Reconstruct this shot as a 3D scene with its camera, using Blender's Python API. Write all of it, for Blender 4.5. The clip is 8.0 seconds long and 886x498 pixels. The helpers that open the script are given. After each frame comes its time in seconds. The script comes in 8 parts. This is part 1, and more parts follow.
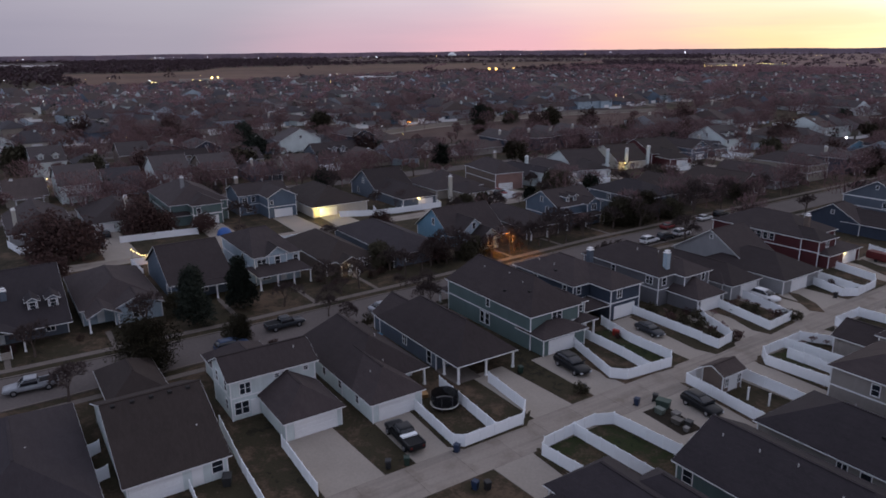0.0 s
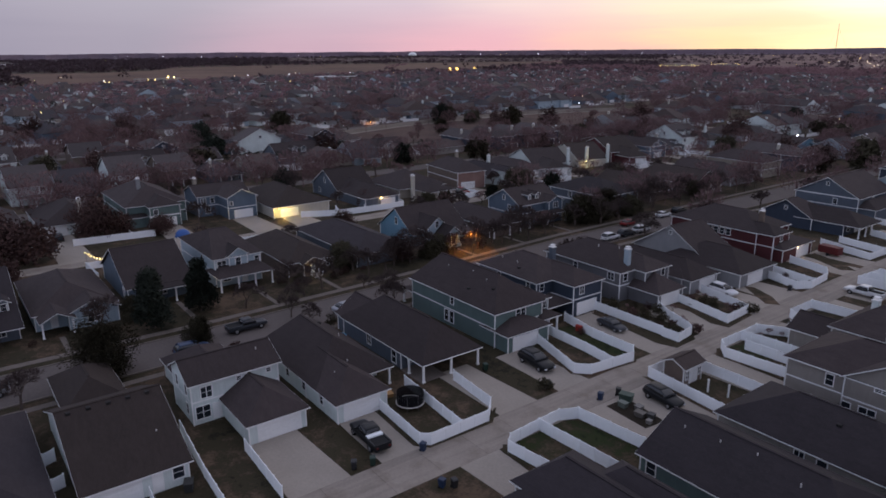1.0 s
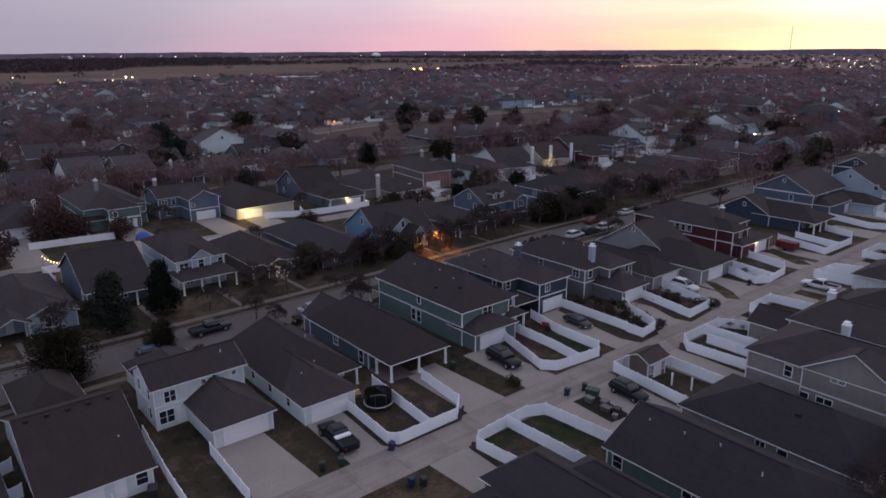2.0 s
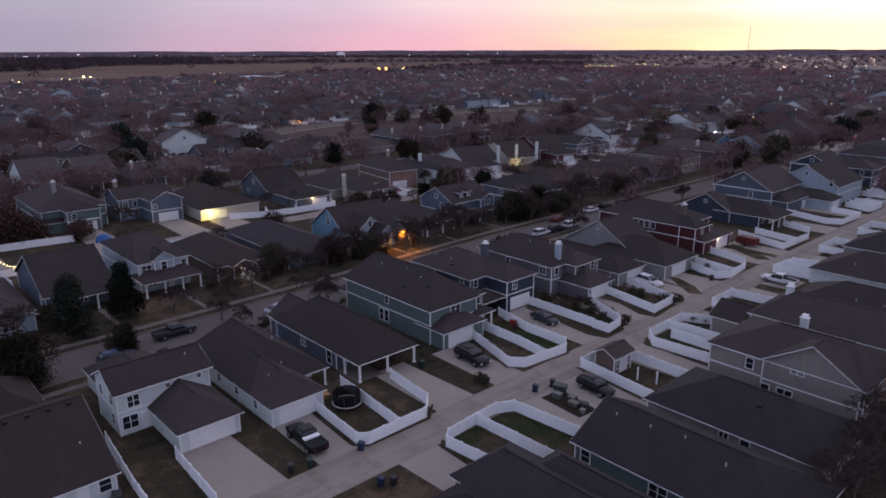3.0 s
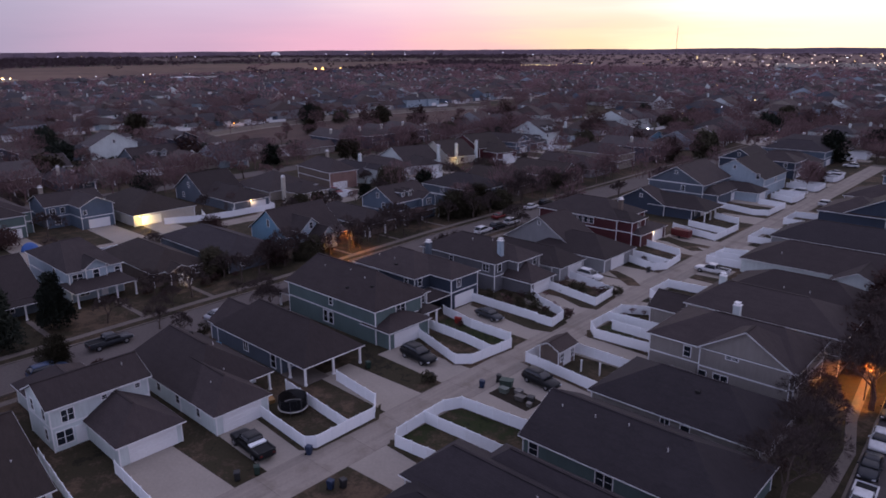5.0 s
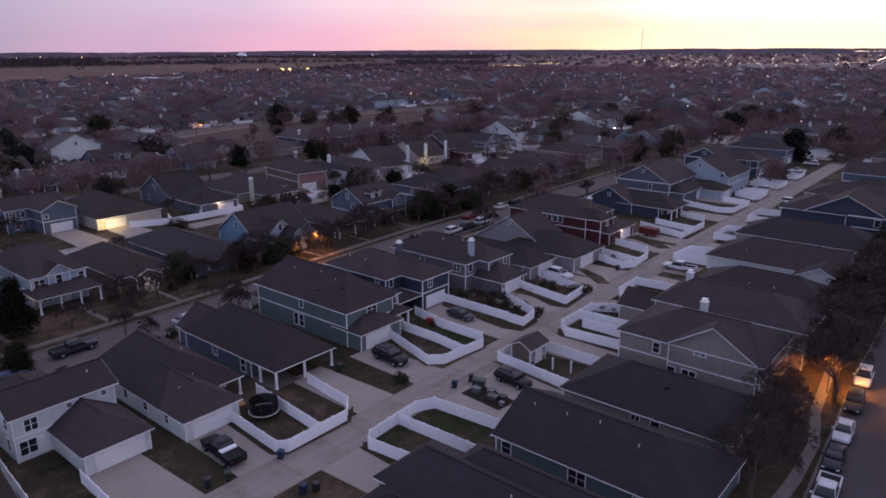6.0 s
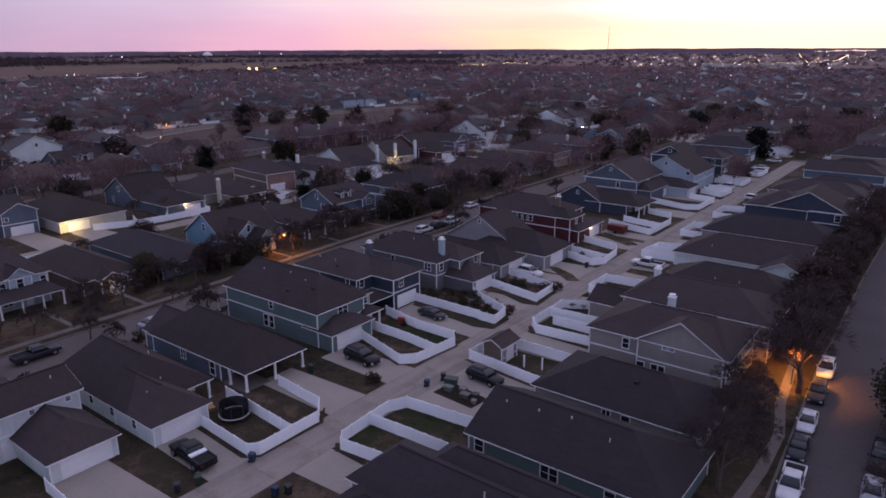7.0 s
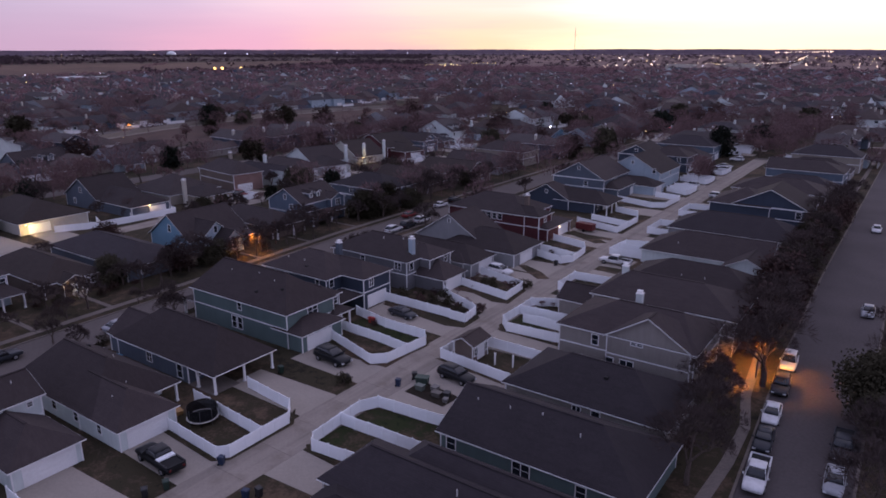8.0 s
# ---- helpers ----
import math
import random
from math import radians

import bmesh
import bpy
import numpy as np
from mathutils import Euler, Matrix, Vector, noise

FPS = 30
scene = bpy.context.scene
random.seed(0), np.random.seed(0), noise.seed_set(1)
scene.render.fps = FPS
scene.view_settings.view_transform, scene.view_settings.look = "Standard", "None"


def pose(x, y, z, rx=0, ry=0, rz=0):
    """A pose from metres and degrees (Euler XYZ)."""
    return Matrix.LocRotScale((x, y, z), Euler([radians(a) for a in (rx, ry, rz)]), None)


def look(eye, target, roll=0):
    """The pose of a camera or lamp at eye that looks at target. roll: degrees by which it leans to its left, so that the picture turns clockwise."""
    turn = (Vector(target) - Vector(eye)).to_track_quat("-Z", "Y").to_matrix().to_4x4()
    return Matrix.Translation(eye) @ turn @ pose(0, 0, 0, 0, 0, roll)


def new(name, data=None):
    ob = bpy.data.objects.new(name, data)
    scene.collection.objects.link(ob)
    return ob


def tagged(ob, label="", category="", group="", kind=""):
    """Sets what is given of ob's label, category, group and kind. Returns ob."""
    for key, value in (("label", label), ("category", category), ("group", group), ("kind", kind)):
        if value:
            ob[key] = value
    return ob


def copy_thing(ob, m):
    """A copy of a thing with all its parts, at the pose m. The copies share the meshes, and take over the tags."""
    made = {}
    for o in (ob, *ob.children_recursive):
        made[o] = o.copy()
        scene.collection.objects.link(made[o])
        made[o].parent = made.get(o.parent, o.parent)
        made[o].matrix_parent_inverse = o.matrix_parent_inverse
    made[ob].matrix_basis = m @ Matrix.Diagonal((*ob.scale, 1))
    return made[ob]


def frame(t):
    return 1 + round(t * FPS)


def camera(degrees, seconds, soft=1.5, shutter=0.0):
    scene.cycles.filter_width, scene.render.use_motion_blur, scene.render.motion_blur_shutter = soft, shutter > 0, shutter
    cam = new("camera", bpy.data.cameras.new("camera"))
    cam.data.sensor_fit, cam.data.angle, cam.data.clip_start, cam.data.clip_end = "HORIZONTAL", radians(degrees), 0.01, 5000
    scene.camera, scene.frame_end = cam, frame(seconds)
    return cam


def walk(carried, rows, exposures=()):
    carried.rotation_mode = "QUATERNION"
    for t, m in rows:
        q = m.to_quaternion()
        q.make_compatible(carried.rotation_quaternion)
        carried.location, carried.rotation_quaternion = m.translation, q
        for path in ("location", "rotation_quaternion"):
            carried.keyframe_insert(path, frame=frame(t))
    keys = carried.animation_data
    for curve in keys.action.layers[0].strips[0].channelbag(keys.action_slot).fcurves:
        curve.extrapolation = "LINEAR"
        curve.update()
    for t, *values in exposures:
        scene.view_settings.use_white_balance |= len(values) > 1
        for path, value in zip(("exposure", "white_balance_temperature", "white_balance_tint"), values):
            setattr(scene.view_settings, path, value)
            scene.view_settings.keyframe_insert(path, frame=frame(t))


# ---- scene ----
PATH = [
    (0, (0.000, 0.000, 44.000), (-8.016, 5.306, 41.245), -0.6),
    (0.5, (-0.152, 0.036, 43.846), (-8.003, 5.582, 41.090), -0.54),
    (1, (-0.196, 0.038, 43.710), (-7.906, 5.777, 40.950), -0.45),
    (1.5, (-0.207, -0.001, 43.586), (-7.771, 5.930, 40.828), -0.37),
    (3, (-0.154, -0.070, 43.384), (-7.255, 6.405, 40.619), -0.19),
    (3.5, (-0.188, -0.125, 43.256), (-7.146, 6.505, 40.492), -0.08),
    (4, (-0.228, -0.202, 43.160), (-7.042, 6.576, 40.395), -0.12),
    (4.5, (-0.235, -0.233, 43.230), (-6.903, 6.685, 40.460), -0.27),
    (6, (-0.349, -0.234, 43.265), (-6.548, 7.108, 40.495), -0.33),
    (6.5, (-0.355, -0.252, 43.217), (-6.394, 7.222, 40.445), -0.32),
    (7, (-0.340, -0.230, 43.155), (-6.211, 7.374, 40.379), -0.29),
    (7.5, (-0.386, -0.250, 43.067), (-6.080, 7.488, 40.292), -0.14),
    (8, (-0.379, -0.285, 42.988), (-5.900, 7.576, 40.211), -0.07),
]
cam = camera(64.85, 8.0, soft=1.7)
walk(cam, [(t, look(eye, target, roll)) for t, eye, target, roll in PATH],
     exposures=[(0.0, 0.0, 6400, 13), (3.5, 0.0, 6150, 25), (8.0, 0.0, 6000, 33)])


# ---- world: dusk sky, sun just set ahead and to the right ----
SUNSET = radians(8)      # compass turn of the glow from +y towards -x


def make_world():
    w = bpy.data.worlds.new("dusk_sky")
    scene.world = w
    w.use_nodes = True
    nt = w.node_tree
    nt.nodes.clear()
    N, Lk = nt.nodes.new, nt.links.new
    out = N("ShaderNodeOutputWorld")
    co = N("ShaderNodeTexCoord")
    sep = N("ShaderNodeSeparateXYZ")
    Lk(co.outputs["Generated"], sep.inputs[0])

    def math_(op, a, b=None, c=None):
        m = N("ShaderNodeMath")
        m.operation = op
        for i, v in enumerate((a, b, c)):
            if v is None:
                continue
            if isinstance(v, (int, float)):
                m.inputs[i].default_value = v
            else:
                Lk(v, m.inputs[i])
        return m.outputs[0]

    def ramp(fac, stops):
        r = N("ShaderNodeValToRGB")
        r.color_ramp.interpolation = "EASE"
        el = r.color_ramp.elements
        while len(el) < len(stops):
            el.new(0.5)
        for e, (p, c) in zip(el, stops):
            e.position, e.color = p, (*c, 1)
        Lk(fac, r.inputs[0])
        return r.outputs[0]

    # cosine of the angle to the glow, in plan
    hx = math_("MULTIPLY", sep.outputs[0], -math.sin(SUNSET))
    hy = math_("MULTIPLY", sep.outputs[1], math.cos(SUNSET))
    dot = math_("ADD", hx, hy)
    flat = math_("SQRT", math_("ADD", math_("MULTIPLY", sep.outputs[0], sep.outputs[0]), math_("ADD", math_("MULTIPLY", sep.outputs[1], sep.outputs[1]), 1e-6)))
    near = math_("MULTIPLY_ADD", math_("DIVIDE", dot, flat), 0.5, 0.5)
    # streaks of thin cloud, drawn out along the horizon
    mp = N("ShaderNodeMapping")
    mp.inputs["Scale"].default_value = (2.2, 2.2, 26)
    mp.inputs["Rotation"].default_value = (0.05, 0.07, 0)
    Lk(co.outputs["Generated"], mp.inputs[0])
    nz = N("ShaderNodeTexNoise")
    nz.inputs["Scale"].default_value, nz.inputs["Detail"].default_value = 1.6, 4
    Lk(mp.outputs[0], nz.inputs[0])
    streak = math_("MULTIPLY_ADD", nz.outputs[0], 0.05, -0.025)
    near = math_("ADD", near, math_("MULTIPLY", streak, 1.2))
    high = math_("MULTIPLY", math_("MAXIMUM", math_("ADD", sep.outputs[2], math_("MULTIPLY", streak, 0.3)), 0.0), 1.0)
    low_c = ramp(near, [(0.0, (0.48, 0.53, 0.68)), (0.38, (0.45, 0.48, 0.60)), (0.56, (0.33, 0.315, 0.39)), (0.68, (0.405, 0.368, 0.435)), (0.79, (0.64, 0.44, 0.51)), (0.87, (0.90, 0.51, 0.55)), (0.925, (1.04, 0.63, 0.50)), (0.96, (1.18, 0.86, 0.46)), (1.0, (1.6, 1.3, 0.7))])
    mid_c = ramp(near, [(0.0, (0.54, 0.59, 0.74)), (0.38, (0.48, 0.52, 0.64)), (0.56, (0.38, 0.365, 0.44)), (0.70, (0.46, 0.44, 0.505)), (0.83, (0.68, 0.58, 0.64)), (0.90, (0.93, 0.76, 0.71)), (0.95, (1.06, 0.94, 0.70)), (1.0, (1.35, 1.25, 1.0))])
    top_c = ramp(near, [(0.0, (0.41, 0.46, 0.61)), (0.5, (0.49, 0.53, 0.69)), (1.0, (0.62, 0.63, 0.74))])

    def mix(f, a, b):
        m = N("ShaderNodeMix")
        m.data_type, m.blend_type = "RGBA", "MIX"
        Lk(f, m.inputs["Factor"])
        Lk(a, m.inputs["A"])
        Lk(b, m.inputs["B"])
        return m.outputs["Result"]

    f1 = ramp(high, [(0.0, (0, 0, 0)), (0.075, (1, 1, 1))])
    f2 = ramp(high, [(0.10, (0, 0, 0)), (0.45, (1, 1, 1))])
    col = mix(f2, mix(f1, low_c, mid_c), top_c)
    bg = N("ShaderNodeBackground")
    Lk(col, bg.inputs[0])
    bg.inputs[1].default_value = 1.0
    sky = N("ShaderNodeTexSky")
    sky.sky_type, sky.sun_disc = "NISHITA", False
    sky.sun_elevation, sky.sun_rotation = radians(-1.5), -SUNSET
    sky.air_density, sky.dust_density = 1.2, 2.0
    bg2 = N("ShaderNodeBackground")
    Lk(sky.outputs[0], bg2.inputs[0])
    bg2.inputs[1].default_value = 0.06
    ad = N("ShaderNodeAddShader")
    Lk(bg.outputs[0], ad.inputs[0])
    Lk(bg2.outputs[0], ad.inputs[1])
    Lk(ad.outputs[0], out.inputs[0])


make_world()


def lamp(name, place, watts, colour, radius=0.15):
    d = bpy.data.lights.new(name, "POINT")
    d.energy, d.color, d.shadow_soft_size = watts, colour, radius
    ob = new(name, d)
    ob.location = place
    return ob


# ---- materials ----
MATS = {}


class Mat:
    """A small wrapper that writes node materials."""
    def __init__(self, name):
        self.m = bpy.data.materials.new(name)
        self.m.use_nodes = True
        self.t = self.m.node_tree
        self.b = self.t.nodes["Principled BSDF"]
        self.co = self.t.nodes.new("ShaderNodeTexCoord")

    def node(self, kind):
        return self.t.nodes.new(kind)

    def link(self, a, b):
        self.t.links.new(a, b)

    def noise(self, scale, detail=4, rough=0.55, stretch=None, space="Object"):
        n = self.node("ShaderNodeTexNoise")
        n.inputs["Scale"].default_value, n.inputs["Detail"].default_value, n.inputs["Roughness"].default_value = scale, detail, rough
        src = self.co.outputs[space]
        if stretch:
            mp = self.node("ShaderNodeMapping")
            mp.inputs["Scale"].default_value = stretch
            self.link(src, mp.inputs[0])
            src = mp.outputs[0]
        self.link(src, n.inputs["Vector"])
        return n.outputs["Fac"]

    def ramp(self, fac, stops):
        r = self.node("ShaderNodeValToRGB")
        el = r.color_ramp.elements
        while len(el) < len(stops):
            el.new(0.5)
        for e, (p, c) in zip(el, stops):
            e.position, e.color = p, (*c, 1)
        self.link(fac, r.inputs[0])
        return r.outputs[0]

    def mix(self, f, a, b, blend="MIX"):
        m = self.node("ShaderNodeMix")
        m.data_type, m.blend_type = "RGBA", blend
        for v, k in ((f, "Factor"), (a, "A"), (b, "B")):
            if isinstance(v, (int, float)):
                m.inputs[k].default_value = v
            elif isinstance(v, tuple):
                m.inputs[k].default_value = (*v, 1)
            else:
                self.link(v, m.inputs[k])
        return m.outputs["Result"]

    def base(self, c):
        if isinstance(c, tuple):
            self.b.inputs["Base Color"].default_value = (*c, 1)
        else:
            self.link(c, self.b.inputs["Base Color"])

    def bump(self, fac, strength=0.3, dist=0.02):
        b = self.node("ShaderNodeBump")
        b.inputs["Strength"].default_value, b.inputs["Distance"].default_value = strength, dist
        self.link(fac, b.inputs["Height"])
        self.link(b.outputs[0], self.b.inputs["Normal"])

    def rough(self, r, spec=0.3, metal=0.0):
        self.b.inputs["Roughness"].default_value = r
        self.b.inputs["Specular IOR Level"].default_value = spec
        self.b.inputs["Metallic"].default_value = metal

    def per_object(self):
        return self.node("ShaderNodeObjectInfo").outputs["Random"]


def shade(c, k):
    return tuple(min(1.0, v * k) for v in c)


def mottled(name, c, scale=0.6, fine=9.0, amount=0.25, rough=0.8, spec=0.3, bump=0.3, dist=0.01, tint=None, space="Object"):
    if name in MATS:
        return MATS[name]
    m = Mat(name)
    a = m.ramp(m.noise(scale, 3, space=space), [(0.3, shade(c, 1 - amount)), (0.7, tint or shade(c, 1 + amount))])
    f = m.noise(fine, 4, space=space)
    col = m.mix(0.55, a, m.ramp(f, [(0.25, shade(c, 1 - amount * 1.3)), (0.75, shade(c, 1 + amount * 1.1))]))
    m.base(col)
    m.rough(rough, spec)
    if bump:
        m.bump(f, bump, dist)
    MATS[name] = m.m
    return m.m


def siding(name, c):
    """Painted lap boards, 18 cm, with weathering."""
    if name in MATS:
        return MATS[name]
    m = Mat(name)
    w = m.node("ShaderNodeTexWave")
    w.wave_type, w.bands_direction, w.wave_profile = "BANDS", "Z", "SAW"
    w.inputs["Scale"].default_value = 1 / 0.18 * 0.318
    m.link(m.co.outputs["Object"], w.inputs[0])
    big = m.ramp(m.noise(0.35, 4), [(0.3, shade(c, 0.84)), (0.75, shade(c, 1.1))])
    streak = m.noise(1.0, 4, 0.6, (2.5, 2.5, 0.3))
    col = m.mix(0.35, big, m.ramp(streak, [(0.3, shade(c, 0.72)), (0.7, shade(c, 1.08))]))
    col = m.mix(m.ramp(w.outputs["Fac"], [(0.0, (0.35, 0.35, 0.35)), (0.14, (0, 0, 0))]), col, shade(c, 0.6))
    m.base(col)
    m.rough(0.65, 0.3)
    m.bump(w.outputs["Fac"], 0.6, 0.015)
    MATS[name] = m.m
    return m.m


def shingles(name, c):
    if name in MATS:
        return MATS[name]
    m = Mat(name)
    br = m.node("ShaderNodeTexBrick")
    br.inputs["Scale"].default_value = 1.0
    br.inputs["Brick Width"].default_value, br.inputs["Row Height"].default_value = 0.33, 0.15
    br.inputs["Mortar Size"].default_value = 0.012
    br.inputs["Color1"].default_value = (*shade(c, 0.8), 1)
    br.inputs["Color2"].default_value = (*shade(c, 1.25), 1)
    br.inputs["Mortar"].default_value = (*shade(c, 0.45), 1)
    mp = m.node("ShaderNodeMapping")
    mp.inputs["Rotation"].default_value = (0.35, 0.3, 0.0)
    m.link(m.co.outputs["Object"], mp.inputs[0])
    m.link(mp.outputs[0], br.inputs[0])
    big = m.ramp(m.noise(0.3, 5, 0.6), [(0.3, shade(c, 0.75)), (0.72, shade(c, 1.3))])
    streak = m.noise(1.2, 4, 0.6, (0.4, 1.6, 1.0))
    col = m.mix(0.5, br.outputs[0], big)
    col = m.mix(0.3, col, m.ramp(streak, [(0.3, shade(c, 0.7)), (0.75, shade(c, 1.35))]))
    hs = m.node("ShaderNodeHueSaturation")
    rnd = m.per_object()
    v = m.node("ShaderNodeMapRange")
    v.inputs["To Min"].default_value, v.inputs["To Max"].default_value = 0.78, 1.25
    m.link(rnd, v.inputs[0])
    m.link(v.outputs[0], hs.inputs["Value"])
    m.link(col, hs.inputs["Color"])
    m.base(hs.outputs[0])
    m.rough(0.85, 0.2)
    m.bump(m.noise(6, 4), 0.5, 0.02)
    MATS[name] = m.m
    return m.m


def glossy(name, c, rough=0.15, spec=0.5, metal=0.0, coat=0.0):
    if name in MATS:
        return MATS[name]
    m = Mat(name)
    n = m.noise(1.5, 3)
    m.base(m.ramp(n, [(0.3, shade(c, 0.85)), (0.7, shade(c, 1.12))]))
    m.rough(rough, spec, metal)
    m.b.inputs["Coat Weight"].default_value = coat
    MATS[name] = m.m
    return m.m


def glow(name, c, strength):
    if name in MATS:
        return MATS[name]
    m = Mat(name)
    m.base(c)
    m.b.inputs["Emission Color"].default_value = (*c, 1)
    m.b.inputs["Emission Strength"].default_value = strength
    MATS[name] = m.m
    return m.m


def ground_material(name, stops, big=0.02, mid=0.25, fine=3.0, rough=0.95, dist=0.05):
    """Three scales of blotches over the stops of colour."""
    if name in MATS:
        return MATS[name]
    m = Mat(name)
    a, b, c = m.noise(big, 5, 0.6), m.noise(mid, 5, 0.65), m.noise(fine, 4, 0.6)
    s = m.node("ShaderNodeMath")
    s.operation = "MULTIPLY_ADD"
    s.inputs[1].default_value = 0.45
    m.link(a, s.inputs[0])
    s2 = m.node("ShaderNodeMath")
    s2.operation = "MULTIPLY_ADD"
    s2.inputs[1].default_value = 0.35
    m.link(b, s2.inputs[0])
    s3 = m.node("ShaderNodeMath")
    s3.operation = "MULTIPLY"
    s3.inputs[1].default_value = 0.2
    m.link(c, s3.inputs[0])
    m.link(s3.outputs[0], s2.inputs[2])
    m.link(s2.outputs[0], s.inputs[2])
    m.base(m.ramp(s.outputs[0], stops))
    m.rough(rough, 0.15)
    m.bump(c, 0.5, dist)
    MATS[name] = m.m
    return m.m


GRASS = ground_material("dormant_grass", [(0.42, (0.020, 0.017, 0.011)), (0.46, (0.044, 0.036, 0.021)), (0.495, (0.036, 0.031, 0.018)), (0.53, (0.064, 0.045, 0.030)), (0.58, (0.098, 0.067, 0.045))], big=0.09, mid=0.5)
LAWN = ground_material("green_lawn", [(0.42, (0.013, 0.016, 0.008)), (0.47, (0.030, 0.038, 0.013)), (0.505, (0.028, 0.031, 0.014)), (0.53, (0.046, 0.038, 0.022)), (0.58, (0.080, 0.056, 0.036))], big=0.12, mid=0.5)
FIELD = ground_material("dry_field", [(0.40, (0.085, 0.055, 0.043)), (0.5, (0.135, 0.084, 0.062)), (0.60, (0.18, 0.115, 0.082))], big=0.004, mid=0.03, fine=0.3)
WOODS = ground_material("scrub_floor", [(0.38, (0.036, 0.030, 0.028)), (0.5, (0.062, 0.048, 0.043)), (0.62, (0.090, 0.066, 0.056))], big=0.006, mid=0.05, fine=0.5)
CONCRETE = mottled("concrete", (0.30, 0.262, 0.225), 0.25, 3.0, 0.13, 0.9, 0.2, 0.15, 0.006)
WALK = mottled("weathered_walk", (0.155, 0.130, 0.115), 0.5, 4.0, 0.25, 0.9, 0.2, 0.2, 0.006)


def driven_concrete(name, c):
    """Concrete with wheel-worn streaks along its length, oil spots and leaf stains."""
    m = Mat(name)
    big = m.ramp(m.noise(0.18, 5, 0.6, None, "Object"), [(0.3, shade(c, 0.72)), (0.7, shade(c, 1.16))])
    g = m.node("ShaderNodeNewGeometry")
    mp = m.node("ShaderNodeMapping")
    mp.inputs["Scale"].default_value = (1.3, 0.035, 1)
    m.link(g.outputs["Position"], mp.inputs[0])
    n = m.node("ShaderNodeTexNoise")
    n.inputs["Scale"].default_value, n.inputs["Detail"].default_value = 1.0, 5
    m.link(mp.outputs[0], n.inputs["Vector"])
    col = m.mix(0.55, big, m.ramp(n.outputs["Fac"], [(0.34, shade(c, 0.50)), (0.5, shade(c, 0.95)), (0.68, shade(c, 1.2))]))
    n2 = m.node("ShaderNodeTexNoise")
    n2.inputs["Scale"].default_value, n2.inputs["Detail"].default_value = 0.35, 6
    m.link(g.outputs["Position"], n2.inputs["Vector"])
    col = m.mix(m.ramp(n2.outputs["Fac"], [(0.52, (0, 0, 0)), (0.72, (0.7, 0.7, 0.7))]), col, shade((c[0], c[1] * 0.9, c[2] * 0.82), 0.55))
    f = m.noise(3.0, 4)
    m.base(m.mix(0.25, col, m.ramp(f, [(0.3, shade(c, 0.7)), (0.7, shade(c, 1.2))])))
    m.rough(0.92, 0.2)
    m.bump(f, 0.35, 0.01)
    MATS[name] = m.m
    return m.m


ALLEY = driven_concrete("worn_alley_concrete", (0.27, 0.232, 0.20))
ASPHALT_DARK = mottled("dark_street", (0.085, 0.072, 0.072), 0.1, 2.5, 0.22, 0.92, 0.2, 0.35, 0.01)
ASPHALT = mottled("street_concrete", (0.122, 0.103, 0.096), 0.1, 2.5, 0.2, 0.92, 0.2, 0.35, 0.01)
VINYL = mottled("white_vinyl", (0.88, 0.90, 0.92), 0.5, 6.0, 0.06, 0.5, 0.4, 0.08, 0.004)
TRIM = mottled("white_trim", (0.78, 0.78, 0.78), 0.8, 8.0, 0.08, 0.55, 0.35, 0.1, 0.004)
GLASS = glossy("window_glass", (0.020, 0.024, 0.032), 0.06, 0.6)
DOORWHITE = mottled("garage_door_white", (0.78, 0.78, 0.78), 0.4, 5.0, 0.08, 0.5, 0.4, 0.1, 0.004)
BARK = mottled("bark", (0.10, 0.076, 0.066), 0.8, 7.0, 0.35, 0.95, 0.1, 0.6, 0.03)
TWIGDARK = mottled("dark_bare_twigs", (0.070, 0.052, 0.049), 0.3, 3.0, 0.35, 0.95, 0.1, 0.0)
# mid-distance haze put into the colour: the dark twigs, lifted and pinker
TWIG_HAZE = mottled("hazed_twigs", (0.200, 0.130, 0.125), 0.3, 3.0, 0.35, 0.95, 0.1, 0.0)
METAL = glossy("dark_metal", (0.10, 0.10, 0.11), 0.4, 0.5, 0.6)
RUBBER = mottled("rubber", (0.018, 0.018, 0.019), 2.0, 20.0, 0.2, 0.85, 0.2, 0.2, 0.003)
WATER = glossy("lake_water", (0.03, 0.04, 0.05), 0.12, 0.5)


def leafy(name, c, spread=0.36):
    if name in MATS:
        return MATS[name]
    m = Mat(name)
    g = m.node("ShaderNodeNewGeometry")
    col = m.ramp(g.outputs["Random Per Island"], [(0.0, shade(c, 1 - spread)), (0.5, c), (1.0, shade(c, 1 + spread))])
    m.base(col)
    m.rough(0.85, 0.1)
    MATS[name] = m.m
    return m.m


LEAF = leafy("evergreen_leaves", (0.046, 0.040, 0.025))
LEAFDARK = leafy("dark_conifer_leaves", (0.020, 0.024, 0.018))
LEAFRED = leafy("russet_leaves", (0.062, 0.036, 0.032))

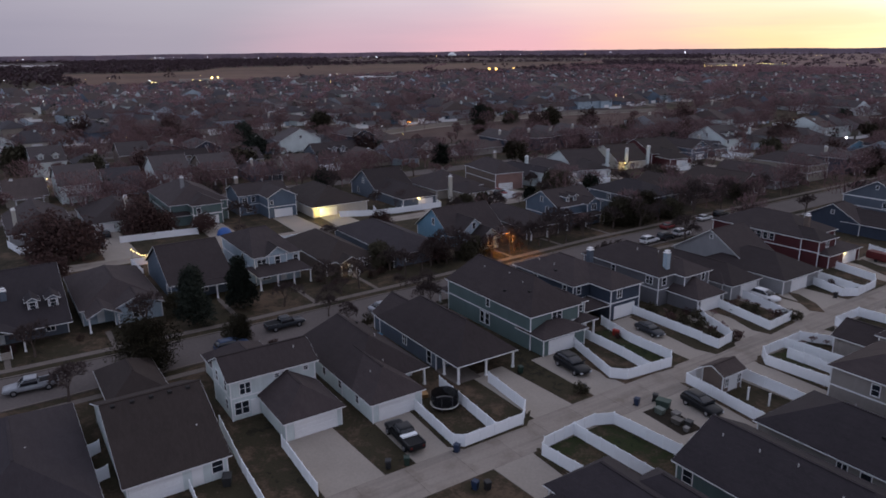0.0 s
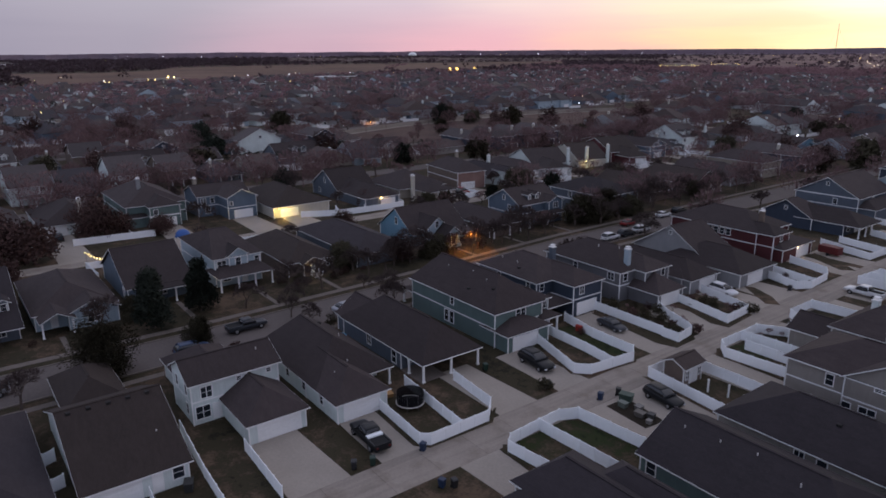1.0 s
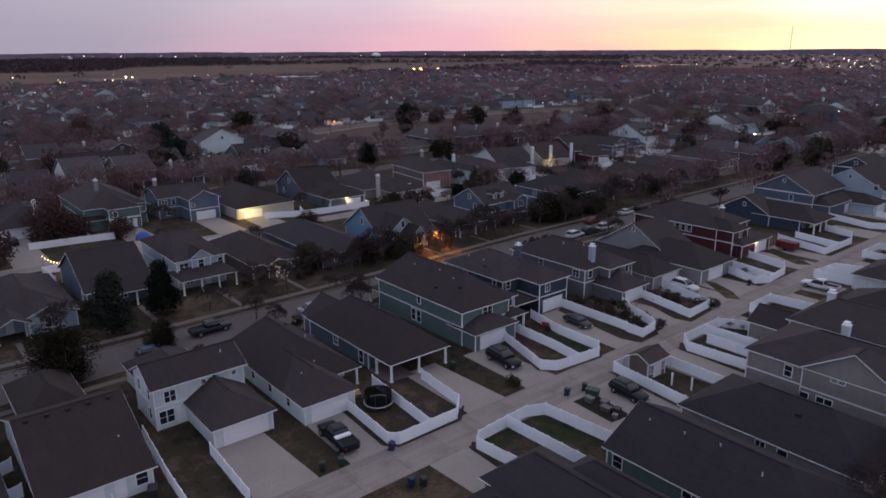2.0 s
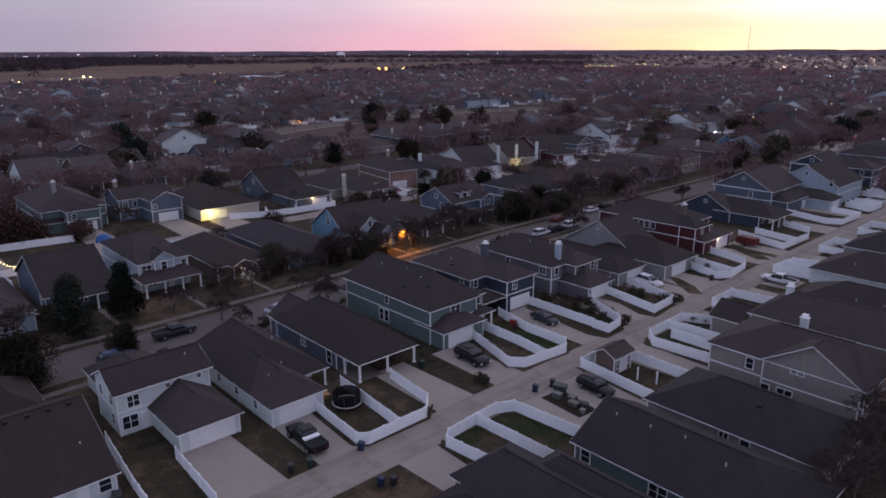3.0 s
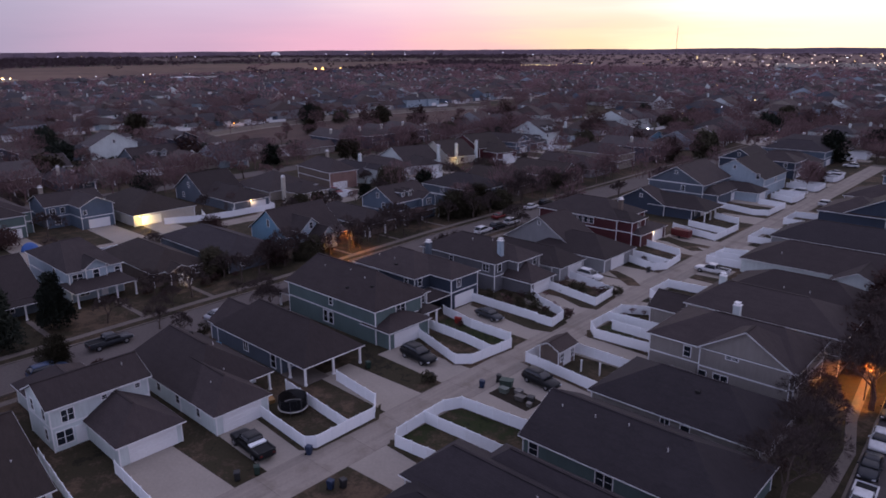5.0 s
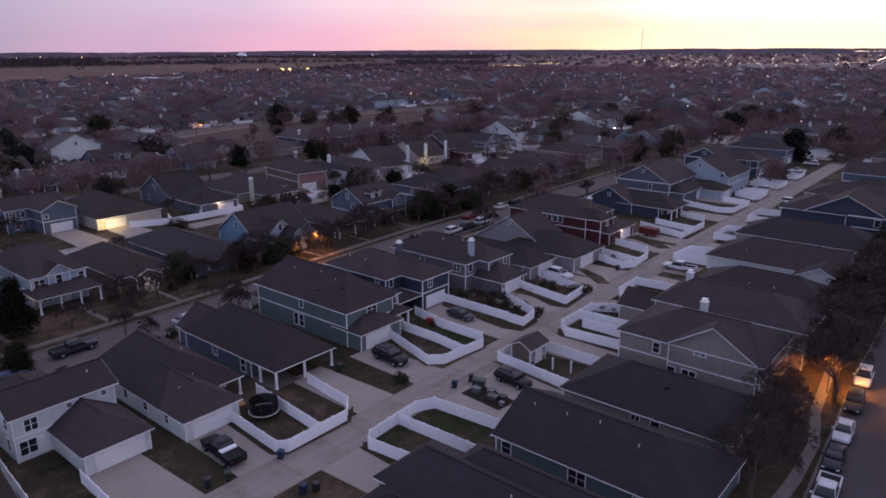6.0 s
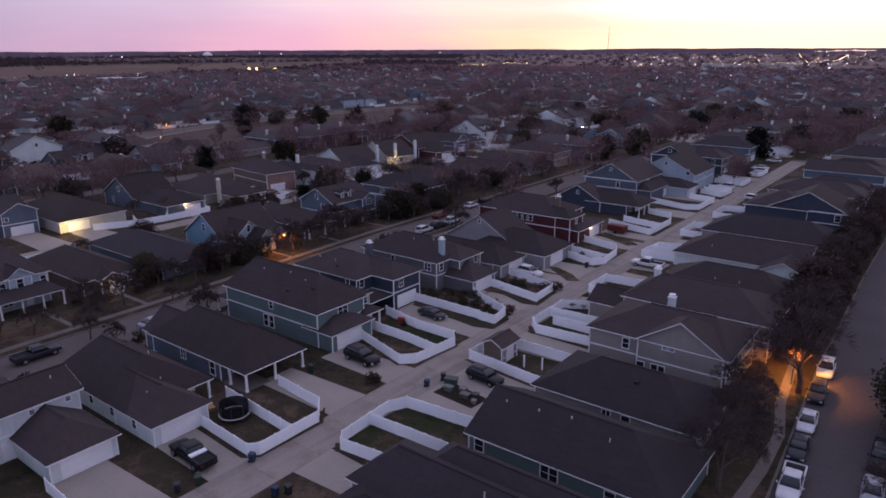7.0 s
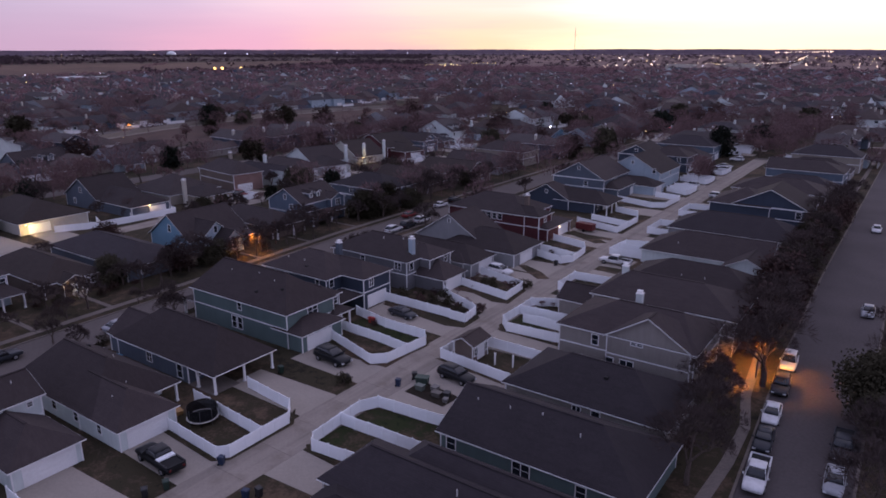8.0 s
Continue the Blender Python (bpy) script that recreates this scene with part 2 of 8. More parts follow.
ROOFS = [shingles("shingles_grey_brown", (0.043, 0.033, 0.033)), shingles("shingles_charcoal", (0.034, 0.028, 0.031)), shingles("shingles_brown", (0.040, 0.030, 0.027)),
         # these three are lifted for far roofs, distance haze mixed into the shingle colour
         shingles("shingles_hazed_grey", (0.066, 0.055, 0.055)), shingles("shingles_pale_hazed_brown", (0.072, 0.054, 0.050)), shingles("shingles_hazed_slate_grey", (0.050, 0.044, 0.048))]
WALLS = {
    "white": siding("siding_white", (0.64, 0.70, 0.69)), "cream": siding("siding_cream", (0.50, 0.47, 0.41)), "green": siding("siding_green", (0.12, 0.17, 0.165)),
    "navy": siding("siding_navy", (0.044, 0.058, 0.085)), "blue": siding("siding_blue", (0.105, 0.14, 0.185)), "sky": siding("siding_sky", (0.16, 0.30, 0.40)),
    "grey": siding("siding_grey", (0.27, 0.27, 0.28)), "tan": siding("siding_tan", (0.30, 0.26, 0.22)), "red": siding("siding_red", (0.085, 0.022, 0.026)),
    "slate": siding("siding_slate", (0.10, 0.12, 0.15)), "brown": siding("siding_brown", (0.16, 0.12, 0.10)), "pale": siding("siding_pale_blue", (0.36, 0.44, 0.50)),
    "stone": siding("siding_stone_grey", (0.15, 0.147, 0.158)),
    "brick": mottled("pinkish_brick", (0.26, 0.16, 0.14), 0.5, 14.0, 0.3, 0.9, 0.2, 0.4, 0.01), "beige": siding("siding_beige", (0.28, 0.252, 0.232)),
}


# ---- mesh building ----
class Geo:
    """Vertices and faces for one mesh."""
    def __init__(self):
        self.v, self.f = [], []

    def poly(self, pts):
        n = len(self.v)
        self.v += [tuple(p) for p in pts]
        self.f.append(tuple(range(n, n + len(pts))))

    def solid(self, bottom, top):
        """A closed prism between two rings."""
        n, k = len(self.v), len(bottom)
        self.v += [tuple(p) for p in bottom] + [tuple(p) for p in top]
        self.f.append(tuple(range(n + k - 1, n - 1, -1)))
        self.f.append(tuple(range(n + k, n + 2 * k)))
        for i in range(k):
            j = (i + 1) % k
            self.f.append((n + i, n + j, n + k + j, n + k + i))

    def box(self, x0, y0, z0, x1, y1, z1, chamfer=0.0):
        if chamfer <= 0:
            self.solid([(x0, y0, z0), (x1, y0, z0), (x1, y1, z0), (x0, y1, z0)], [(x0, y0, z1), (x1, y0, z1), (x1, y1, z1), (x0, y1, z1)])
            return
        c = chamfer
        rings = []
        for z, i in ((z0, c), (z0 + c, 0), (z1 - c, 0), (z1, c)):
            rings.append([(x0 + i, y0 + i, z), (x1 - i, y0 + i, z), (x1 - i, y1 - i, z), (x0 + i, y1 - i, z)])
        self.rings(rings)

    def rings(self, rings, caps=True):
        n, k = len(self.v), len(rings[0])
        for r in rings:
            self.v += [tuple(p) for p in r]
        for a in range(len(rings) - 1):
            for i in range(k):
                j = (i + 1) % k
                self.f.append((n + a * k + i, n + a * k + j, n + (a + 1) * k + j, n + (a + 1) * k + i))
        if caps:
            self.f.append(tuple(range(n + k - 1, n - 1, -1)))
            m = n + (len(rings) - 1) * k
            self.f.append(tuple(range(m, m + k)))

    def tube(self, p0, p1, r0, r1, sides=6, caps=True):
        a, b = Vector(p0), Vector(p1)
        d = (b - a)
        if d.length < 1e-6:
            return
        d.normalize()
        u = d.orthogonal().normalized()
        w = d.cross(u)
        ring = lambda c, r: [tuple(c + (u * math.cos(2 * math.pi * i / sides) + w * math.sin(2 * math.pi * i / sides)) * r) for i in range(sides)]
        self.rings([ring(a, r0), ring(b, r1)], caps)

    def board(self, p0, p1, width, thick, up=(0, 0, 1)):
        """A bar from p0 to p1, of that width along up and that thickness across."""
        a, b, u = Vector(p0), Vector(p1), Vector(up)
        side = (b - a).cross(u).normalized() * thick / 2
        u = u.normalized() * width
        self.solid([a - side, b - side, b + side, a + side], [a - side + u, b - side + u, b + side + u, a + side + u])

    def mesh(self, name):
        me = bpy.data.meshes.new(name)
        me.from_pydata(self.v, [], self.f)
        me.validate()
        bm = bmesh.new()
        bm.from_mesh(me)
        bmesh.ops.recalc_face_normals(bm, faces=bm.faces)
        bm.to_mesh(me)
        bm.free()
        return me


def part(name, geo, material, parent=None, label="", smooth=False, quick=False):
    """Links one mesh, under a thing or under a part."""
    if quick:
        me = bpy.data.meshes.new(name)
        me.from_pydata(geo.v, [], geo.f)
    else:
        me = geo.mesh(name)
    me.materials.append(material)
    if smooth:
        me.shade_smooth()
    ob = new(name, me)
    if parent:
        ob.parent = parent
    if label:
        ob["label"] = label
    return ob


def empty(name, x=0.0, y=0.0, z=0.0, turn=0.0):
    e = new(name)
    e.empty_display_size = 0.3
    e.location, e.rotation_euler = (x, y, z), (0, 0, turn)
    return e


def sheet(name, pts, z, material, label, thick=0.05, category=""):
    """A flat slab with its top at z."""
    g = Geo()
    g.solid([(x, y, z - thick) for x, y in pts], [(x, y, z) for x, y in pts])
    ob = part(name, g, material)
    return tagged(ob, label, category or name, kind="structure")


# ---- houses ----
OH = 0.45


def roof_mesh(x0, y0, x1, y1, ze, axis, pitch, hip0, hip1, thick=0.16):
    """The roof slab over an eave rectangle, and its edge loop. hip0, hip1: 0 for a gable, 1 for a full hip, at the low and high end."""
    if axis == "x":
        m = lambda a, b, z: (a, b, z)
        a0, a1, b0, b1 = x0, x1, y0, y1
    else:
        m = lambda a, b, z: (b, a, z)
        a0, a1, b0, b1 = y0, y1, x0, x1
    half = (b1 - b0) / 2
    bc, top = (b0 + b1) / 2, ze + half * pitch
    i0, i1 = hip0 * half, hip1 * half
    if i0 + i1 > (a1 - a0):
        s = (a1 - a0) / (i0 + i1)
        i0, i1 = i0 * s, i1 * s - 0.02
    e = [m(a0, b0, ze), m(a1, b0, ze), m(a1, b1, ze), m(a0, b1, ze), m(a0 + i0, bc, top), m(a1 - i1, bc, top)]
    lo = [(x, y, z - thick) for x, y, z in e]
    g = Geo()
    g.v = e + lo
    faces = [(0, 1, 5, 4), (2, 3, 4, 5)]
    if hip1:
        faces.append((1, 2, 5))
    if hip0:
        faces.append((3, 0, 4))
    loop = [0, 1] + ([] if hip1 else [5]) + [2, 3] + ([] if hip0 else [4])
    g.f = faces + [tuple(i + 6 for i in reversed(f)) for f in faces]
    for i, a in enumerate(loop):
        b = loop[(i + 1) % len(loop)]
        g.f.append((a, b, b + 6, a + 6))
    return g, [e[i] for i in loop], top


def edge_boards(loop, drop=0.16, thick=0.02):
    """One mitred board that runs all round the roof's edge."""
    n = len(loop)
    cx, cy = sum(p[0] for p in loop) / n, sum(p[1] for p in loop) / n
    outs = []
    for i, p in enumerate(loop):
        q = loop[(i + 1) % n]
        d = Vector((q[0] - p[0], q[1] - p[1], 0))
        o = Vector((d.y, -d.x, 0)).normalized()
        if o.dot(Vector(((p[0] + q[0]) / 2 - cx, (p[1] + q[1]) / 2 - cy, 0))) < 0:
            o = -o
        outs.append(o)
    rings = []
    for i, p in enumerate(loop):
        a, b = outs[i - 1], outs[i]
        m = (a + b) / max(0.5, 1 + a.dot(b))
        P = Vector(p)
        inner, outer = P + m * 0.004, P + m * (thick + 0.004)
        rings.append([inner + Vector((0, 0, -drop)), outer + Vector((0, 0, -drop)), outer + Vector((0, 0, -0.02)), inner + Vector((0, 0, -0.02))])
    g = Geo()
    g.rings(rings + [rings[0]], caps=False)
    return g


def wall_box(x0, y0, x1, y1, z0, z1):
    g = Geo()
    g.box(x0, y0, z0, x1, y1, z1)
    return g


def on_face(face, plane, u, z, depth=0.0):
    return {"+x": (plane + depth, u, z), "-x": (plane - depth, u, z), "+y": (u, plane + depth, z), "-y": (u, plane - depth, z)}[face]


def slab_on(g, face, plane, u0, u1, z0, z1, d0, d1):
    """A box on a wall face from depth d0 to d1 outwards."""
    a, b = on_face(face, plane, u0, z0, d0), on_face(face, plane, u1, z1, d1)
    g.box(min(a[0], b[0]), min(a[1], b[1]), min(a[2], b[2]), max(a[0], b[0]), max(a[1], b[1]), max(a[2], b[2]))


def add_window(house, face, plane, u, z, w=1.0, h=1.5, lights=1, trim=TRIM, glass=GLASS):
    """A framed sash window on a wall: frame, sill, and a pane for each light."""
    b = 0.11
    corners = [(u - w / 2, z), (u + w / 2, z), (u + w / 2, z + h), (u - w / 2, z + h)]
    outer = [(u - w / 2 - b, z - b), (u + w / 2 + b, z - b), (u + w / 2 + b, z + h + b), (u - w / 2 - b, z + h + b)]
    rings = [[on_face(face, plane, *o, 0), on_face(face, plane, *o, 0.07), on_face(face, plane, *i, 0.07), on_face(face, plane, *i, 0)] for o, i in zip(outer, corners)]
    g = Geo()
    g.rings(rings + [rings[0]], caps=False)
    win = part("window", g, trim, house)
    for i in range(1, lights):
        x = u - w / 2 + w * i / lights
        g = Geo()
        slab_on(g, face, plane, x - 0.05, x + 0.05, z, z + h, 0, 0.055)
        part("mullion", g, trim, win)
    g = Geo()
    slab_on(g, face, plane, u - w / 2, u + w / 2, z + h * 0.5 - 0.025, z + h * 0.5 + 0.025, 0, 0.045)
    part("glazing_bar", g, trim, win)
    for i in range(lights):
        p = Geo()
        slab_on(p, face, plane, u - w / 2 + w * i / lights, u - w / 2 + w * (i + 1) / lights, z, z + h, 0, 0.022)
        part("pane", p, glass, win)
    return win


def add_garage_door(house, face, plane, u, w=4.9, h=2.15):
    g = Geo()
    slab_on(g, face, plane, u - w / 2, u + w / 2, 0, h, 0, 0.03)
    d = part("garage_door", g, DOORWHITE, house, "white panelled garage door")
    n = 4
    for i in range(n):
        g = Geo()
        slab_on(g, face, plane, u - w / 2 + 0.03, u + w / 2 - 0.03, h * i / n + 0.03, h * (i + 1) / n - 0.03, 0.028, 0.055)
        part("panel", g, DOORWHITE, d)
    b = 0.15
    f = Geo()
    outline = [(u - w / 2 - b, 0), (u - w / 2, 0), (u - w / 2, h), (u + w / 2, h), (u + w / 2, 0), (u + w / 2 + b, 0), (u + w / 2 + b, h + b), (u - w / 2 - b, h + b)]
    lo = [on_face(face, plane, p, q, 0) for p, q in outline]
    hi = [on_face(face, plane, p, q, 0.07) for p, q in outline]
    f.solid(lo, hi)
    part("door_frame", f, TRIM, d)


def add_door(house, face, plane, u, z=0.15, w=0.95, h=2.05, material=None):
    g = Geo()
    slab_on(g, face, plane, u - w / 2, u + w / 2, z, z + h, 0, 0.04)
    slab_on(g, face, plane, u - w / 2 + 0.12, u + w / 2 - 0.12, z + 1.1, z + h - 0.15, 0.04, 0.055)
    slab_on(g, face, plane, u - w / 2 + 0.12, u + w / 2 - 0.12, z + 0.15, z + 0.9, 0.04, 0.055)
    d = part("door", g, material or TRIM, house)
    f = Geo()
    slab_on(f, face, plane, u - w / 2 - 0.1, u - w / 2, z, z + h + 0.1, 0, 0.06)
    slab_on(f, face, plane, u + w / 2, u + w / 2 + 0.1, z, z + h + 0.1, 0, 0.06)
    slab_on(f, face, plane, u - w / 2, u + w / 2, z + h, z + h + 0.1, 0, 0.06)
    part("door_frame", f, TRIM, d)


def add_chimney(house, x, y, z0, z1, material, w=0.9, d=0.9):
    g = Geo()
    g.box(x - w / 2, y - d / 2, z0, x + w / 2, y + d / 2, z1, 0.02)
    c = part("chimney", g, material, house)
    k = Geo()
    k.box(x - w / 2 - 0.1, y - d / 2 - 0.1, z1, x + w / 2 + 0.1, y + d / 2 + 0.1, z1 + 0.12, 0.03)
    for sx in (-1, 1):
        for sy in (-1, 1):
            k.box(x + sx * 0.25 - 0.03, y + sy * 0.25 - 0.03, z1 + 0.12, x + sx * 0.25 + 0.03, y + sy * 0.25 + 0.03, z1 + 0.42)
    k.box(x - 0.4, y - 0.4, z1 + 0.42, x + 0.4, y + 0.4, z1 + 0.5, 0.02)
    part("chimney_cap", k, TRIM, c)


def add_vent(house, x, y, z, kind=0):
    g = Geo()
    if kind == 0:
        g.tube((x, y, z - 0.5), (x, y, z + 0.16), 0.09, 0.08, 8)
        part("vent_pipe", g, mottled("vent_grey", (0.42, 0.40, 0.39)), house)
    else:
        g.box(x - 0.25, y - 0.22, z - 0.15, x + 0.25, y + 0.22, z + 0.14, 0.03)
        part("box_vent", g, mottled("dark_vent_paint", (0.022, 0.020, 0.020), 1.0, 8.0, 0.2, 0.7, 0.2, 0.0), house)


def add_post(house, x, y, z0, z1, r=0.13, material=None):
    g = Geo()
    g.box(x - r, y - r, z0, x + r, y + r, z1)
    g.box(x - r - 0.06, y - r - 0.06, z0, x + r + 0.06, y + r + 0.06, z0 + 0.25, 0.02)
    g.box(x - r - 0.06, y - r - 0.06, z1 - 0.15, x + r + 0.06, y + r + 0.06, z1, 0.02)
    part("post", g, material or TRIM, house)


def add_block(house, b, wall, roof, gable=None, belt=True):
    """One roofed volume. b: eave rectangle x0, y0, x1, y1, eave height, roof axis, pitch, hip0, hip1, base height, open sides."""
    x0, y0, x1, y1, ze = b[:5]
    axis, pitch, h0, h1 = b[5:9]
    zb = b[9] if len(b) > 9 else 0.0
    solid = b[10] if len(b) > 10 else True
    g, loop, top = roof_mesh(x0, y0, x1, y1, ze, axis, pitch, h0, h1)
    rf = part("roof", g, roof, house)
    part("fascia", edge_boards(loop), TRIM, rf)
    # ridge cap
    k = Geo()
    if axis == "x":
        half = (y1 - y0) / 2
        p, q = (x0 + h0 * half, (y0 + y1) / 2, top), (x1 - h1 * half, (y0 + y1) / 2, top)
        long_ = q[0] - p[0]
    else:
        half = (x1 - x0) / 2
        p, q = ((x0 + x1) / 2, y0 + h0 * half, top), ((x0 + x1) / 2, y1 - h1 * half, top)
        long_ = q[1] - p[1]
    if long_ > 0.5 and belt:
        k.board((p[0], p[1], p[2] - 0.06), (q[0], q[1], q[2] - 0.06), 0.1, 0.3)
        part("ridge_cap", k, roof, rf)
    wx0, wy0, wx1, wy1 = b[11] if len(b) > 11 else (x0 + OH, y0 + OH, x1 - OH, y1 - OH)
    zt = ze + pitch * OH - 0.2
    if solid:
        part("wall", wall_box(wx0, wy0, wx1, wy1, zb, zt), wall, house)
        if belt:
            for x, y in ((wx0, wy0), (wx1, wy0), (wx1, wy1)):
                t = Geo()
                t.box(x - 0.07, y - 0.07, zb, x + 0.07, y + 0.07, zt - 0.02)
                part("corner_board", t, TRIM, house)
            if zt - zb > 4.5:
                t = Geo()
                zc = zb + 2.85
                t.box(wx0 - 0.03, wy0 - 0.03, zc, wx1 + 0.03, wy1 + 0.03, zc + 0.2)
                part("belt_board", t, TRIM, house)
    for end, hip in ((0, h0), (1, h1)):
        if hip or not solid:
            continue
        t = Geo()
        apex = top - 0.2
        if axis == "x":
            xa = (wx0, wx0 + 0.2) if end == 0 else (wx1 - 0.2, wx1)
            yc = (y0 + y1) / 2
            t.solid([(xa[0], wy0, zt), (xa[0], wy1, zt), (xa[0], yc, apex)], [(xa[1], wy0, zt), (xa[1], wy1, zt), (xa[1], yc, apex)])
        else:
            ya = (wy0, wy0 + 0.2) if end == 0 else (wy1 - 0.2, wy1)
            xc = (x0 + x1) / 2
            t.solid([(wx0, ya[0], zt), (wx1, ya[0], zt), (xc, ya[0], apex)], [(wx0, ya[1], zt), (wx1, ya[1], zt), (xc, ya[1], apex)])
        part("gable", t, gable or wall, house)
    return top


def house(blocks, wall, roof, label, group="", gable=None, windows=(), garage=(), doors=(), chimneys=(), vents=(), posts=(), walls=None, name="house", lean=False, turn=0.0, bands=()):
    """A house from roofed blocks, in world metres. windows: face, plane, along, sill, width, height, lights; bands: face, plane, from, to, height."""
    cx, cy = (blocks[0][0] + blocks[0][2]) / 2, (blocks[0][1] + blocks[0][3]) / 2
    h = empty(name, cx, cy, 0.0, turn)
    ox = {"+x": cx, "-x": cx, "+y": cy, "-y": cy}
    ou = {"+x": cy, "-x": cy, "+y": cx, "-y": cx}
    for i, b in enumerate(blocks):
        w = WALLS[walls[i]] if walls else WALLS[wall]
        add_block(h, (b[0] - cx, b[1] - cy, b[2] - cx, b[3] - cy, *b[4:11], *((((b[11][0] - cx, b[11][1] - cy, b[11][2] - cx, b[11][3] - cy)),) if len(b) > 11 else ())), w, ROOFS[roof], WALLS[gable] if gable else None, not lean)
    for face, plane, u, z, w, hh, n in windows:
        add_window(h, face, plane - ox[face], u - ou[face], z, w, hh, n)
    for face, plane, u, w in garage:
        add_garage_door(h, face, plane - ox[face], u - ou[face], w)
    for face, plane, u in doors:
        add_door(h, face, plane - ox[face], u - ou[face])
    for x, y, z0, z1, m in chimneys:
        add_chimney(h, x - cx, y - cy, z0, z1, WALLS[m])
    for x, y, z, k in vents:
        add_vent(h, x - cx, y - cy, z, k)
    for x, y, z in posts:
        add_post(h, x - cx, y - cy, 0, z)
    for face, plane, u0, u1, z in bands:
        t = Geo()
        slab_on(t, face, plane - ox[face], u0 - ou[face], u1 - ou[face], z, z + 0.28, 0, 0.05)
        part("gable_band", t, TRIM, h)
    return tagged(h, label, name, group)


# ---- ground, streets, lots ----
g = Geo()
g.box(-4990, -1500, -2.0, 1500, 4990, 0.0)
tagged(part("ground", g, GRASS), "dormant brown grass ground with bare patches", "ground", kind="structure")


def strip(left, right):
    """An outline from the left and right edges, both given from near to far."""
    return list(left) + list(reversed(right))


W_LEFT = [(-112, -90), (-108.5, 0), (-108, 35), (-109, 66), (-112, 120), (-112.5, 460)]
W_RIGHT = [(-98, -90), (-98, 0), (-98.5, 35), (-100, 66), (-102.5, 120), (-103.5, 460)]
E_LEFT = [(-8, -60), (-10.9, 60), (-13.0, 100), (-14, 150), (-15, 460)]
E_RIGHT = [(0.5, -60), (-1.2, 60), (-2.6, 130), (-5, 200), (-6, 460)]
sheet("street_west", strip(W_LEFT, W_RIGHT), 0.03, ASPHALT, "worn pale concrete residential street behind the houses", category="street")
sheet("street_east", strip(E_LEFT, E_RIGHT), 0.03, ASPHALT_DARK, "dark worn street lined with parked cars", category="street")


def offset(line, d):
    return [(x + d, y) for x, y in line]


for nm, line, d in (("kerb_west_far", W_LEFT, -0.3), ("kerb_west_near", W_RIGHT, 0.0), ("kerb_east_near", E_LEFT, -0.3), ("kerb_east_far", E_RIGHT, 0.0)):
    sheet(nm, strip(offset(line, d), offset(line, d + 0.3)), 0.16, WALK, "worn concrete kerb raised along the street edge", 0.3, "kerb")
sheet("pavement_west_far", strip(offset(W_LEFT, -3.6), offset(W_LEFT, -2.2)), 0.05, WALK, "pale concrete footway beside brown verge", category="pavement")
sheet("pavement_west_near", strip(offset(W_RIGHT, 2.0), offset(W_RIGHT, 3.3)), 0.05, WALK, "pale concrete footway beside brown verge", category="pavement")
sheet("pavement_east", strip([(-13.4, -60), (-14.3, 62), (-13.8, 71), (-13.9, 80), (-15.6, 88), (-17.6, 110), (-18.2, 150), (-19.2, 460)], [(-12.0, -60), (-13.0, 62), (-12.5, 71), (-12.7, 80), (-14.4, 88), (-16.4, 110), (-17, 150), (-18, 460)]), 0.05, WALK, "pale concrete footway under bare trees", category="pavement")

# the alley: a bed with cast slabs on it
alley = sheet("alley", [(-58.1, -60), (-52.4, -60), (-52.4, 302), (-58.1, 302)], 0.02, mottled("alley_joint_dirt", (0.09, 0.078, 0.066)), "pale worn concrete alley between white fences", category="alley")
slab = Geo()
slab.box(-2.83, -2.99, -0.02, 2.83, 2.99, 0.025, 0.01)
slab_mesh = slab.mesh("slab")
slab_mesh.materials.append(ALLEY)
for i in range(56):
    s = new("slab", slab_mesh)
    s.location = (-55.25, -36 + 6.0 * i, 0.02)
    s.parent = alley

DRIVES = [(-66, 24.0, 30.2, -70.4), (-58.1, 34.9, 40.2, -68.6), (-58.1, 52.0, 57.6, -72), (-58.1, 62.4, 67.4, -71.2), (-58.1, 81.8, 88.0, -75), (-58.1, 94.0, 100.6, -69.4), (-58.1, 109.6, 116.4, -69.5),
          (-58.1, 117.5, 125, -66.6), (-58.1, 142.0, 148.5, -70.0), (-58.1, 151.5, 155.8, -70), (-58.1, 178.5, 186, -69), (-58.1, 201, 207, -74), (-58.1, 222, 230, -68), (-58.1, 243, 250, -70)]
for i, (xa, ya, yb, xb) in enumerate(DRIVES):
    sheet("driveway_%d" % (i + 1), [(-58.1, ya - 0.3), (-58.1, yb + 0.5), (xb, yb), (xb, ya)], 0.035, CONCRETE, "pale concrete driveway from alley to garage", category="driveway")
DRIVES_E = [(41.4, 46.2, -44.4), (61.2, 73.2, -40.4), (82.0, 88.2, -40.5), (105.6, 110.5, -42), (120.0, 126, -43), (130.0, 136.6, -47), (152.0, 157, -48), (173, 180, -45), (196, 202, -44)]
for i, (ya, yb, xb) in enumerate(DRIVES_E):
    sheet("driveway_%d" % (i + 30), [(-52.4, ya - 0.4), (xb, ya), (xb, yb), (-52.4, yb + 0.4)], 0.035, CONCRETE, "pale concrete driveway from alley to garage", category="driveway")
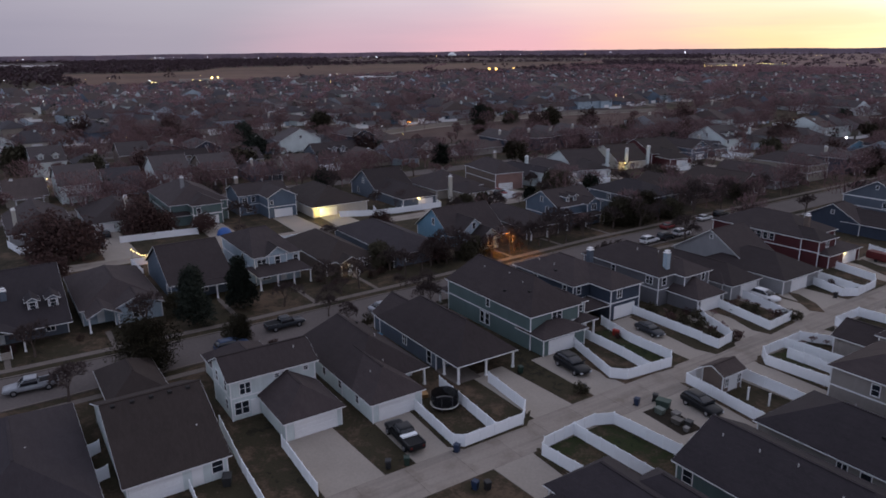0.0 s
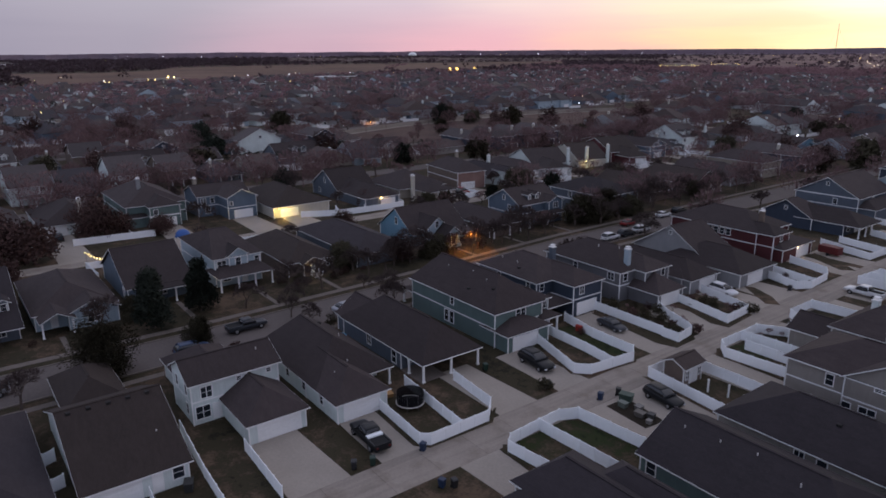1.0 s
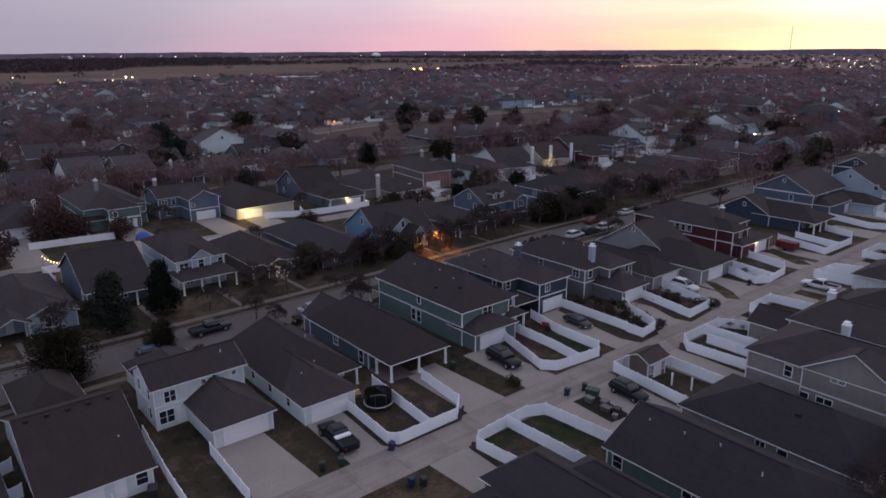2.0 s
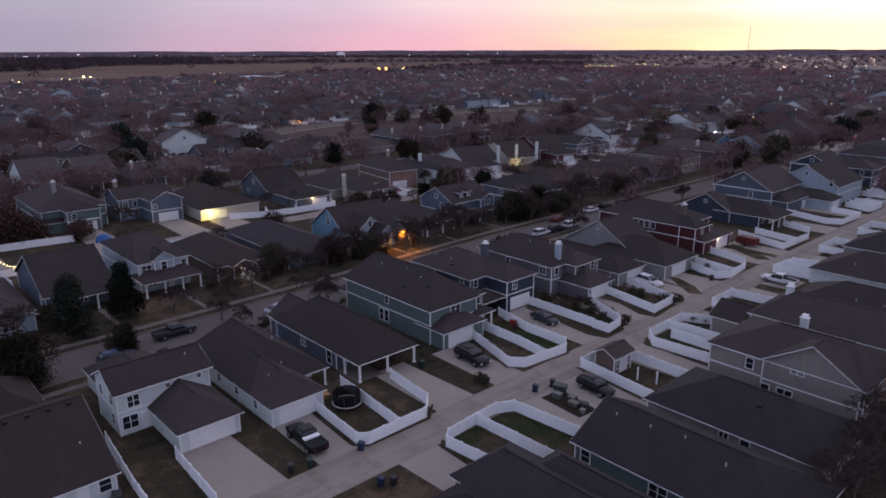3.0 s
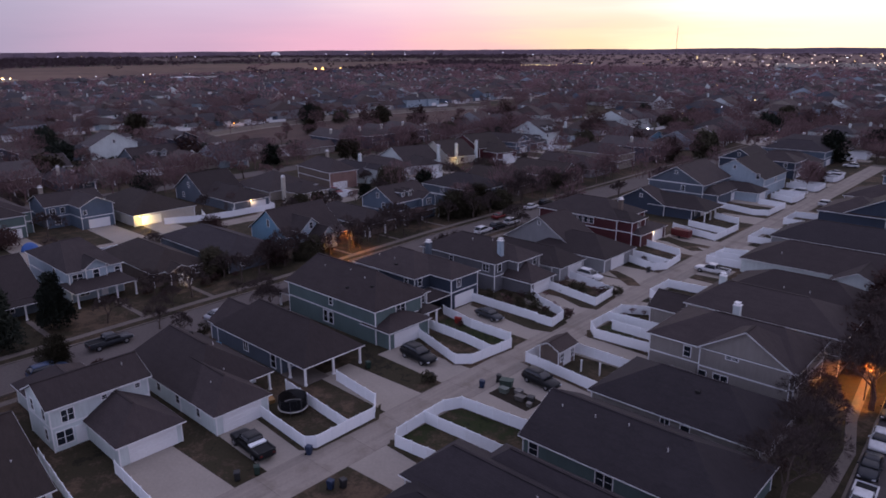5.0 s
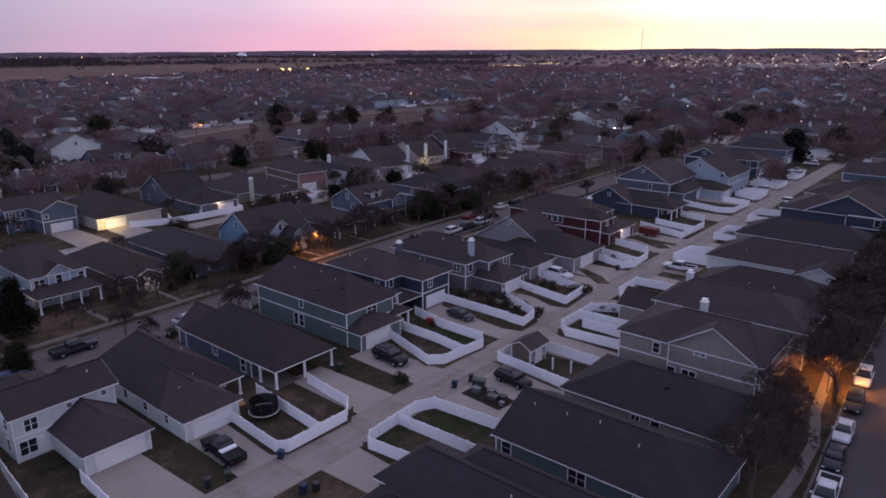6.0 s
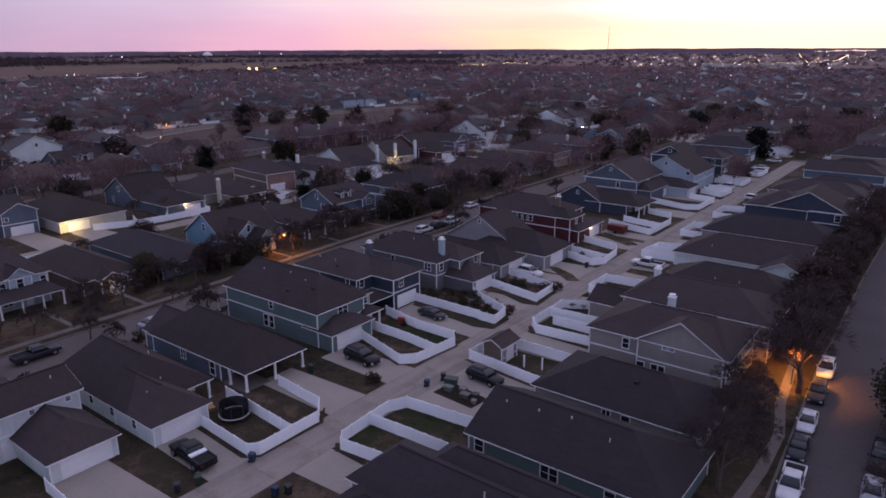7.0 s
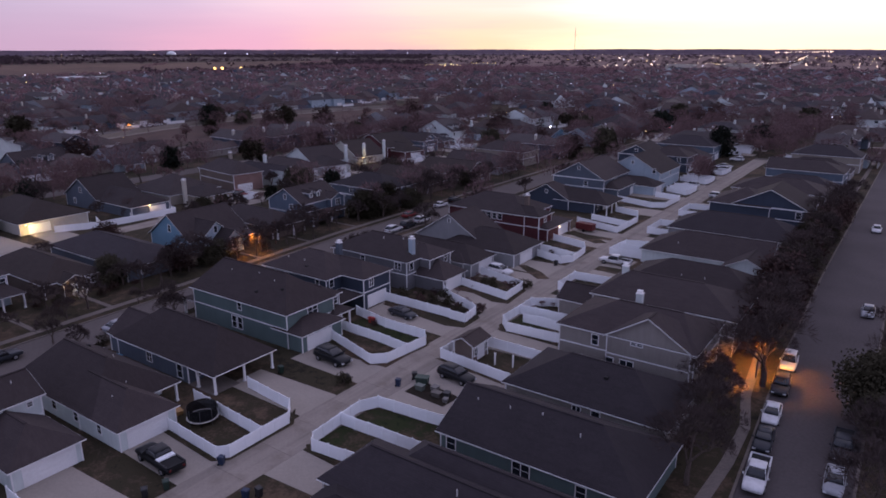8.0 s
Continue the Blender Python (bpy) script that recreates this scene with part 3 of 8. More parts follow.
LAWNS = [[(-69, 41.0), (-58.7, 40.4), (-58.0, 41.2), (-58.0, 49.5), (-60.2, 51.7), (-70, 52.6)], [(-74, 74.6), (-59.1, 73.6), (-58.4, 77.2), (-59.6, 78.7), (-73, 80)], [(-71.5, 71.0), (-60.8, 68.0), (-59.2, 69.4), (-59.1, 73.4), (-74, 74.5)],
         [(-52.5, 53.2), (-52.6, 56.5), (-51.5, 58.5), (-40.2, 59.4), (-40.2, 53.6)], [(-52.2, 48.3), (-52.5, 53.0), (-40.2, 53.4), (-44, 47.9), (-51.2, 47.3)], [(-52.6, 92.6), (-50.3, 89.4), (-42, 90), (-42, 97), (-51, 97)]]
for i, pts in enumerate(LAWNS):
    sheet("lawn_%d" % (i + 1), pts, 0.015, LAWN if i in (1, 3, 4, 5) else GRASS, "small fenced yard of patchy winter grass", category="lawn")

sheet("patio", [(-76.4, 49.0), (-71.0, 48.9), (-71.0, 53.2), (-76.4, 53.4)], 0.07, WALK, "worn concrete patio under the porch roof", category="patio")
VERGES = [[(-70.5, 40.1), (-58.9, 39.3), (-57.4, 40.6), (-57.3, 49.9), (-59.9, 52.7), (-59.8, 52.2), (-57.9, 49.6), (-57.9, 41.0), (-58.8, 40.1), (-68.4, 40.7)], [(-71.6, 70.6), (-60.7, 67.1), (-58.5, 68.8), (-57.6, 77.4), (-59.4, 79.6), (-59.5, 78.9), (-58.2, 77.2), (-59.0, 69.3), (-60.7, 67.7), (-71.2, 71.0)],
          [(-74.5, 87.0), (-60.0, 85.2), (-57.0, 86.2), (-57.2, 91.2), (-58.6, 92.6), (-58.8, 88.4), (-61.4, 88.6), (-75, 88.6)], [(-68.6, 102.2), (-59.5, 98.9), (-56.7, 99.6), (-57.4, 107.8), (-58.6, 108.0), (-58.2, 101.4), (-68.8, 103.6)],
          [(-66.5, 120.4), (-58.9, 114.6), (-57.0, 116.0), (-60.1, 118.9), (-64.8, 121.2)], [(-68.9, 149.4), (-59.9, 144.8), (-57.9, 146.7), (-61.4, 149.6), (-69.2, 153.0)], [(-52.9, 47.6), (-51.7, 46.5), (-46.0, 46.9), (-46.0, 47.5), (-51.4, 47.1), (-52.4, 48.1)],
          [(-54.2, 74.3), (-42, 72.8), (-42, 73.4), (-53.5, 74.8)], [(-53.0, 108.4), (-46, 108.9), (-46, 109.8), (-51.6, 109.4), (-53.0, 111.2)], [(-51.8, 88.4), (-41, 88.6), (-41, 89.2), (-51.2, 89.0), (-53.0, 91.2), (-53.2, 90.6)]]
for i, pts in enumerate(VERGES):
    sheet("verge_%d" % (i + 1), pts, 0.058, GRASS, "narrow strip of dark dirt and dead grass at a fence foot", 0.03, "verge")

# ---- houses between the west street and the alley ----
ROW = "houses along the alley"
house([(-90, -9, -66, 4.6, 2.6, "x", 0.5, 1, 1)], "grey", 1, "low grey house with wide charcoal shingle roof", ROW, vents=[(-76, -1, 5.3, 0)])
house([(-88.5, 6.3, -67.2, 17.2, 2.6, "y", 0.42, 0, 0), (-98, 8, -86, 15.5, 2.7, "x", 0.62, 1, 1)], "white", 2, "white single-storey house with broad grey-brown shingle roof", ROW,
      garage=[("+x", -67.65, 9.5, 4.9)], doors=[("+x", -67.65, 13.6)], windows=[("+x", -67.65, 15.7, 0.9, 1.1, 1.4, 1)],
      vents=[(-77.2, 7.6 + 2.0 * i, 6.85, 1) for i in range(5)] + [(-74.5, 10.3, 5.4, 0), (-72, 15, 4.6, 0)])
house([(-86.3, 20.3, -78.3, 32.3, 5.4, "y", 0.5, 0, 0), (-82.5, 24, -70, 32, 2.6, "x", 0.6, 0, 1), (-95, 21.5, -85.5, 30, 2.7, "x", 0.6, 1, 0)], "white", 0, "white two-storey house with hipped garage wing and grey roof", ROW,
      windows=[("+x", -78.75, 22.6, 3.3, 1.3, 1.4, 2), ("+x", -78.75, 22.0, 0.7, 1.7, 1.6, 2), ("+x", -78.75, 26.7, 4.35, 0.55, 0.5, 1), ("+x", -78.75, 27.7, 4.35, 0.55, 0.5, 1), ("+x", -78.75, 30.6, 4.35, 0.55, 0.5, 1),
               ("-y", 20.75, -80.6, 3.4, 0.9, 1.4, 1), ("-y", 20.75, -80.6, 0.9, 0.9, 1.4, 1), ("-y", 20.75, -84.2, 3.4, 0.9, 1.4, 1)],
      doors=[("+x", -78.75, 23.7)], garage=[("+x", -70.45, 28.2, 5.2)], vents=[(-81, 30, 6.9, 0)])
house([(-92, 34.3, -73.2, 46, 2.7, "x", 0.68, 0.5, 1, 0.0, True, (-91.5, 34.75, -77, 45.4)), (-80, 34.33, -68, 42.2, 2.69, "x", 0.68, 0, 1, 0.0, True, (-76.9, 34.78, -68.45, 41.75))], "white", 0, "long white single-storey house with hipped grey-brown roof", ROW,
      windows=[("-y", 34.75, -72.5, 1.0, 0.8, 1.2, 1), ("-y", 34.75, -77.5, 1.0, 0.9, 1.2, 1), ("-y", 34.75, -82.5, 1.0, 0.9, 1.2, 1), ("-y", 34.75, -87, 1.0, 0.9, 1.2, 1)],
      garage=[("+x", -68.45, 38.2, 4.9)], posts=[(-73.7, 45.5, 2.55)], vents=[(-75.5, 40.2, 4.3, 0), (-81, 42, 5.45, 0), (-83, 43, 4.75, 0), (-87, 42, 5.45, 1), (-73, 37, 4.5, 0)])
house([(-93.5, 48.8, -70.5, 59.3, 2.8, "x", 0.775, 1, 1, 0.0, True, (-93, 49.25, -76.5, 58.85)), (-95.6, 49.1, -86, 56.9, 2.78, "x", 0.72, 0, 0, 0.0, True, (-95.1, 49.4, -90, 56.4))], "slate", 0, "dark slate single-storey house with open carport and charcoal roof", ROW,
      windows=[("-y", 49.25, -78.3, 0.4, 1.1, 1.9, 1), ("-y", 49.25, -85.2, 0.9, 1.1, 1.4, 2), ("+x", -76.5, 51.2, 0.6, 1.5, 1.7, 2)], doors=[("+x", -76.5, 53.0)],
      posts=[(-71, 49.3, 2.62), (-71, 54.0, 2.62), (-71, 58.8, 2.62), (-74.5, 49.3, 2.62), (-75.5, 54.0, 2.62)],
      vents=[(-86, 55.6, 5.7, 0), (-84.5, 55.5, 5.8, 1), (-82, 56.5, 5.0, 0), (-80.6, 57.2, 4.45, 0)])
house([(-96.3, 64.1, -73.5, 74.8, 5.5, "x", 0.775, 0.49, 1), (-77.2, 64.22, -70.6, 73.4, 2.8, "y", 0.4, 1, 1), (-80, 72.4, -74.4, 77.0, 5.3, "x", 0.5, 0, 1), (-80, 73.0, -72.6, 77.6, 2.7, "x", 0.4, 1, 1, 0.0, False), (-99.5, 64.6, -96, 74.4, 2.8, "y", 0.3, 1, 1, 0.0, False)], "green", 0,
      "green two-storey house with white trim and hipped roof", ROW,
      windows=[("-y", 64.55, -84.5, 3.9, 0.8, 1.2, 1), ("-y", 64.55, -86, 0.7, 1.0, 1.9, 1), ("-y", 64.55, -84.6, 0.7, 1.0, 1.9, 1), ("+x", -73.95, 69.8, 3.9, 1.9, 1.2, 2), ("+x", -74.85, 75.6, 3.6, 1.0, 1.2, 1)],
      garage=[("+x", -71.05, 68.2, 4.9)], posts=[(-73, 76.9, 2.55), (-99.2, 65, 2.7), (-99.2, 74, 2.7)], vents=[(-90, 68, 8.55, 0), (-84, 68.5, 8.9, 0), (-80, 68, 8.55, 0), (-82, 66, 7.0, 1), (-77.4, 67.2, 7.92, 1)])
house([(-96, 79, -80, 91, 5.5, "x", 0.45, 1, 1), (-84, 82.8, -75, 90.6, 5.5, "x", 0.5, 0, 1), (-81, 77.6, -75.5, 83.4, 2.8, "x", 0.35, 1, 1, 0.0, False)], "navy", 0, "navy two-storey house with white trim and grey roof", ROW,
      windows=[("+x", -75.45, 85.2, 3.7, 1.0, 1.4, 2), ("+x", -80.45, 80.7, 3.8, 0.9, 1.3, 1), ("-y", 79.45, -82.5, 3.9, 0.8, 1.2, 1), ("-y", 79.45, -90, 3.9, 0.9, 1.2, 1)],
      garage=[("+x", -75.45, 86.6, 4.6)], doors=[("+x", -80.45, 81.6)], posts=[(-75.9, 78.0, 2.6)], chimneys=[(-87.6, 90.4, 5.6, 8.3, "slate")], vents=[(-92, 82, 7.0, 0), (-88, 82, 7.0, 0), (-85, 83, 7.0, 0), (-86.5, 81, 6.4, 1), (-80, 85, 6.4, 0)])
house([(-94, 94.6, -75, 106.4, 5.5, "x", 0.5, 1, 1), (-78, 98.5, -72.6, 106, 5.5, "x", 0.45, 0, 1), (-78, 97.2, -68.6, 105, 2.6, "x", 0.62, 0, 1)], "stone", 0, "stone-grey two-storey house with pale chimney and grey roof", ROW,
      windows=[("+x", -73.05, 104.0, 3.9, 0.9, 1.3, 1), ("-y", 95.05, -77.5, 3.7, 1.4, 1.3, 2), ("-y", 95.05, -86, 3.8, 0.9, 1.2, 1), ("+x", -75.45, 96.5, 3.7, 1.0, 1.3, 1)],
      garage=[("+x", -69.05, 101.0, 4.9)], chimneys=[(-76.6, 98.2, 6.0, 9.0, "pale")], vents=[(-80, 100, 8.2, 0), (-84, 99, 8.0, 0), (-90, 98, 7.0, 0)])
house([(-91, 107.6, -69.4, 116.8, 2.8, "x", 0.55, 1, 1), (-76, 107.2, -71, 112, 2.9, "x", 0.5, 1, 1)], "grey", 0, "grey single-storey house with hipped roof and white garage", ROW,
      garage=[("+x", -69.85, 113.3, 4.6)], windows=[("-y", 108.05, -80, 1.0, 1.0, 1.3, 1)], vents=[(-80, 110, 4.2, 0)])
house([(-84, 118, -65.8, 130.6, 2.8, "x", 0.5, 1, 1), (-93, 120.4, -74.6, 131.4, 2.8, "y", 0.61, 0, 0)], "grey", 0, "grey gabled house with broad shingle roof and white garage", ROW,
      garage=[("+x", -66.25, 123.6, 4.9)], windows=[("-y", 118.45, -72, 1.0, 1.0, 1.3, 1), ("-y", 120.85, -83.8, 6.6, 0.6, 0.7, 1)], vents=[(-79, 121, 4.9, 0)])
house([(-97, 139, -75, 153, 5.5, "x", 0.45, 1, 1), (-79, 139.4, -71.4, 146.5, 5.5, "x", 0.45, 0, 1), (-77, 140, -69.4, 152.88, 2.8, "y", 0.35, 1, 1)], "red", 0, "dark red two-storey house with white trim and chimney", ROW,
      windows=[("-y", 139.45, -82 - 1.5 * i, 3.7, 1.0, 1.4, 1) for i in range(4)] + [("+x", -71.85, 143, 3.8, 1.0, 1.3, 2), ("+x", -75.45, 149.5, 3.8, 1.0, 1.3, 2), ("-y", 139.45, -84, 0.9, 1.2, 1.5, 2)],
      garage=[("+x", -69.85, 148.6, 4.8)], chimneys=[(-77.4, 144.4, 6.5, 9.2, "brown")])
house([(-93.4, 171.4, -79, 184, 2.8, "y", 0.56, 0, 1), (-84, 171.8, -68, 183.4, 2.8, "x", 0.45, 0, 1, 0.0, True, (-83.5, 172.2, -72, 183))], "navy", 0, "navy bungalow with gabled front and wide rear porch", ROW,
      windows=[("-y", 171.85, -86.2, 4.3, 0.7, 0.8, 1), ("+x", -72, 174.6, 0.9, 1.4, 1.4, 2)], posts=[(-68.6, 172.4, 2.6), (-68.6, 176, 2.6), (-68.6, 179, 2.6)], garage=[("+x", -72, 180.4, 4.4)])
house([(-94.4, 191.4, -77.2, 212, 5.5, "y", 0.54, 0, 0), (-81, 192, -73, 211, 3.2, "y", 0.4, 1, 1)], "slate", 0, "slate-blue two-storey gabled house with white trim", ROW, windows=[("-y", 191.85, -85.8, 8.0, 0.7, 0.8, 1), ("+x", -77.45, 200, 3.9, 1.2, 1.2, 2), ("-y", 191.85, -83.4, 3.4, 1.0, 1.3, 1)], garage=[("+x", -73.45, 205, 4.9)], bands=[("-y", 191.85, -94.2, -77.4, 5.3)])
house([(-86.8, 213.5, -68, 234, 5.2, "y", 0.55, 0, 0), (-77, 204.5, -66.5, 213.6, 2.7, "x", 0.45, 0, 1)], "pale", 0, "pale blue gabled house with grey roof", ROW, windows=[("-y", 213.95, -70.4, 5.2, 1.0, 1.4, 1), ("-y", 213.95, -77.4, 7.6, 0.8, 0.9, 1), ("+x", -68.45, 224, 3.4, 1.2, 1.3, 2)], garage=[("+x", -66.95, 209, 4.9)])
house([(-94, 243, -80, 259, 6.0, "y", 0.5, 0, 0), (-82, 250.5, -70.5, 262, 5.5, "x", 0.45, 0, 1)], "navy", 0, "navy two-storey gabled house with white trim", ROW, windows=[("-y", 243.45, -87, 7.2, 0.9, 1.0, 1), ("+x", -70.95, 258, 3.8, 1.2, 1.3, 2), ("-y", 250.95, -74, 3.6, 1.0, 1.3, 1)], garage=[("+x", -70.95, 256, 4.9)], bands=[("-y", 243.45, -93.8, -80.2, 5.9)])
house([(-92, 266, -69, 280, 2.9, "x", 0.5, 1, 1)], "tan", 0, "tan house with hipped shingle roof", ROW, garage=[("+x", -69.45, 273, 4.9)])
house([(-93, 283, -70, 297, 5.5, "x", 0.45, 1, 1)], "blue", 1, "blue two-storey house with hipped roof", ROW, garage=[("+x", -70.45, 289, 4.9)])

# ---- houses between the alley and the east street ----
house([(-44.4, 40.9, -22, 50, 2.7, "x", 0.57, 0.7, 1), (-40, 45, -17, 52.6, 2.7, "x", 0.68, 0.9, 1), (-43, 36.5, -33, 42.2, 2.5, "x", 0.4, 1, 1)], "tan", 1, "tan house with broad charcoal hipped roof", ROW, vents=[(-30, 44, 5.3, 0), (-26, 43.6, 5.2, 0)])
house([(-40, 54.6, -17, 67.4, 2.8, "x", 0.5, 0, 1)], "green", 1, "green single-storey house with broad charcoal shingle roof", ROW, gable="brown",
      windows=[("-y", 55.05, -38.2, 0.9, 1.1, 1.4, 1), ("-y", 55.05, -29.6, 0.8, 1.9, 1.5, 2), ("-y", 55.05, -23, 0.9, 1.0, 1.3, 1)], vents=[(-37.5, 59.4, 5.3, 0), (-33.5, 59.6, 5.4, 0), (-29.8, 60, 5.6, 0), (-25, 59, 5.2, 0)])
house([(-40, 68.8, -19, 81.6, 2.8, "x", 0.5, 1, 1)], "beige", 1, "beige single-storey house with charcoal hipped roof", ROW, windows=[("-y", 69.25, -30, 0.9, 1.0, 1.4, 2), ("-y", 69.25, -27.6, 0.9, 1.0, 1.4, 1), ("+x", -19.45, 74, 0.9, 1.6, 1.4, 2)], vents=[(-28, 73, 5.0, 1), (-33, 77, 5.2, 0)])
house([(-40.2, 84.2, -20.5, 97.4, 5.5, "x", 0.44, 1, 0.6), (-33, 83.8, -20.9, 93, 5.5, "y", 0.62, 0, 1)], "beige", 0, "beige two-storey house with gabled side and chimneys", ROW,
      windows=[("-y", 84.65, -34.4, 3.5, 0.9, 1.4, 1), ("-y", 84.25, -28.4, 4.9, 1.5, 0.4, 2), ("-y", 84.25, -32, 0.9, 1.0, 1.4, 1), ("-y", 84.25, -29.6, 0.9, 1.8, 1.5, 2), ("-x", -39.75, 90, 3.4, 1.2, 1.4, 2)],
      chimneys=[(-32.2, 95.4, 6.5, 8.2, "white")], vents=[(-36, 87.5, 6.6, 0), (-37.5, 90, 6.4, 1)])
house([(-41.5, 98.8, -19, 112.4, 5.5, "x", 0.4, 0.6, 1), (-48, 100.2, -40, 108, 2.8, "x", 0.5, 0, 0)], "beige", 0, "beige two-storey house with pale chimney", ROW, windows=[("-y", 99.25, -37, 3.6, 1.0, 1.4, 1), ("-x", -41.05, 104, 3.5, 1.0, 1.3, 1)], chimneys=[(-38.2, 105.4, 6.2, 8.8, "white")])
house([(-43, 115.6, -19, 129.6, 2.8, "x", 0.5, 1, 1)], "tan", 0, "tan single-storey house with grey-brown hipped roof", ROW, vents=[(-33, 119, 4.6, 0), (-29, 119, 4.7, 0)])
house([(-47, 137, -22, 151, 2.9, "x", 0.5, 1, 0), (-30, 133, -20.6, 142, 2.9, "y", 0.5, 0, 0)], "white", 0, "white-trimmed house with broad shingle roof and porch", ROW, vents=[(-40, 140, 4.6, 0)])
house([(-48.4, 158.4, -20, 172.6, 2.9, "x", 0.5, 1, 1)], "grey", 1, "grey house with broad charcoal hipped roof", ROW)
house([(-45, 180, -30, 196, 5.5, "x", 0.4, 1, 1), (-39.6, 180.2, -21.5, 195, 5.5, "y", 0.5, 0, 0), (-24, 181, -17.4, 193, 3.0, "y", 0.4, 1, 1)], "navy", 0, "navy two-storey gabled house with white trim", ROW, windows=[("-y", 180.65, -37.2, 3.6, 1.2, 1.5, 1), ("-y", 180.65, -24, 3.6, 1.2, 1.5, 1)], bands=[("-y", 180.65, -39.2, -21.9, 5.35)])
house([(-45, 203, -21, 217, 5.5, "x", 0.4, 1, 1)], "tan", 0, "tan two-storey house with hipped roof", ROW)
house([(-43, 223, -20, 237, 2.9, "x", 0.5, 1, 1)], "brown", 1, "brown house with charcoal hipped roof", ROW)
house([(-44, 243, -21, 257, 5.5, "x", 0.4, 0, 1)], "blue", 0, "blue two-storey house with shingle roof", ROW)
house([(-44, 263, -21, 277, 2.9, "x", 0.5, 1, 1)], "grey", 0, "grey house with shingle roof and white trim", ROW)
house([(-43, 283, -20, 297, 5.5, "x", 0.45, 1, 1)], "tan", 1, "tan two-storey house with charcoal roof", ROW)

# ---- houses across the west street ----
WEST = "houses across the west street"
house([(-146, -9, -119.5, 8, 2.8, "y", 0.5, 0, 0, 0.0, True, (-145.5, -8.5, -122.6, 7.5)), (-124, -6, -117.4, 1.4, 2.8, "x", 0.4, 0, 0, 0.0, False), (-128.5, 2.0, -123.0, 4.2, 6.1, "x", 0.6, 0, 0, 4.0), (-128.5, 4.9, -123.0, 7.1, 6.1, "x", 0.6, 0, 0, 4.0)], "slate", 1, "dark cottage with two white-framed dormers and a porch", WEST,
      posts=[(-117.8, -5.6, 2.6), (-117.8, 1.0, 2.6)], doors=[("+x", -122.6, -2)], chimneys=[(-126.5, -0.6, 4, 7.6, "slate")], windows=[("+x", -122.6, 5, 0.9, 1.2, 1.5, 2), ("+x", -123.45, 3.1, 4.75, 0.8, 1.1, 1), ("+x", -123.45, 6.0, 4.75, 0.8, 1.1, 1)], vents=[])
house([(-146, 9.4, -123.5, 22.6, 2.8, "x", 0.45, 1, 1), (-129, 14, -121, 22.4, 2.8, "x", 0.42, 0, 0), (-126, 10, -119.5, 15.4, 2.6, "x", 0.5, 0, 0, 0.0, False)], "pale", 0, "pale blue cottage with white-trimmed front gable", WEST,
      windows=[("+x", -121.45, 18.2, 0.8, 1.8, 1.5, 2)], posts=[(-119.9, 10.4, 2.4), (-119.9, 14.8, 2.4)], doors=[("+x", -123.95, 12.6)])
house([(-148, 24.6, -127.4, 36.6, 3.0, "y", 0.52, 0, 0), (-128.5, 28, -124.5, 37, 2.8, "y", 0.3, 1, 1, 0.0, False)], "blue", 0, "blue-grey gabled house with front porch", WEST, windows=[("-y", 25.05, -131, 0.9, 1.2, 1.5, 2), ("+x", -127.85, 31, 0.9, 1.2, 1.5, 2)], posts=[(-124.9, 28.4, 2.6), (-124.9, 32.5, 2.6), (-124.9, 36.6, 2.6)])
house([(-149, 40.4, -127.3, 50.4, 5.6, "y", 0.32, 0.3, 0.3), (-132, 43.1, -126.9, 47.6, 5.8, "x", 0.7, 0, 0, 2.9), (-131.7, 40, -123.6, 51, 2.8, "y", 0.3, 0.4, 0.4, 0.0, False)], "pale", 0, "pale two-storey house with long white-posted porch", WEST,
      windows=[("+x", -127.75, 42.2, 3.6, 1.7, 1.4, 2), ("+x", -127.35, 45.3, 3.9, 1.0, 1.4, 1), ("+x", -127.75, 49.2, 3.6, 0.9, 1.3, 1), ("+x", -127.75, 43, 0.9, 1.5, 1.6, 2), ("-y", 40.85, -135, 3.6, 1.0, 1.4, 1)], doors=[("+x", -127.75, 46.5)], posts=[(-124, 40.5, 2.6), (-124, 43.9, 2.6), (-124, 47.2, 2.6), (-124, 50.6, 2.6)])
house([(-148, 54, -124.4, 65.6, 2.8, "x", 0.5, 1, 1), (-128, 56.6, -122.8, 61.6, 2.7, "x", 0.5, 0, 0)], "brown", 2, "brown house with lamp-lit front gable and steps", WEST, doors=[("+x", -123.25, 59)], windows=[("+x", -124.85, 63.5, 0.9, 1.2, 1.4, 2)])
house([(-151, 68, -121.6, 82, 2.8, "x", 0.4, 1, 1)], "slate", 1, "slate house with low charcoal hipped roof", WEST, windows=[("+x", -122.05, 72, 0.9, 1.4, 1.4, 2), ("+x", -122.05, 78, 0.9, 1.4, 1.4, 2)])
house([(-142.2, 86, -127.4, 102, 2.9, "y", 0.7, 0, 0), (-134, 88.6, -125.4, 95.2, 4.0, "x", 0.8, 0, 0), (-128, 90.9, -121.4, 96.2, 2.8, "x", 0.85, 0, 0), (-129.8, 95, -123, 101.88, 2.7, "y", 0.3, 1, 1, 0.0, False)], "sky", 0, "bright sky-blue house with gabled dormers", WEST,
      walls=["sky", "pale", "pale", "pale"], posts=[(-123.4, 101.6, 2.5)], windows=[("-y", 86.45, -134.6, 4.2, 0.9, 1.5, 1), ("-y", 86.45, -130.6, 0.9, 1.0, 1.4, 1), ("+x", -125.85, 91.9, 4.2, 0.9, 1.4, 1), ("+x", -121.85, 93.5, 0.8, 0.9, 2.0, 1)])
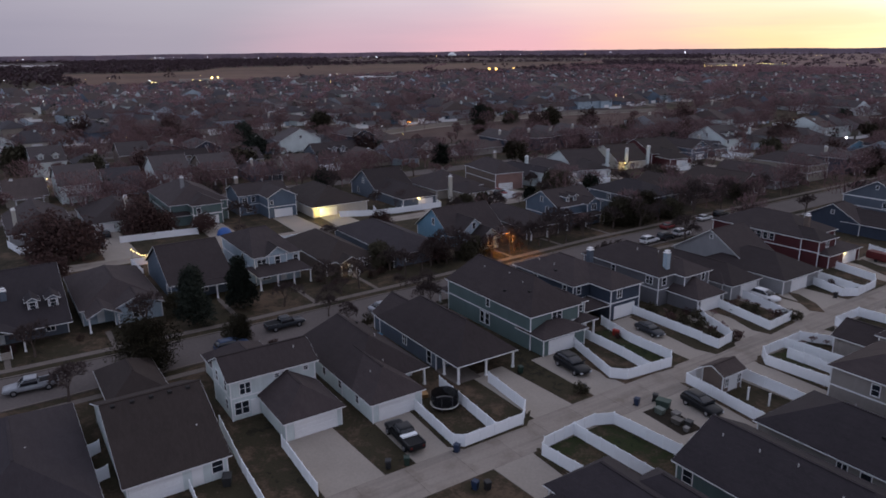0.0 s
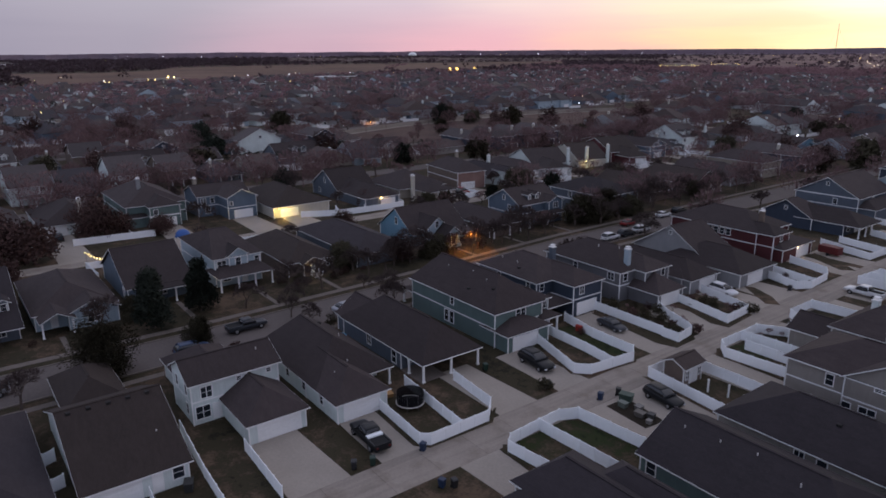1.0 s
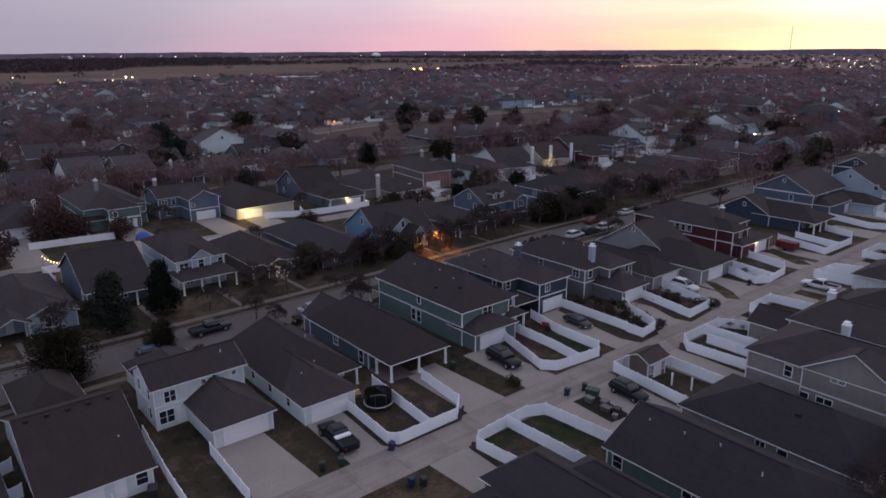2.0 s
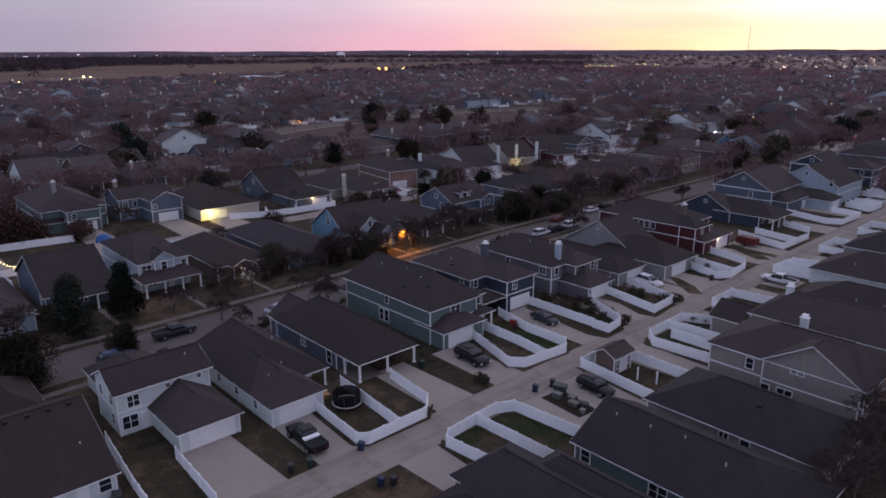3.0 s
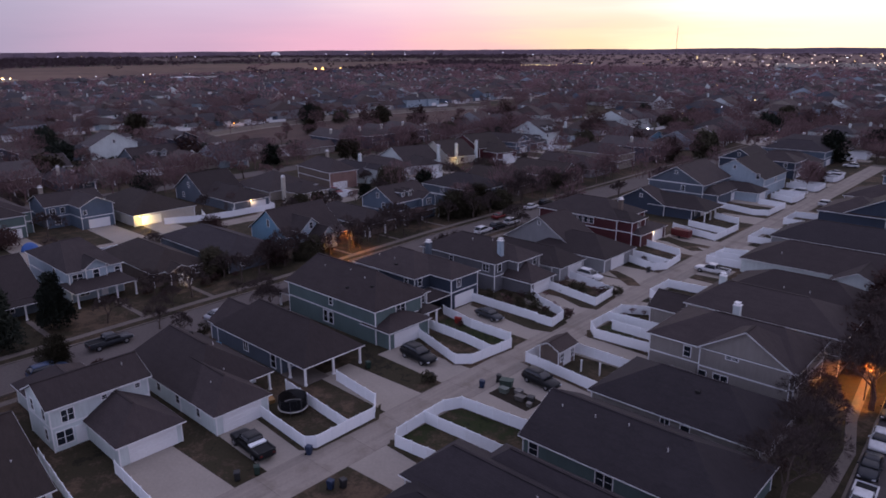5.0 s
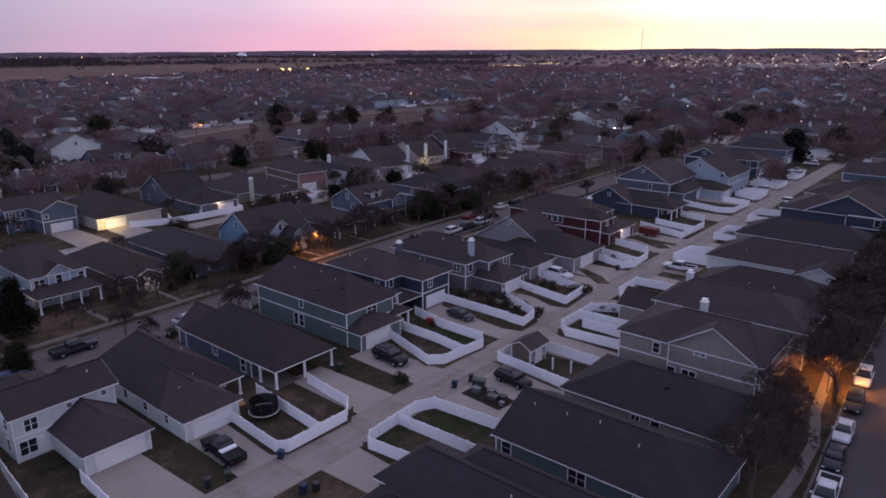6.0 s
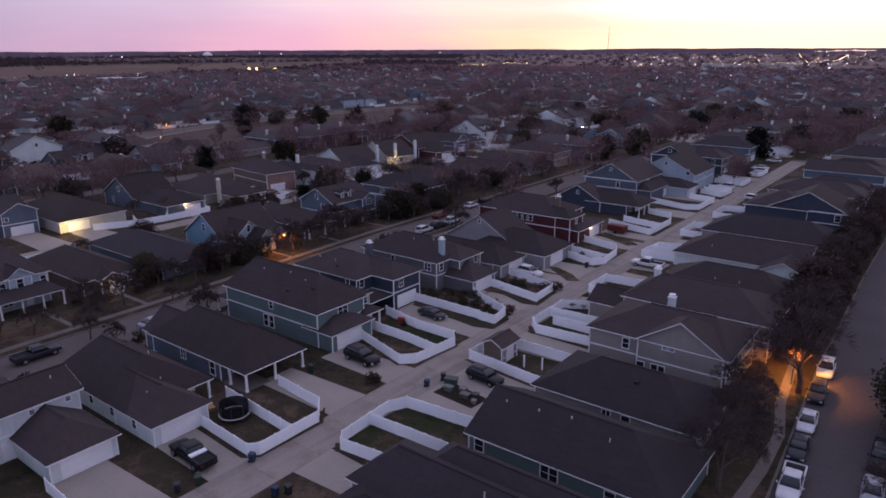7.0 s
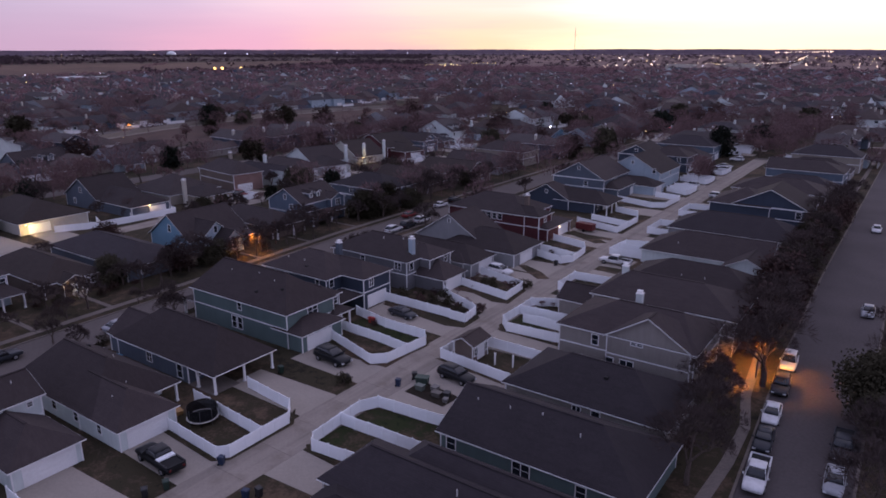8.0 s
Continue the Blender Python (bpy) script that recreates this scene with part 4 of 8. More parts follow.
house([(-146, 105, -122.6, 116, 2.8, "x", 0.5, 1, 1)], "brown", 0, "brown bungalow with front porch under bare trees", WEST, posts=[(-122, 106, 2.6), (-122, 111, 2.6)])
house([(-139.6, 118.4, -126.6, 133, 5.3, "y", 0.54, 0, 0), (-131, 127, -124.8, 132.6, 5.5, "x", 0.5, 0, 0), (-127.4, 119, -123.4, 132.6, 2.8, "y", 0.3, 1, 1, 0.0, False), (-131.5, 122.4, -127.8, 124.2, 7.4, "x", 0.7, 0, 0, 5.7), (-131.5, 124.9, -127.8, 126.7, 7.4, "x", 0.7, 0, 0, 5.7)], "blue", 0, "blue two-storey house with white-trimmed gables and dormers", WEST,
      windows=[("-y", 118.85, -133.1, 6.0, 0.9, 1.2, 1), ("+x", -125.25, 129.8, 3.8, 1.6, 1.4, 2), ("+x", -127.05, 122, 3.6, 1.4, 1.3, 2), ("+x", -128.25, 123.3, 6.3, 0.6, 0.9, 1), ("+x", -128.25, 125.8, 6.3, 0.6, 0.9, 1), ("-y", 118.85, -131, 3.6, 1.0, 1.3, 1)], posts=[(-123.8, 119.4, 2.6), (-123.8, 125.6, 2.6), (-123.8, 132.2, 2.6)])
house([(-141, 143, -120.4, 158, 5.5, "x", 0.42, 1, 1)], "slate", 1, "slate two-storey house with hipped roof", WEST, windows=[("-y", 143.45, -125, 3.7, 1.2, 1.3, 2), ("-y", 143.45, -133, 3.7, 1.2, 1.3, 2), ("-y", 143.45, -129, 0.9, 1.2, 1.5, 2), ("+x", -120.85, 148, 3.7, 1.2, 1.3, 2), ("+x", -120.85, 154, 3.7, 1.2, 1.3, 2)], bands=[("-y", 143.45, -140.4, -121, 2.9)])
house([(-147, 168, -124, 182, 2.9, "x", 0.5, 0, 1)], "brown", 2, "brown house with shingle roof among bare trees", WEST)
house([(-146, 188, -123, 202, 2.9, "x", 0.55, 0.4, 0), (-134, 190, -121, 200, 2.9, "x", 0.6, 0, 0)], "tan", 2, "tan gabled house with shingle roof", WEST, windows=[("+x", -121.45, 195, 0.9, 1.4, 1.4, 2)])
house([(-147, 208, -123, 222, 2.9, "x", 0.5, 0, 1)], "grey", 0, "grey house with shingle roof", WEST)
house([(-146, 228, -124, 241, 5.5, "x", 0.45, 1, 1)], "tan", 0, "tan two-storey house with hipped roof", WEST)

# ---- houses on the far side of the second alley ----
BACK = "houses with rear garages"
house([(-216, 2, -189, 17, 2.8, "x", 0.5, 0, 1)], "grey", 0, "grey house with pale chimney and shingle roof", BACK, chimneys=[(-195, 4.4, 0, 7.6, "cream")])
house([(-214, 19.4, -189.6, 36.5, 2.8, "x", 0.45, 1, 1)], "white", 0, "white house with rear garage and cream chimney", BACK, garage=[("+x", -190.05, 23, 4.9)], chimneys=[(-193.4, 29.4, 3, 8, "cream")])
house([(-214, 38.6, -187.4, 54.4, 5.4, "x", 0.5, 1, 1), (-192, 43.4, -183.6, 51.8, 5.45, "x", 0.5, 0, 1), (-190, 37.4, -186, 45, 2.7, "y", 0.4, 1, 1)], "green", 0, "green two-storey house with tall hipped roof and white garage door", BACK, garage=[("+x", -184.05, 47.7, 4.9)], windows=[("+x", -184.05, 45.3, 3.4, 1.0, 1.2, 1)], chimneys=[(-196, 44.6, 6.5, 11, "grey")], bands=[("+x", -184.05, 43.9, 51.3, 2.7)])
house([(-200, 57, -188, 72, 5.6, "y", 0.4, 0, 0), (-192, 62.6, -180.6, 71.4, 5.7, "x", 0.5, 0, 0)], "blue", 0, "blue two-storey house with white balcony trim and gable", BACK,
      garage=[("+x", -181.05, 67.2, 4.9)], windows=[("+x", -188.45, 59, 3.6, 1.3, 1.3, 2), ("+x", -188.45, 61.4, 3.6, 1.0, 1.3, 1), ("+x", -188.45, 60, 0.8, 1.2, 1.5, 2), ("+x", -181.05, 64, 3.8, 0.8, 0.9, 1)], chimneys=[(-198, 60, 5.5, 9, "tan")])
house([(-201, 72.6, -174, 90, 2.9, "x", 0.45, 1, 1)], "cream", 2, "cream house with lamp-lit garage wall", BACK, garage=[("+x", -174.45, 77.6, 4.9)])
house([(-201, 97.4, -184, 111, 3.2, "y", 0.6, 0, 0), (-188, 98, -168.6, 110, 2.9, "x", 0.5, 0, 1)], "slate", 0, "slate gabled house with white garage", BACK, garage=[("+x", -169.05, 106, 4.6)], windows=[("-y", 97.85, -192.5, 4.3, 1.0, 1.4, 1), ("-y", 97.85, -196, 1.0, 1.0, 1.4, 1)])
house([(-194, 113, -174, 131, 2.9, "x", 0.45, 1, 1), (-178, 117, -164.6, 128, 2.9, "x", 0.4, 1, 1)], "tan", 0, "tan house with pale chimney and white garage", BACK, garage=[("+x", -165.05, 123.6, 4.9)], chimneys=[(-170, 115.4, 0, 7.5, "cream")])
pink = house([(-195, 137, -173.4, 148, 5.5, "x", 0.6, 1, 1)], "brown", 0, "two-storey house with pinkish brick front and white garage", BACK, garage=[("+x", -173.85, 141.2, 4.9)], chimneys=[(-186, 144, 6, 10.4, "tan")], turn=-0.14)
g = Geo()
slab_on(g, "+x", -173.83 + 184.2, -5.0, 5.0, 0.0, 5.3, 0, 0.025)
part("brick_facing", g, WALLS["brick"], pink, "pinkish brick front wall")
house([(-197, 149.4, -173, 161.6, 2.9, "x", 0.5, 1, 1), (-177, 152.4, -170, 157.4, 4.6, "x", 0.6, 0, 0)], "white", 1, "white house with dark roof and dormer windows", BACK, windows=[("+x", -170.45, 154, 3.2, 0.8, 1.3, 1), ("+x", -170.45, 155.8, 3.2, 0.8, 1.3, 1)], chimneys=[(-183, 156, 5, 8.2, "white")])
house([(-198, 163.4, -174, 175, 2.9, "x", 0.5, 1, 1)], "grey", 0, "grey house with shingle roof", BACK, garage=[("+x", -174.45, 169, 4.9)])
house([(-202.2, 180.1, -180.2, 196.1, 2.9, "y", 0.4, 0, 0), (-184, 181, -171, 191.5, 2.8, "x", 0.42, 0, 1)], "white", 0, "white gabled house with tall shingle roof", BACK, garage=[("+x", -171.45, 187, 4.9)], chimneys=[(-180, 194.4, 0, 8, "white")], turn=-0.3)
house([(-199, 199.5, -177, 213.5, 2.9, "y", 0.47, 0, 0)], "cream", 2, "cream gabled house lit by a yellow wall lamp", BACK, chimneys=[(-177.2, 203.2, 0, 7.6, "white"), (-177.2, 212.6, 0, 8, "white")], windows=[("+x", -177.45, 206, 0.9, 1.2, 1.4, 2), ("-y", 199.95, -184, 1.0, 1.0, 1.4, 1)], turn=-0.25)
house([(-201, 219, -178.6, 234, 4.0, "y", 0.42, 0, 0), (-184, 221, -170, 232, 3.0, "x", 0.5, 0, 1)], "red", 2, "dark red house with white rake boards", BACK, garage=[("+x", -170.45, 227, 4.9)], turn=-0.2)
house([(-198, 236.5, -176.5, 247.5, 4.8, "x", 0.5, 0, 0)], "blue", 0, "blue gabled house with white trim", BACK, windows=[("+x", -176.95, 242, 5.2, 1.2, 1.2, 2), ("+x", -176.95, 239, 3.2, 1.0, 1.2, 1)], garage=[("+x", -176.95, 242, 4.9)], bands=[("+x", -176.95, 236.9, 247.1, 4.6)])
FARROW = "houses across the second street"
house([(-284, 49.5, -263, 72.5, 2.9, "y", 0.55, 0, 0), (-271, 58.6, -265, 61.4, 6.7, "x", 0.7, 0, 0, 4.2), (-271, 62.4, -265, 65.2, 6.7, "x", 0.7, 0, 0, 4.2), (-266, 50, -259.6, 57, 2.9, "x", 0.6, 0, 0), (-266, 63.6, -258.8, 71.6, 2.9, "x", 0.6, 0, 0, 0.0, False)], "brown", 0, "brown house with paired dormers and two white-trimmed gables", FARROW,
      windows=[("+x", -265.45, 60, 5.0, 1.0, 1.2, 2), ("+x", -265.45, 63.8, 5.0, 1.0, 1.2, 2), ("+x", -260.05, 53.5, 0.8, 1.4, 1.4, 2)], posts=[(-259.2, 64.2, 2.6), (-259.2, 67.6, 2.6), (-259.2, 71.0, 2.6)])
house([(-286, 79, -270, 94, 2.9, "y", 0.5, 0, 0), (-276, 83, -267.6, 90, 3.4, "x", 0.7, 0, 0)], "tan", 0, "tan cottage with steep white-trimmed front gable", FARROW, windows=[("+x", -268.05, 86.5, 1.0, 1.2, 1.4, 2)])
house([(-274, 111, -256, 131, 2.9, "y", 0.55, 0, 0), (-263, 117.6, -258, 120.4, 6.0, "x", 0.7, 0, 0, 3.8), (-263, 121.4, -258, 124.2, 6.0, "x", 0.7, 0, 0, 3.8), (-260, 124.4, -252.6, 130.6, 2.9, "x", 0.6, 0, 0)], "slate", 0, "slate cottage with paired white dormers", FARROW,
      windows=[("+x", -258.45, 119, 4.5, 1.0, 1.2, 2), ("+x", -258.45, 122.8, 4.5, 1.0, 1.2, 2), ("+x", -253.05, 127.5, 0.8, 1.4, 1.4, 2)])
house([(-266, 147, -251, 168, 2.9, "y", 0.55, 0, 0), (-258, 153.6, -248.6, 161.6, 4.2, "x", 0.7, 0, 0), (-252, 148, -247.6, 167.6, 2.7, "y", 0.3, 1, 1, 0.0, False)], "beige", 0, "beige house with white front gable and lit porch", FARROW,
      windows=[("+x", -249.05, 157.6, 4.2, 1.4, 1.3, 2)], posts=[(-248, 148.6, 2.5), (-248, 157, 2.5), (-248, 167, 2.5)], doors=[("+x", -251.45, 152)], garage=[("+x", -251.45, 163.6, 4.6)])
house([(-165, 293, -143, 310, 2.9, "x", 0.45, 0, 0)], "sky", 0, "bright blue house with broad low gable", FARROW, windows=[("+x", -143.45, 299, 1.0, 1.2, 1.4, 2), ("+x", -143.45, 305, 1.0, 1.2, 1.4, 2)], turn=-0.25)
house([(-215, 286, -196, 304, 3.0, "y", 0.5, 0, 0), (-200, 284, -180, 296, 3.0, "x", 0.45, 0, 1)], "pale", 0, "pale blue gabled house with long rear wing", FARROW, windows=[("-y", 286.45, -205.5, 4.0, 1.0, 1.2, 1), ("+x", -180.45, 290, 0.9, 1.6, 1.4, 2)], chimneys=[(-190, 294.4, 3, 8, "white")])
sheet("alley_west", [(-165, -60), (-159.5, -60), (-157, 130), (-157, 470), (-162.5, 470), (-162.5, 130)], 0.03, ALLEY, "pale worn concrete alley behind the houses", category="alley")
for i, (yy, xa) in enumerate(((23, -190), (47.4, -183), (67, -180.6), (78.2, -178), (106, -169), (123.6, -165), (139.4, -173.8), (169, -174.4), (186, -172.4), (231, -178.4), (249, -177.4))):
    sheet("driveway_%d" % (i + 60), [(xa, yy - 3.2), (-162.6, yy - 3.8), (-162.6, yy + 3.6), (xa, yy + 3.2)], 0.045, CONCRETE, "pale concrete driveway from alley to garage", category="driveway")


# ---- fences ----
def panel_mesh(h):
    g = Geo()
    g.box(0, -0.02, 0.06, 1, 0.02, h - 0.1)
    g.box(0, -0.035, h - 0.12, 1, 0.035, h - 0.02, 0.012)
    g.box(0, -0.035, 0.04, 1, 0.035, 0.16, 0.012)
    me = g.mesh("panel")
    me.materials.append(VINYL)
    return me


def post_mesh(h):
    g = Geo()
    g.box(-0.065, -0.065, 0, 0.065, 0.065, h)
    g.rings([[(-0.085, -0.085, h), (0.085, -0.085, h), (0.085, 0.085, h), (-0.085, 0.085, h)], [(-0.085, -0.085, h + 0.04), (0.085, -0.085, h + 0.04), (0.085, 0.085, h + 0.04), (-0.085, 0.085, h + 0.04)],
             [(-0.01, -0.01, h + 0.11), (0.01, -0.01, h + 0.11), (0.01, 0.01, h + 0.11), (-0.01, 0.01, h + 0.11)]])
    me = g.mesh("post")
    me.materials.append(VINYL)
    return me


FENCE_MESHES = {}


def fence(lines, h=1.6, label="white vinyl privacy fence round a small yard"):
    if h not in FENCE_MESHES:
        FENCE_MESHES[h] = (panel_mesh(h), post_mesh(h))
    pm, tm = FENCE_MESHES[h]
    x0, y0 = lines[0][0]
    f = empty("fence", x0, y0)
    seen = set()

    def post(x, y):
        k = (round(x, 1), round(y, 1))
        if k in seen:
            return
        seen.add(k)
        p = new("post", tm)
        p.parent, p.location = f, (x - x0, y - y0, 0.0)

    for pts in lines:
        for (ax, ay), (bx, by) in zip(pts, pts[1:]):
            d = math.hypot(bx - ax, by - ay)
            n = max(1, math.ceil(d / 2.5))
            for i in range(n):
                px_, py_ = ax + (bx - ax) * i / n, ay + (by - ay) * i / n
                post(px_, py_)
                p = new("panel", pm)
                p.parent, p.location = f, (px_ - x0, py_ - y0, random.uniform(-0.015, 0.015))
                p.rotation_euler = (random.uniform(-0.012, 0.012), 0, math.atan2(by - ay, bx - ax))
                p.scale = (d / n, 1, 1)
            post(bx, by)
    return tagged(f, label, "fence", "white fences")


fence([[(-68.6, 40.7), (-58.7, 40.0), (-57.8, 41.0), (-57.9, 49.7), (-60.2, 52.0), (-69.1, 53.0)], [(-57.9, 45.6), (-66.7, 46.4), (-71.9, 46.8)]])
fence([[(-70.9, 70.8), (-60.6, 67.6), (-58.9, 69.2), (-58.1, 77.3), (-59.5, 79.0), (-67.4, 79.2), (-75.0, 80.8)], [(-58.5, 73.4), (-64.4, 74.2), (-73.8, 74.7)]])
fence([[(-75.4, 88.8), (-61.4, 88.5), (-61.2, 88.2), (-58.1, 88.2), (-58.7, 92.2), (-60.0, 93.2), (-66, 95.6), (-68.7, 97.4)]])
fence([[(-69.0, 103.4), (-57.9, 101.1), (-58.4, 107.8), (-61, 108.6)], [(-61.0, 108.8), (-69.4, 111.0)]])
fence([[(-66.4, 128.6), (-59.6, 126.4), (-58.0, 128.8), (-58.7, 136.4), (-60.4, 139.6), (-69, 142.0)], [(-58.4, 130.8), (-67.4, 132.6)]])
fence([[(-71.6, 160.6), (-59.4, 156.6), (-59.2, 170.0), (-61.4, 176.0), (-68, 178)], [(-59.2, 163.5), (-70, 166)]])
fence([[(-73.0, 192.0), (-62.0, 188.4), (-58.8, 190.4), (-58.5, 202.6), (-66, 203.6)]])
fence([[(-66, 214), (-59.4, 211), (-58.6, 213), (-58.6, 220), (-66, 221.4)], [(-58.6, 216.4), (-66, 217)]])
fence([[(-68, 234), (-59.4, 232), (-58.6, 234), (-58.6, 241), (-68, 242)], [(-58.6, 237), (-68, 237.6)]])
fence([[(-69, 255), (-59.4, 253), (-58.6, 255), (-58.6, 263), (-69, 264)]])
fence([[(-69.7, 23.6), (-58.8, 23.2)]], label="white vinyl fence between two rear yards")
fence([[(-78.2, 19.0), (-67.4, 18.2), (-58.8, 17.9)]], label="white vinyl fence between two rear yards")
fence([[(-67.2, 12.6), (-60.5, 12.3)]], 1.3, "short white vinyl fence beside a back door")
fence([[(-80.6, 6.0), (-80.0, 4.8)], [(-74.6, 6.0), (-74.2, 4.8)]], label="two short white gate panels between houses")
fence([[(-44.6, 47.8), (-51.4, 47.1), (-52.3, 48.2), (-52.7, 53.2), (-52.8, 56.6), (-51.7, 58.8), (-40.2, 59.7)], [(-52.7, 53.1), (-40.2, 53.5)]])
fence([[(-53.4, 82.4), (-53.6, 74.9), (-43.0, 73.6), (-40.4, 73.4)], [(-53.4, 82.4), (-40.4, 82.2)]])
fence([[(-40.6, 89.5), (-50.8, 88.9), (-52.8, 91.2), (-52.8, 96.6), (-50.0, 97.2), (-41.0, 97.4)], [(-52.8, 96.6), (-52.9, 101.0), (-47.0, 104.6)], [(-50.5, 93.8), (-41, 93.6)]])
fence([[(-44, 110.0), (-50.4, 109.8), (-53.0, 111.6), (-53.0, 118.8), (-43.6, 119.4)]])
fence([[(-47, 139.0), (-54.0, 138.6), (-53.4, 146.6), (-47, 148.4)], [(-53.6, 143), (-47.4, 143.6)]])
fence([[(-48, 161), (-53.4, 160.6), (-53.4, 170), (-48, 171)]])
fence([[(-45, 184), (-53, 183.6), (-53, 193), (-45, 194)]])
# rear yards along the second alley
fence([[(-172, 90.4), (-166.4, 88.4), (-165.4, 96.0), (-168.4, 97.6)], [(-165.4, 96), (-165, 108.6), (-167.6, 109)], [(-166.4, 88.4), (-171, 79.4)]], 1.7)
fence([[(-189, 37.5), (-176, 37.2), (-175.2, 42.4), (-182.8, 43.0)], [(-176, 37.2), (-177.4, 24.6)]], 1.7)
fence([[(-189, 16.8), (-180, 16.6), (-180, 4), (-189, 2)]], 1.7)
fence([[(-155.6, 23.2), (-146.6, 23.8)], [(-155.6, 23.2), (-155.2, 37.4)]], 1.6)
fence([[(-155, 52), (-150, 52.6), (-146, 52.4)], [(-155, 52), (-155, 66)]], 1.6)
fence([[(-164.4, 128.8), (-162.8, 131.6), (-163, 135), (-173, 134.8)]], 1.6)
fence([[(-170.6, 161.8), (-163.6, 162.4), (-163.6, 176.6), (-171, 177.6)]], 1.6)
fence([[(-170, 213), (-163.6, 213), (-163.6, 222.6), (-178, 223.6)]], 1.7)


# ---- vehicles ----
def car_section(x, w, z0, z1):
    """A cross-section of the body: flat sill, flanks that tuck in above the shoulder, soft upper edges."""
    h = z1 - z0
    half = [(0.0, z0), (0.82 * w, z0), (0.95 * w, z0 + 0.12 * h), (w, z0 + 0.42 * h), (0.985 * w, z0 + 0.70 * h), (0.93 * w, z0 + 0.90 * h), (0.80 * w, z0 + 0.98 * h), (0.0, z1)]
    return [(x, y, z) for y, z in half] + [(x, -y, z) for y, z in reversed(half[1:-1])]


def plan_ring(x0, x1, w, z, r):
    """A rounded outline in plan at height z."""
    pts = []
    for cx, cy, a0 in ((x1 - r, w - r, 0), (x0 + r, w - r, 90), (x0 + r, -w + r, 180), (x1 - r, -w + r, 270)):
        for k in range(4):
            a = radians(a0 + 30 * k)
            pts.append((cx + r * math.cos(a), cy + r * math.sin(a), z))
    return pts


CAR_FORMS = {
    # body sections (x, half width, bottom, top); cabin: rear foot, rear roof, front roof, front foot; roof height; axles
    "sedan": ([(-2.36, 0.62, 0.46, 0.74), (-2.28, 0.80, 0.32, 0.90), (-2.0, 0.88, 0.24, 0.98), (-1.2, 0.91, 0.21, 0.99), (0.2, 0.91, 0.21, 0.97), (1.1, 0.90, 0.22, 0.93), (1.8, 0.87, 0.24, 0.85), (2.2, 0.80, 0.28, 0.74), (2.36, 0.62, 0.36, 0.62)], (-1.85, -0.95, 0.15, 1.15), 1.44, (-1.40, 1.42)),
    "suv": ([(-2.36, 0.70, 0.50, 0.86), (-2.30, 0.85, 0.38, 1.02), (-2.0, 0.92, 0.30, 1.12), (-1.2, 0.95, 0.27, 1.14), (0.2, 0.95, 0.27, 1.11), (1.1, 0.94, 0.28, 1.06), (1.85, 0.91, 0.30, 0.98), (2.25, 0.84, 0.34, 0.86), (2.40, 0.66, 0.42, 0.72)], (-2.30, -1.72, 0.10, 1.15), 1.72, (-1.42, 1.44)),
    "pickup": ([(-2.98, 0.84, 0.52, 1.00), (-2.92, 0.95, 0.46, 1.09), (-1.6, 0.98, 0.42, 1.12), (-0.4, 0.99, 0.40, 1.13), (0.9, 0.99, 0.40, 1.12), (1.6, 0.98, 0.41, 1.10), (2.4, 0.95, 0.43, 1.05), (2.8, 0.90, 0.46, 0.97), (2.95, 0.76, 0.52, 0.84)], (-0.95, -0.72, 0.62, 1.42), 1.86, (-1.85, 1.85)),
}
TAIL = glossy("tail_lamp_red", (0.11, 0.010, 0.010), 0.2, 0.5)
HEADL = glossy("headlamp_clear", (0.55, 0.56, 0.58), 0.1, 0.6)
CARGLASS = glossy("car_glass", (0.012, 0.014, 0.018), 0.05, 0.6)
RIM = glossy("wheel_rim", (0.35, 0.35, 0.36), 0.35, 0.5, 0.7)
PAINT = {"black": (0.008, 0.009, 0.011), "white": (0.62, 0.62, 0.63), "silver": (0.30, 0.31, 0.33), "dark": (0.03, 0.033, 0.04), "blue": (0.03, 0.05, 0.10), "red": (0.16, 0.02, 0.02), "brown": (0.06, 0.04, 0.035)}


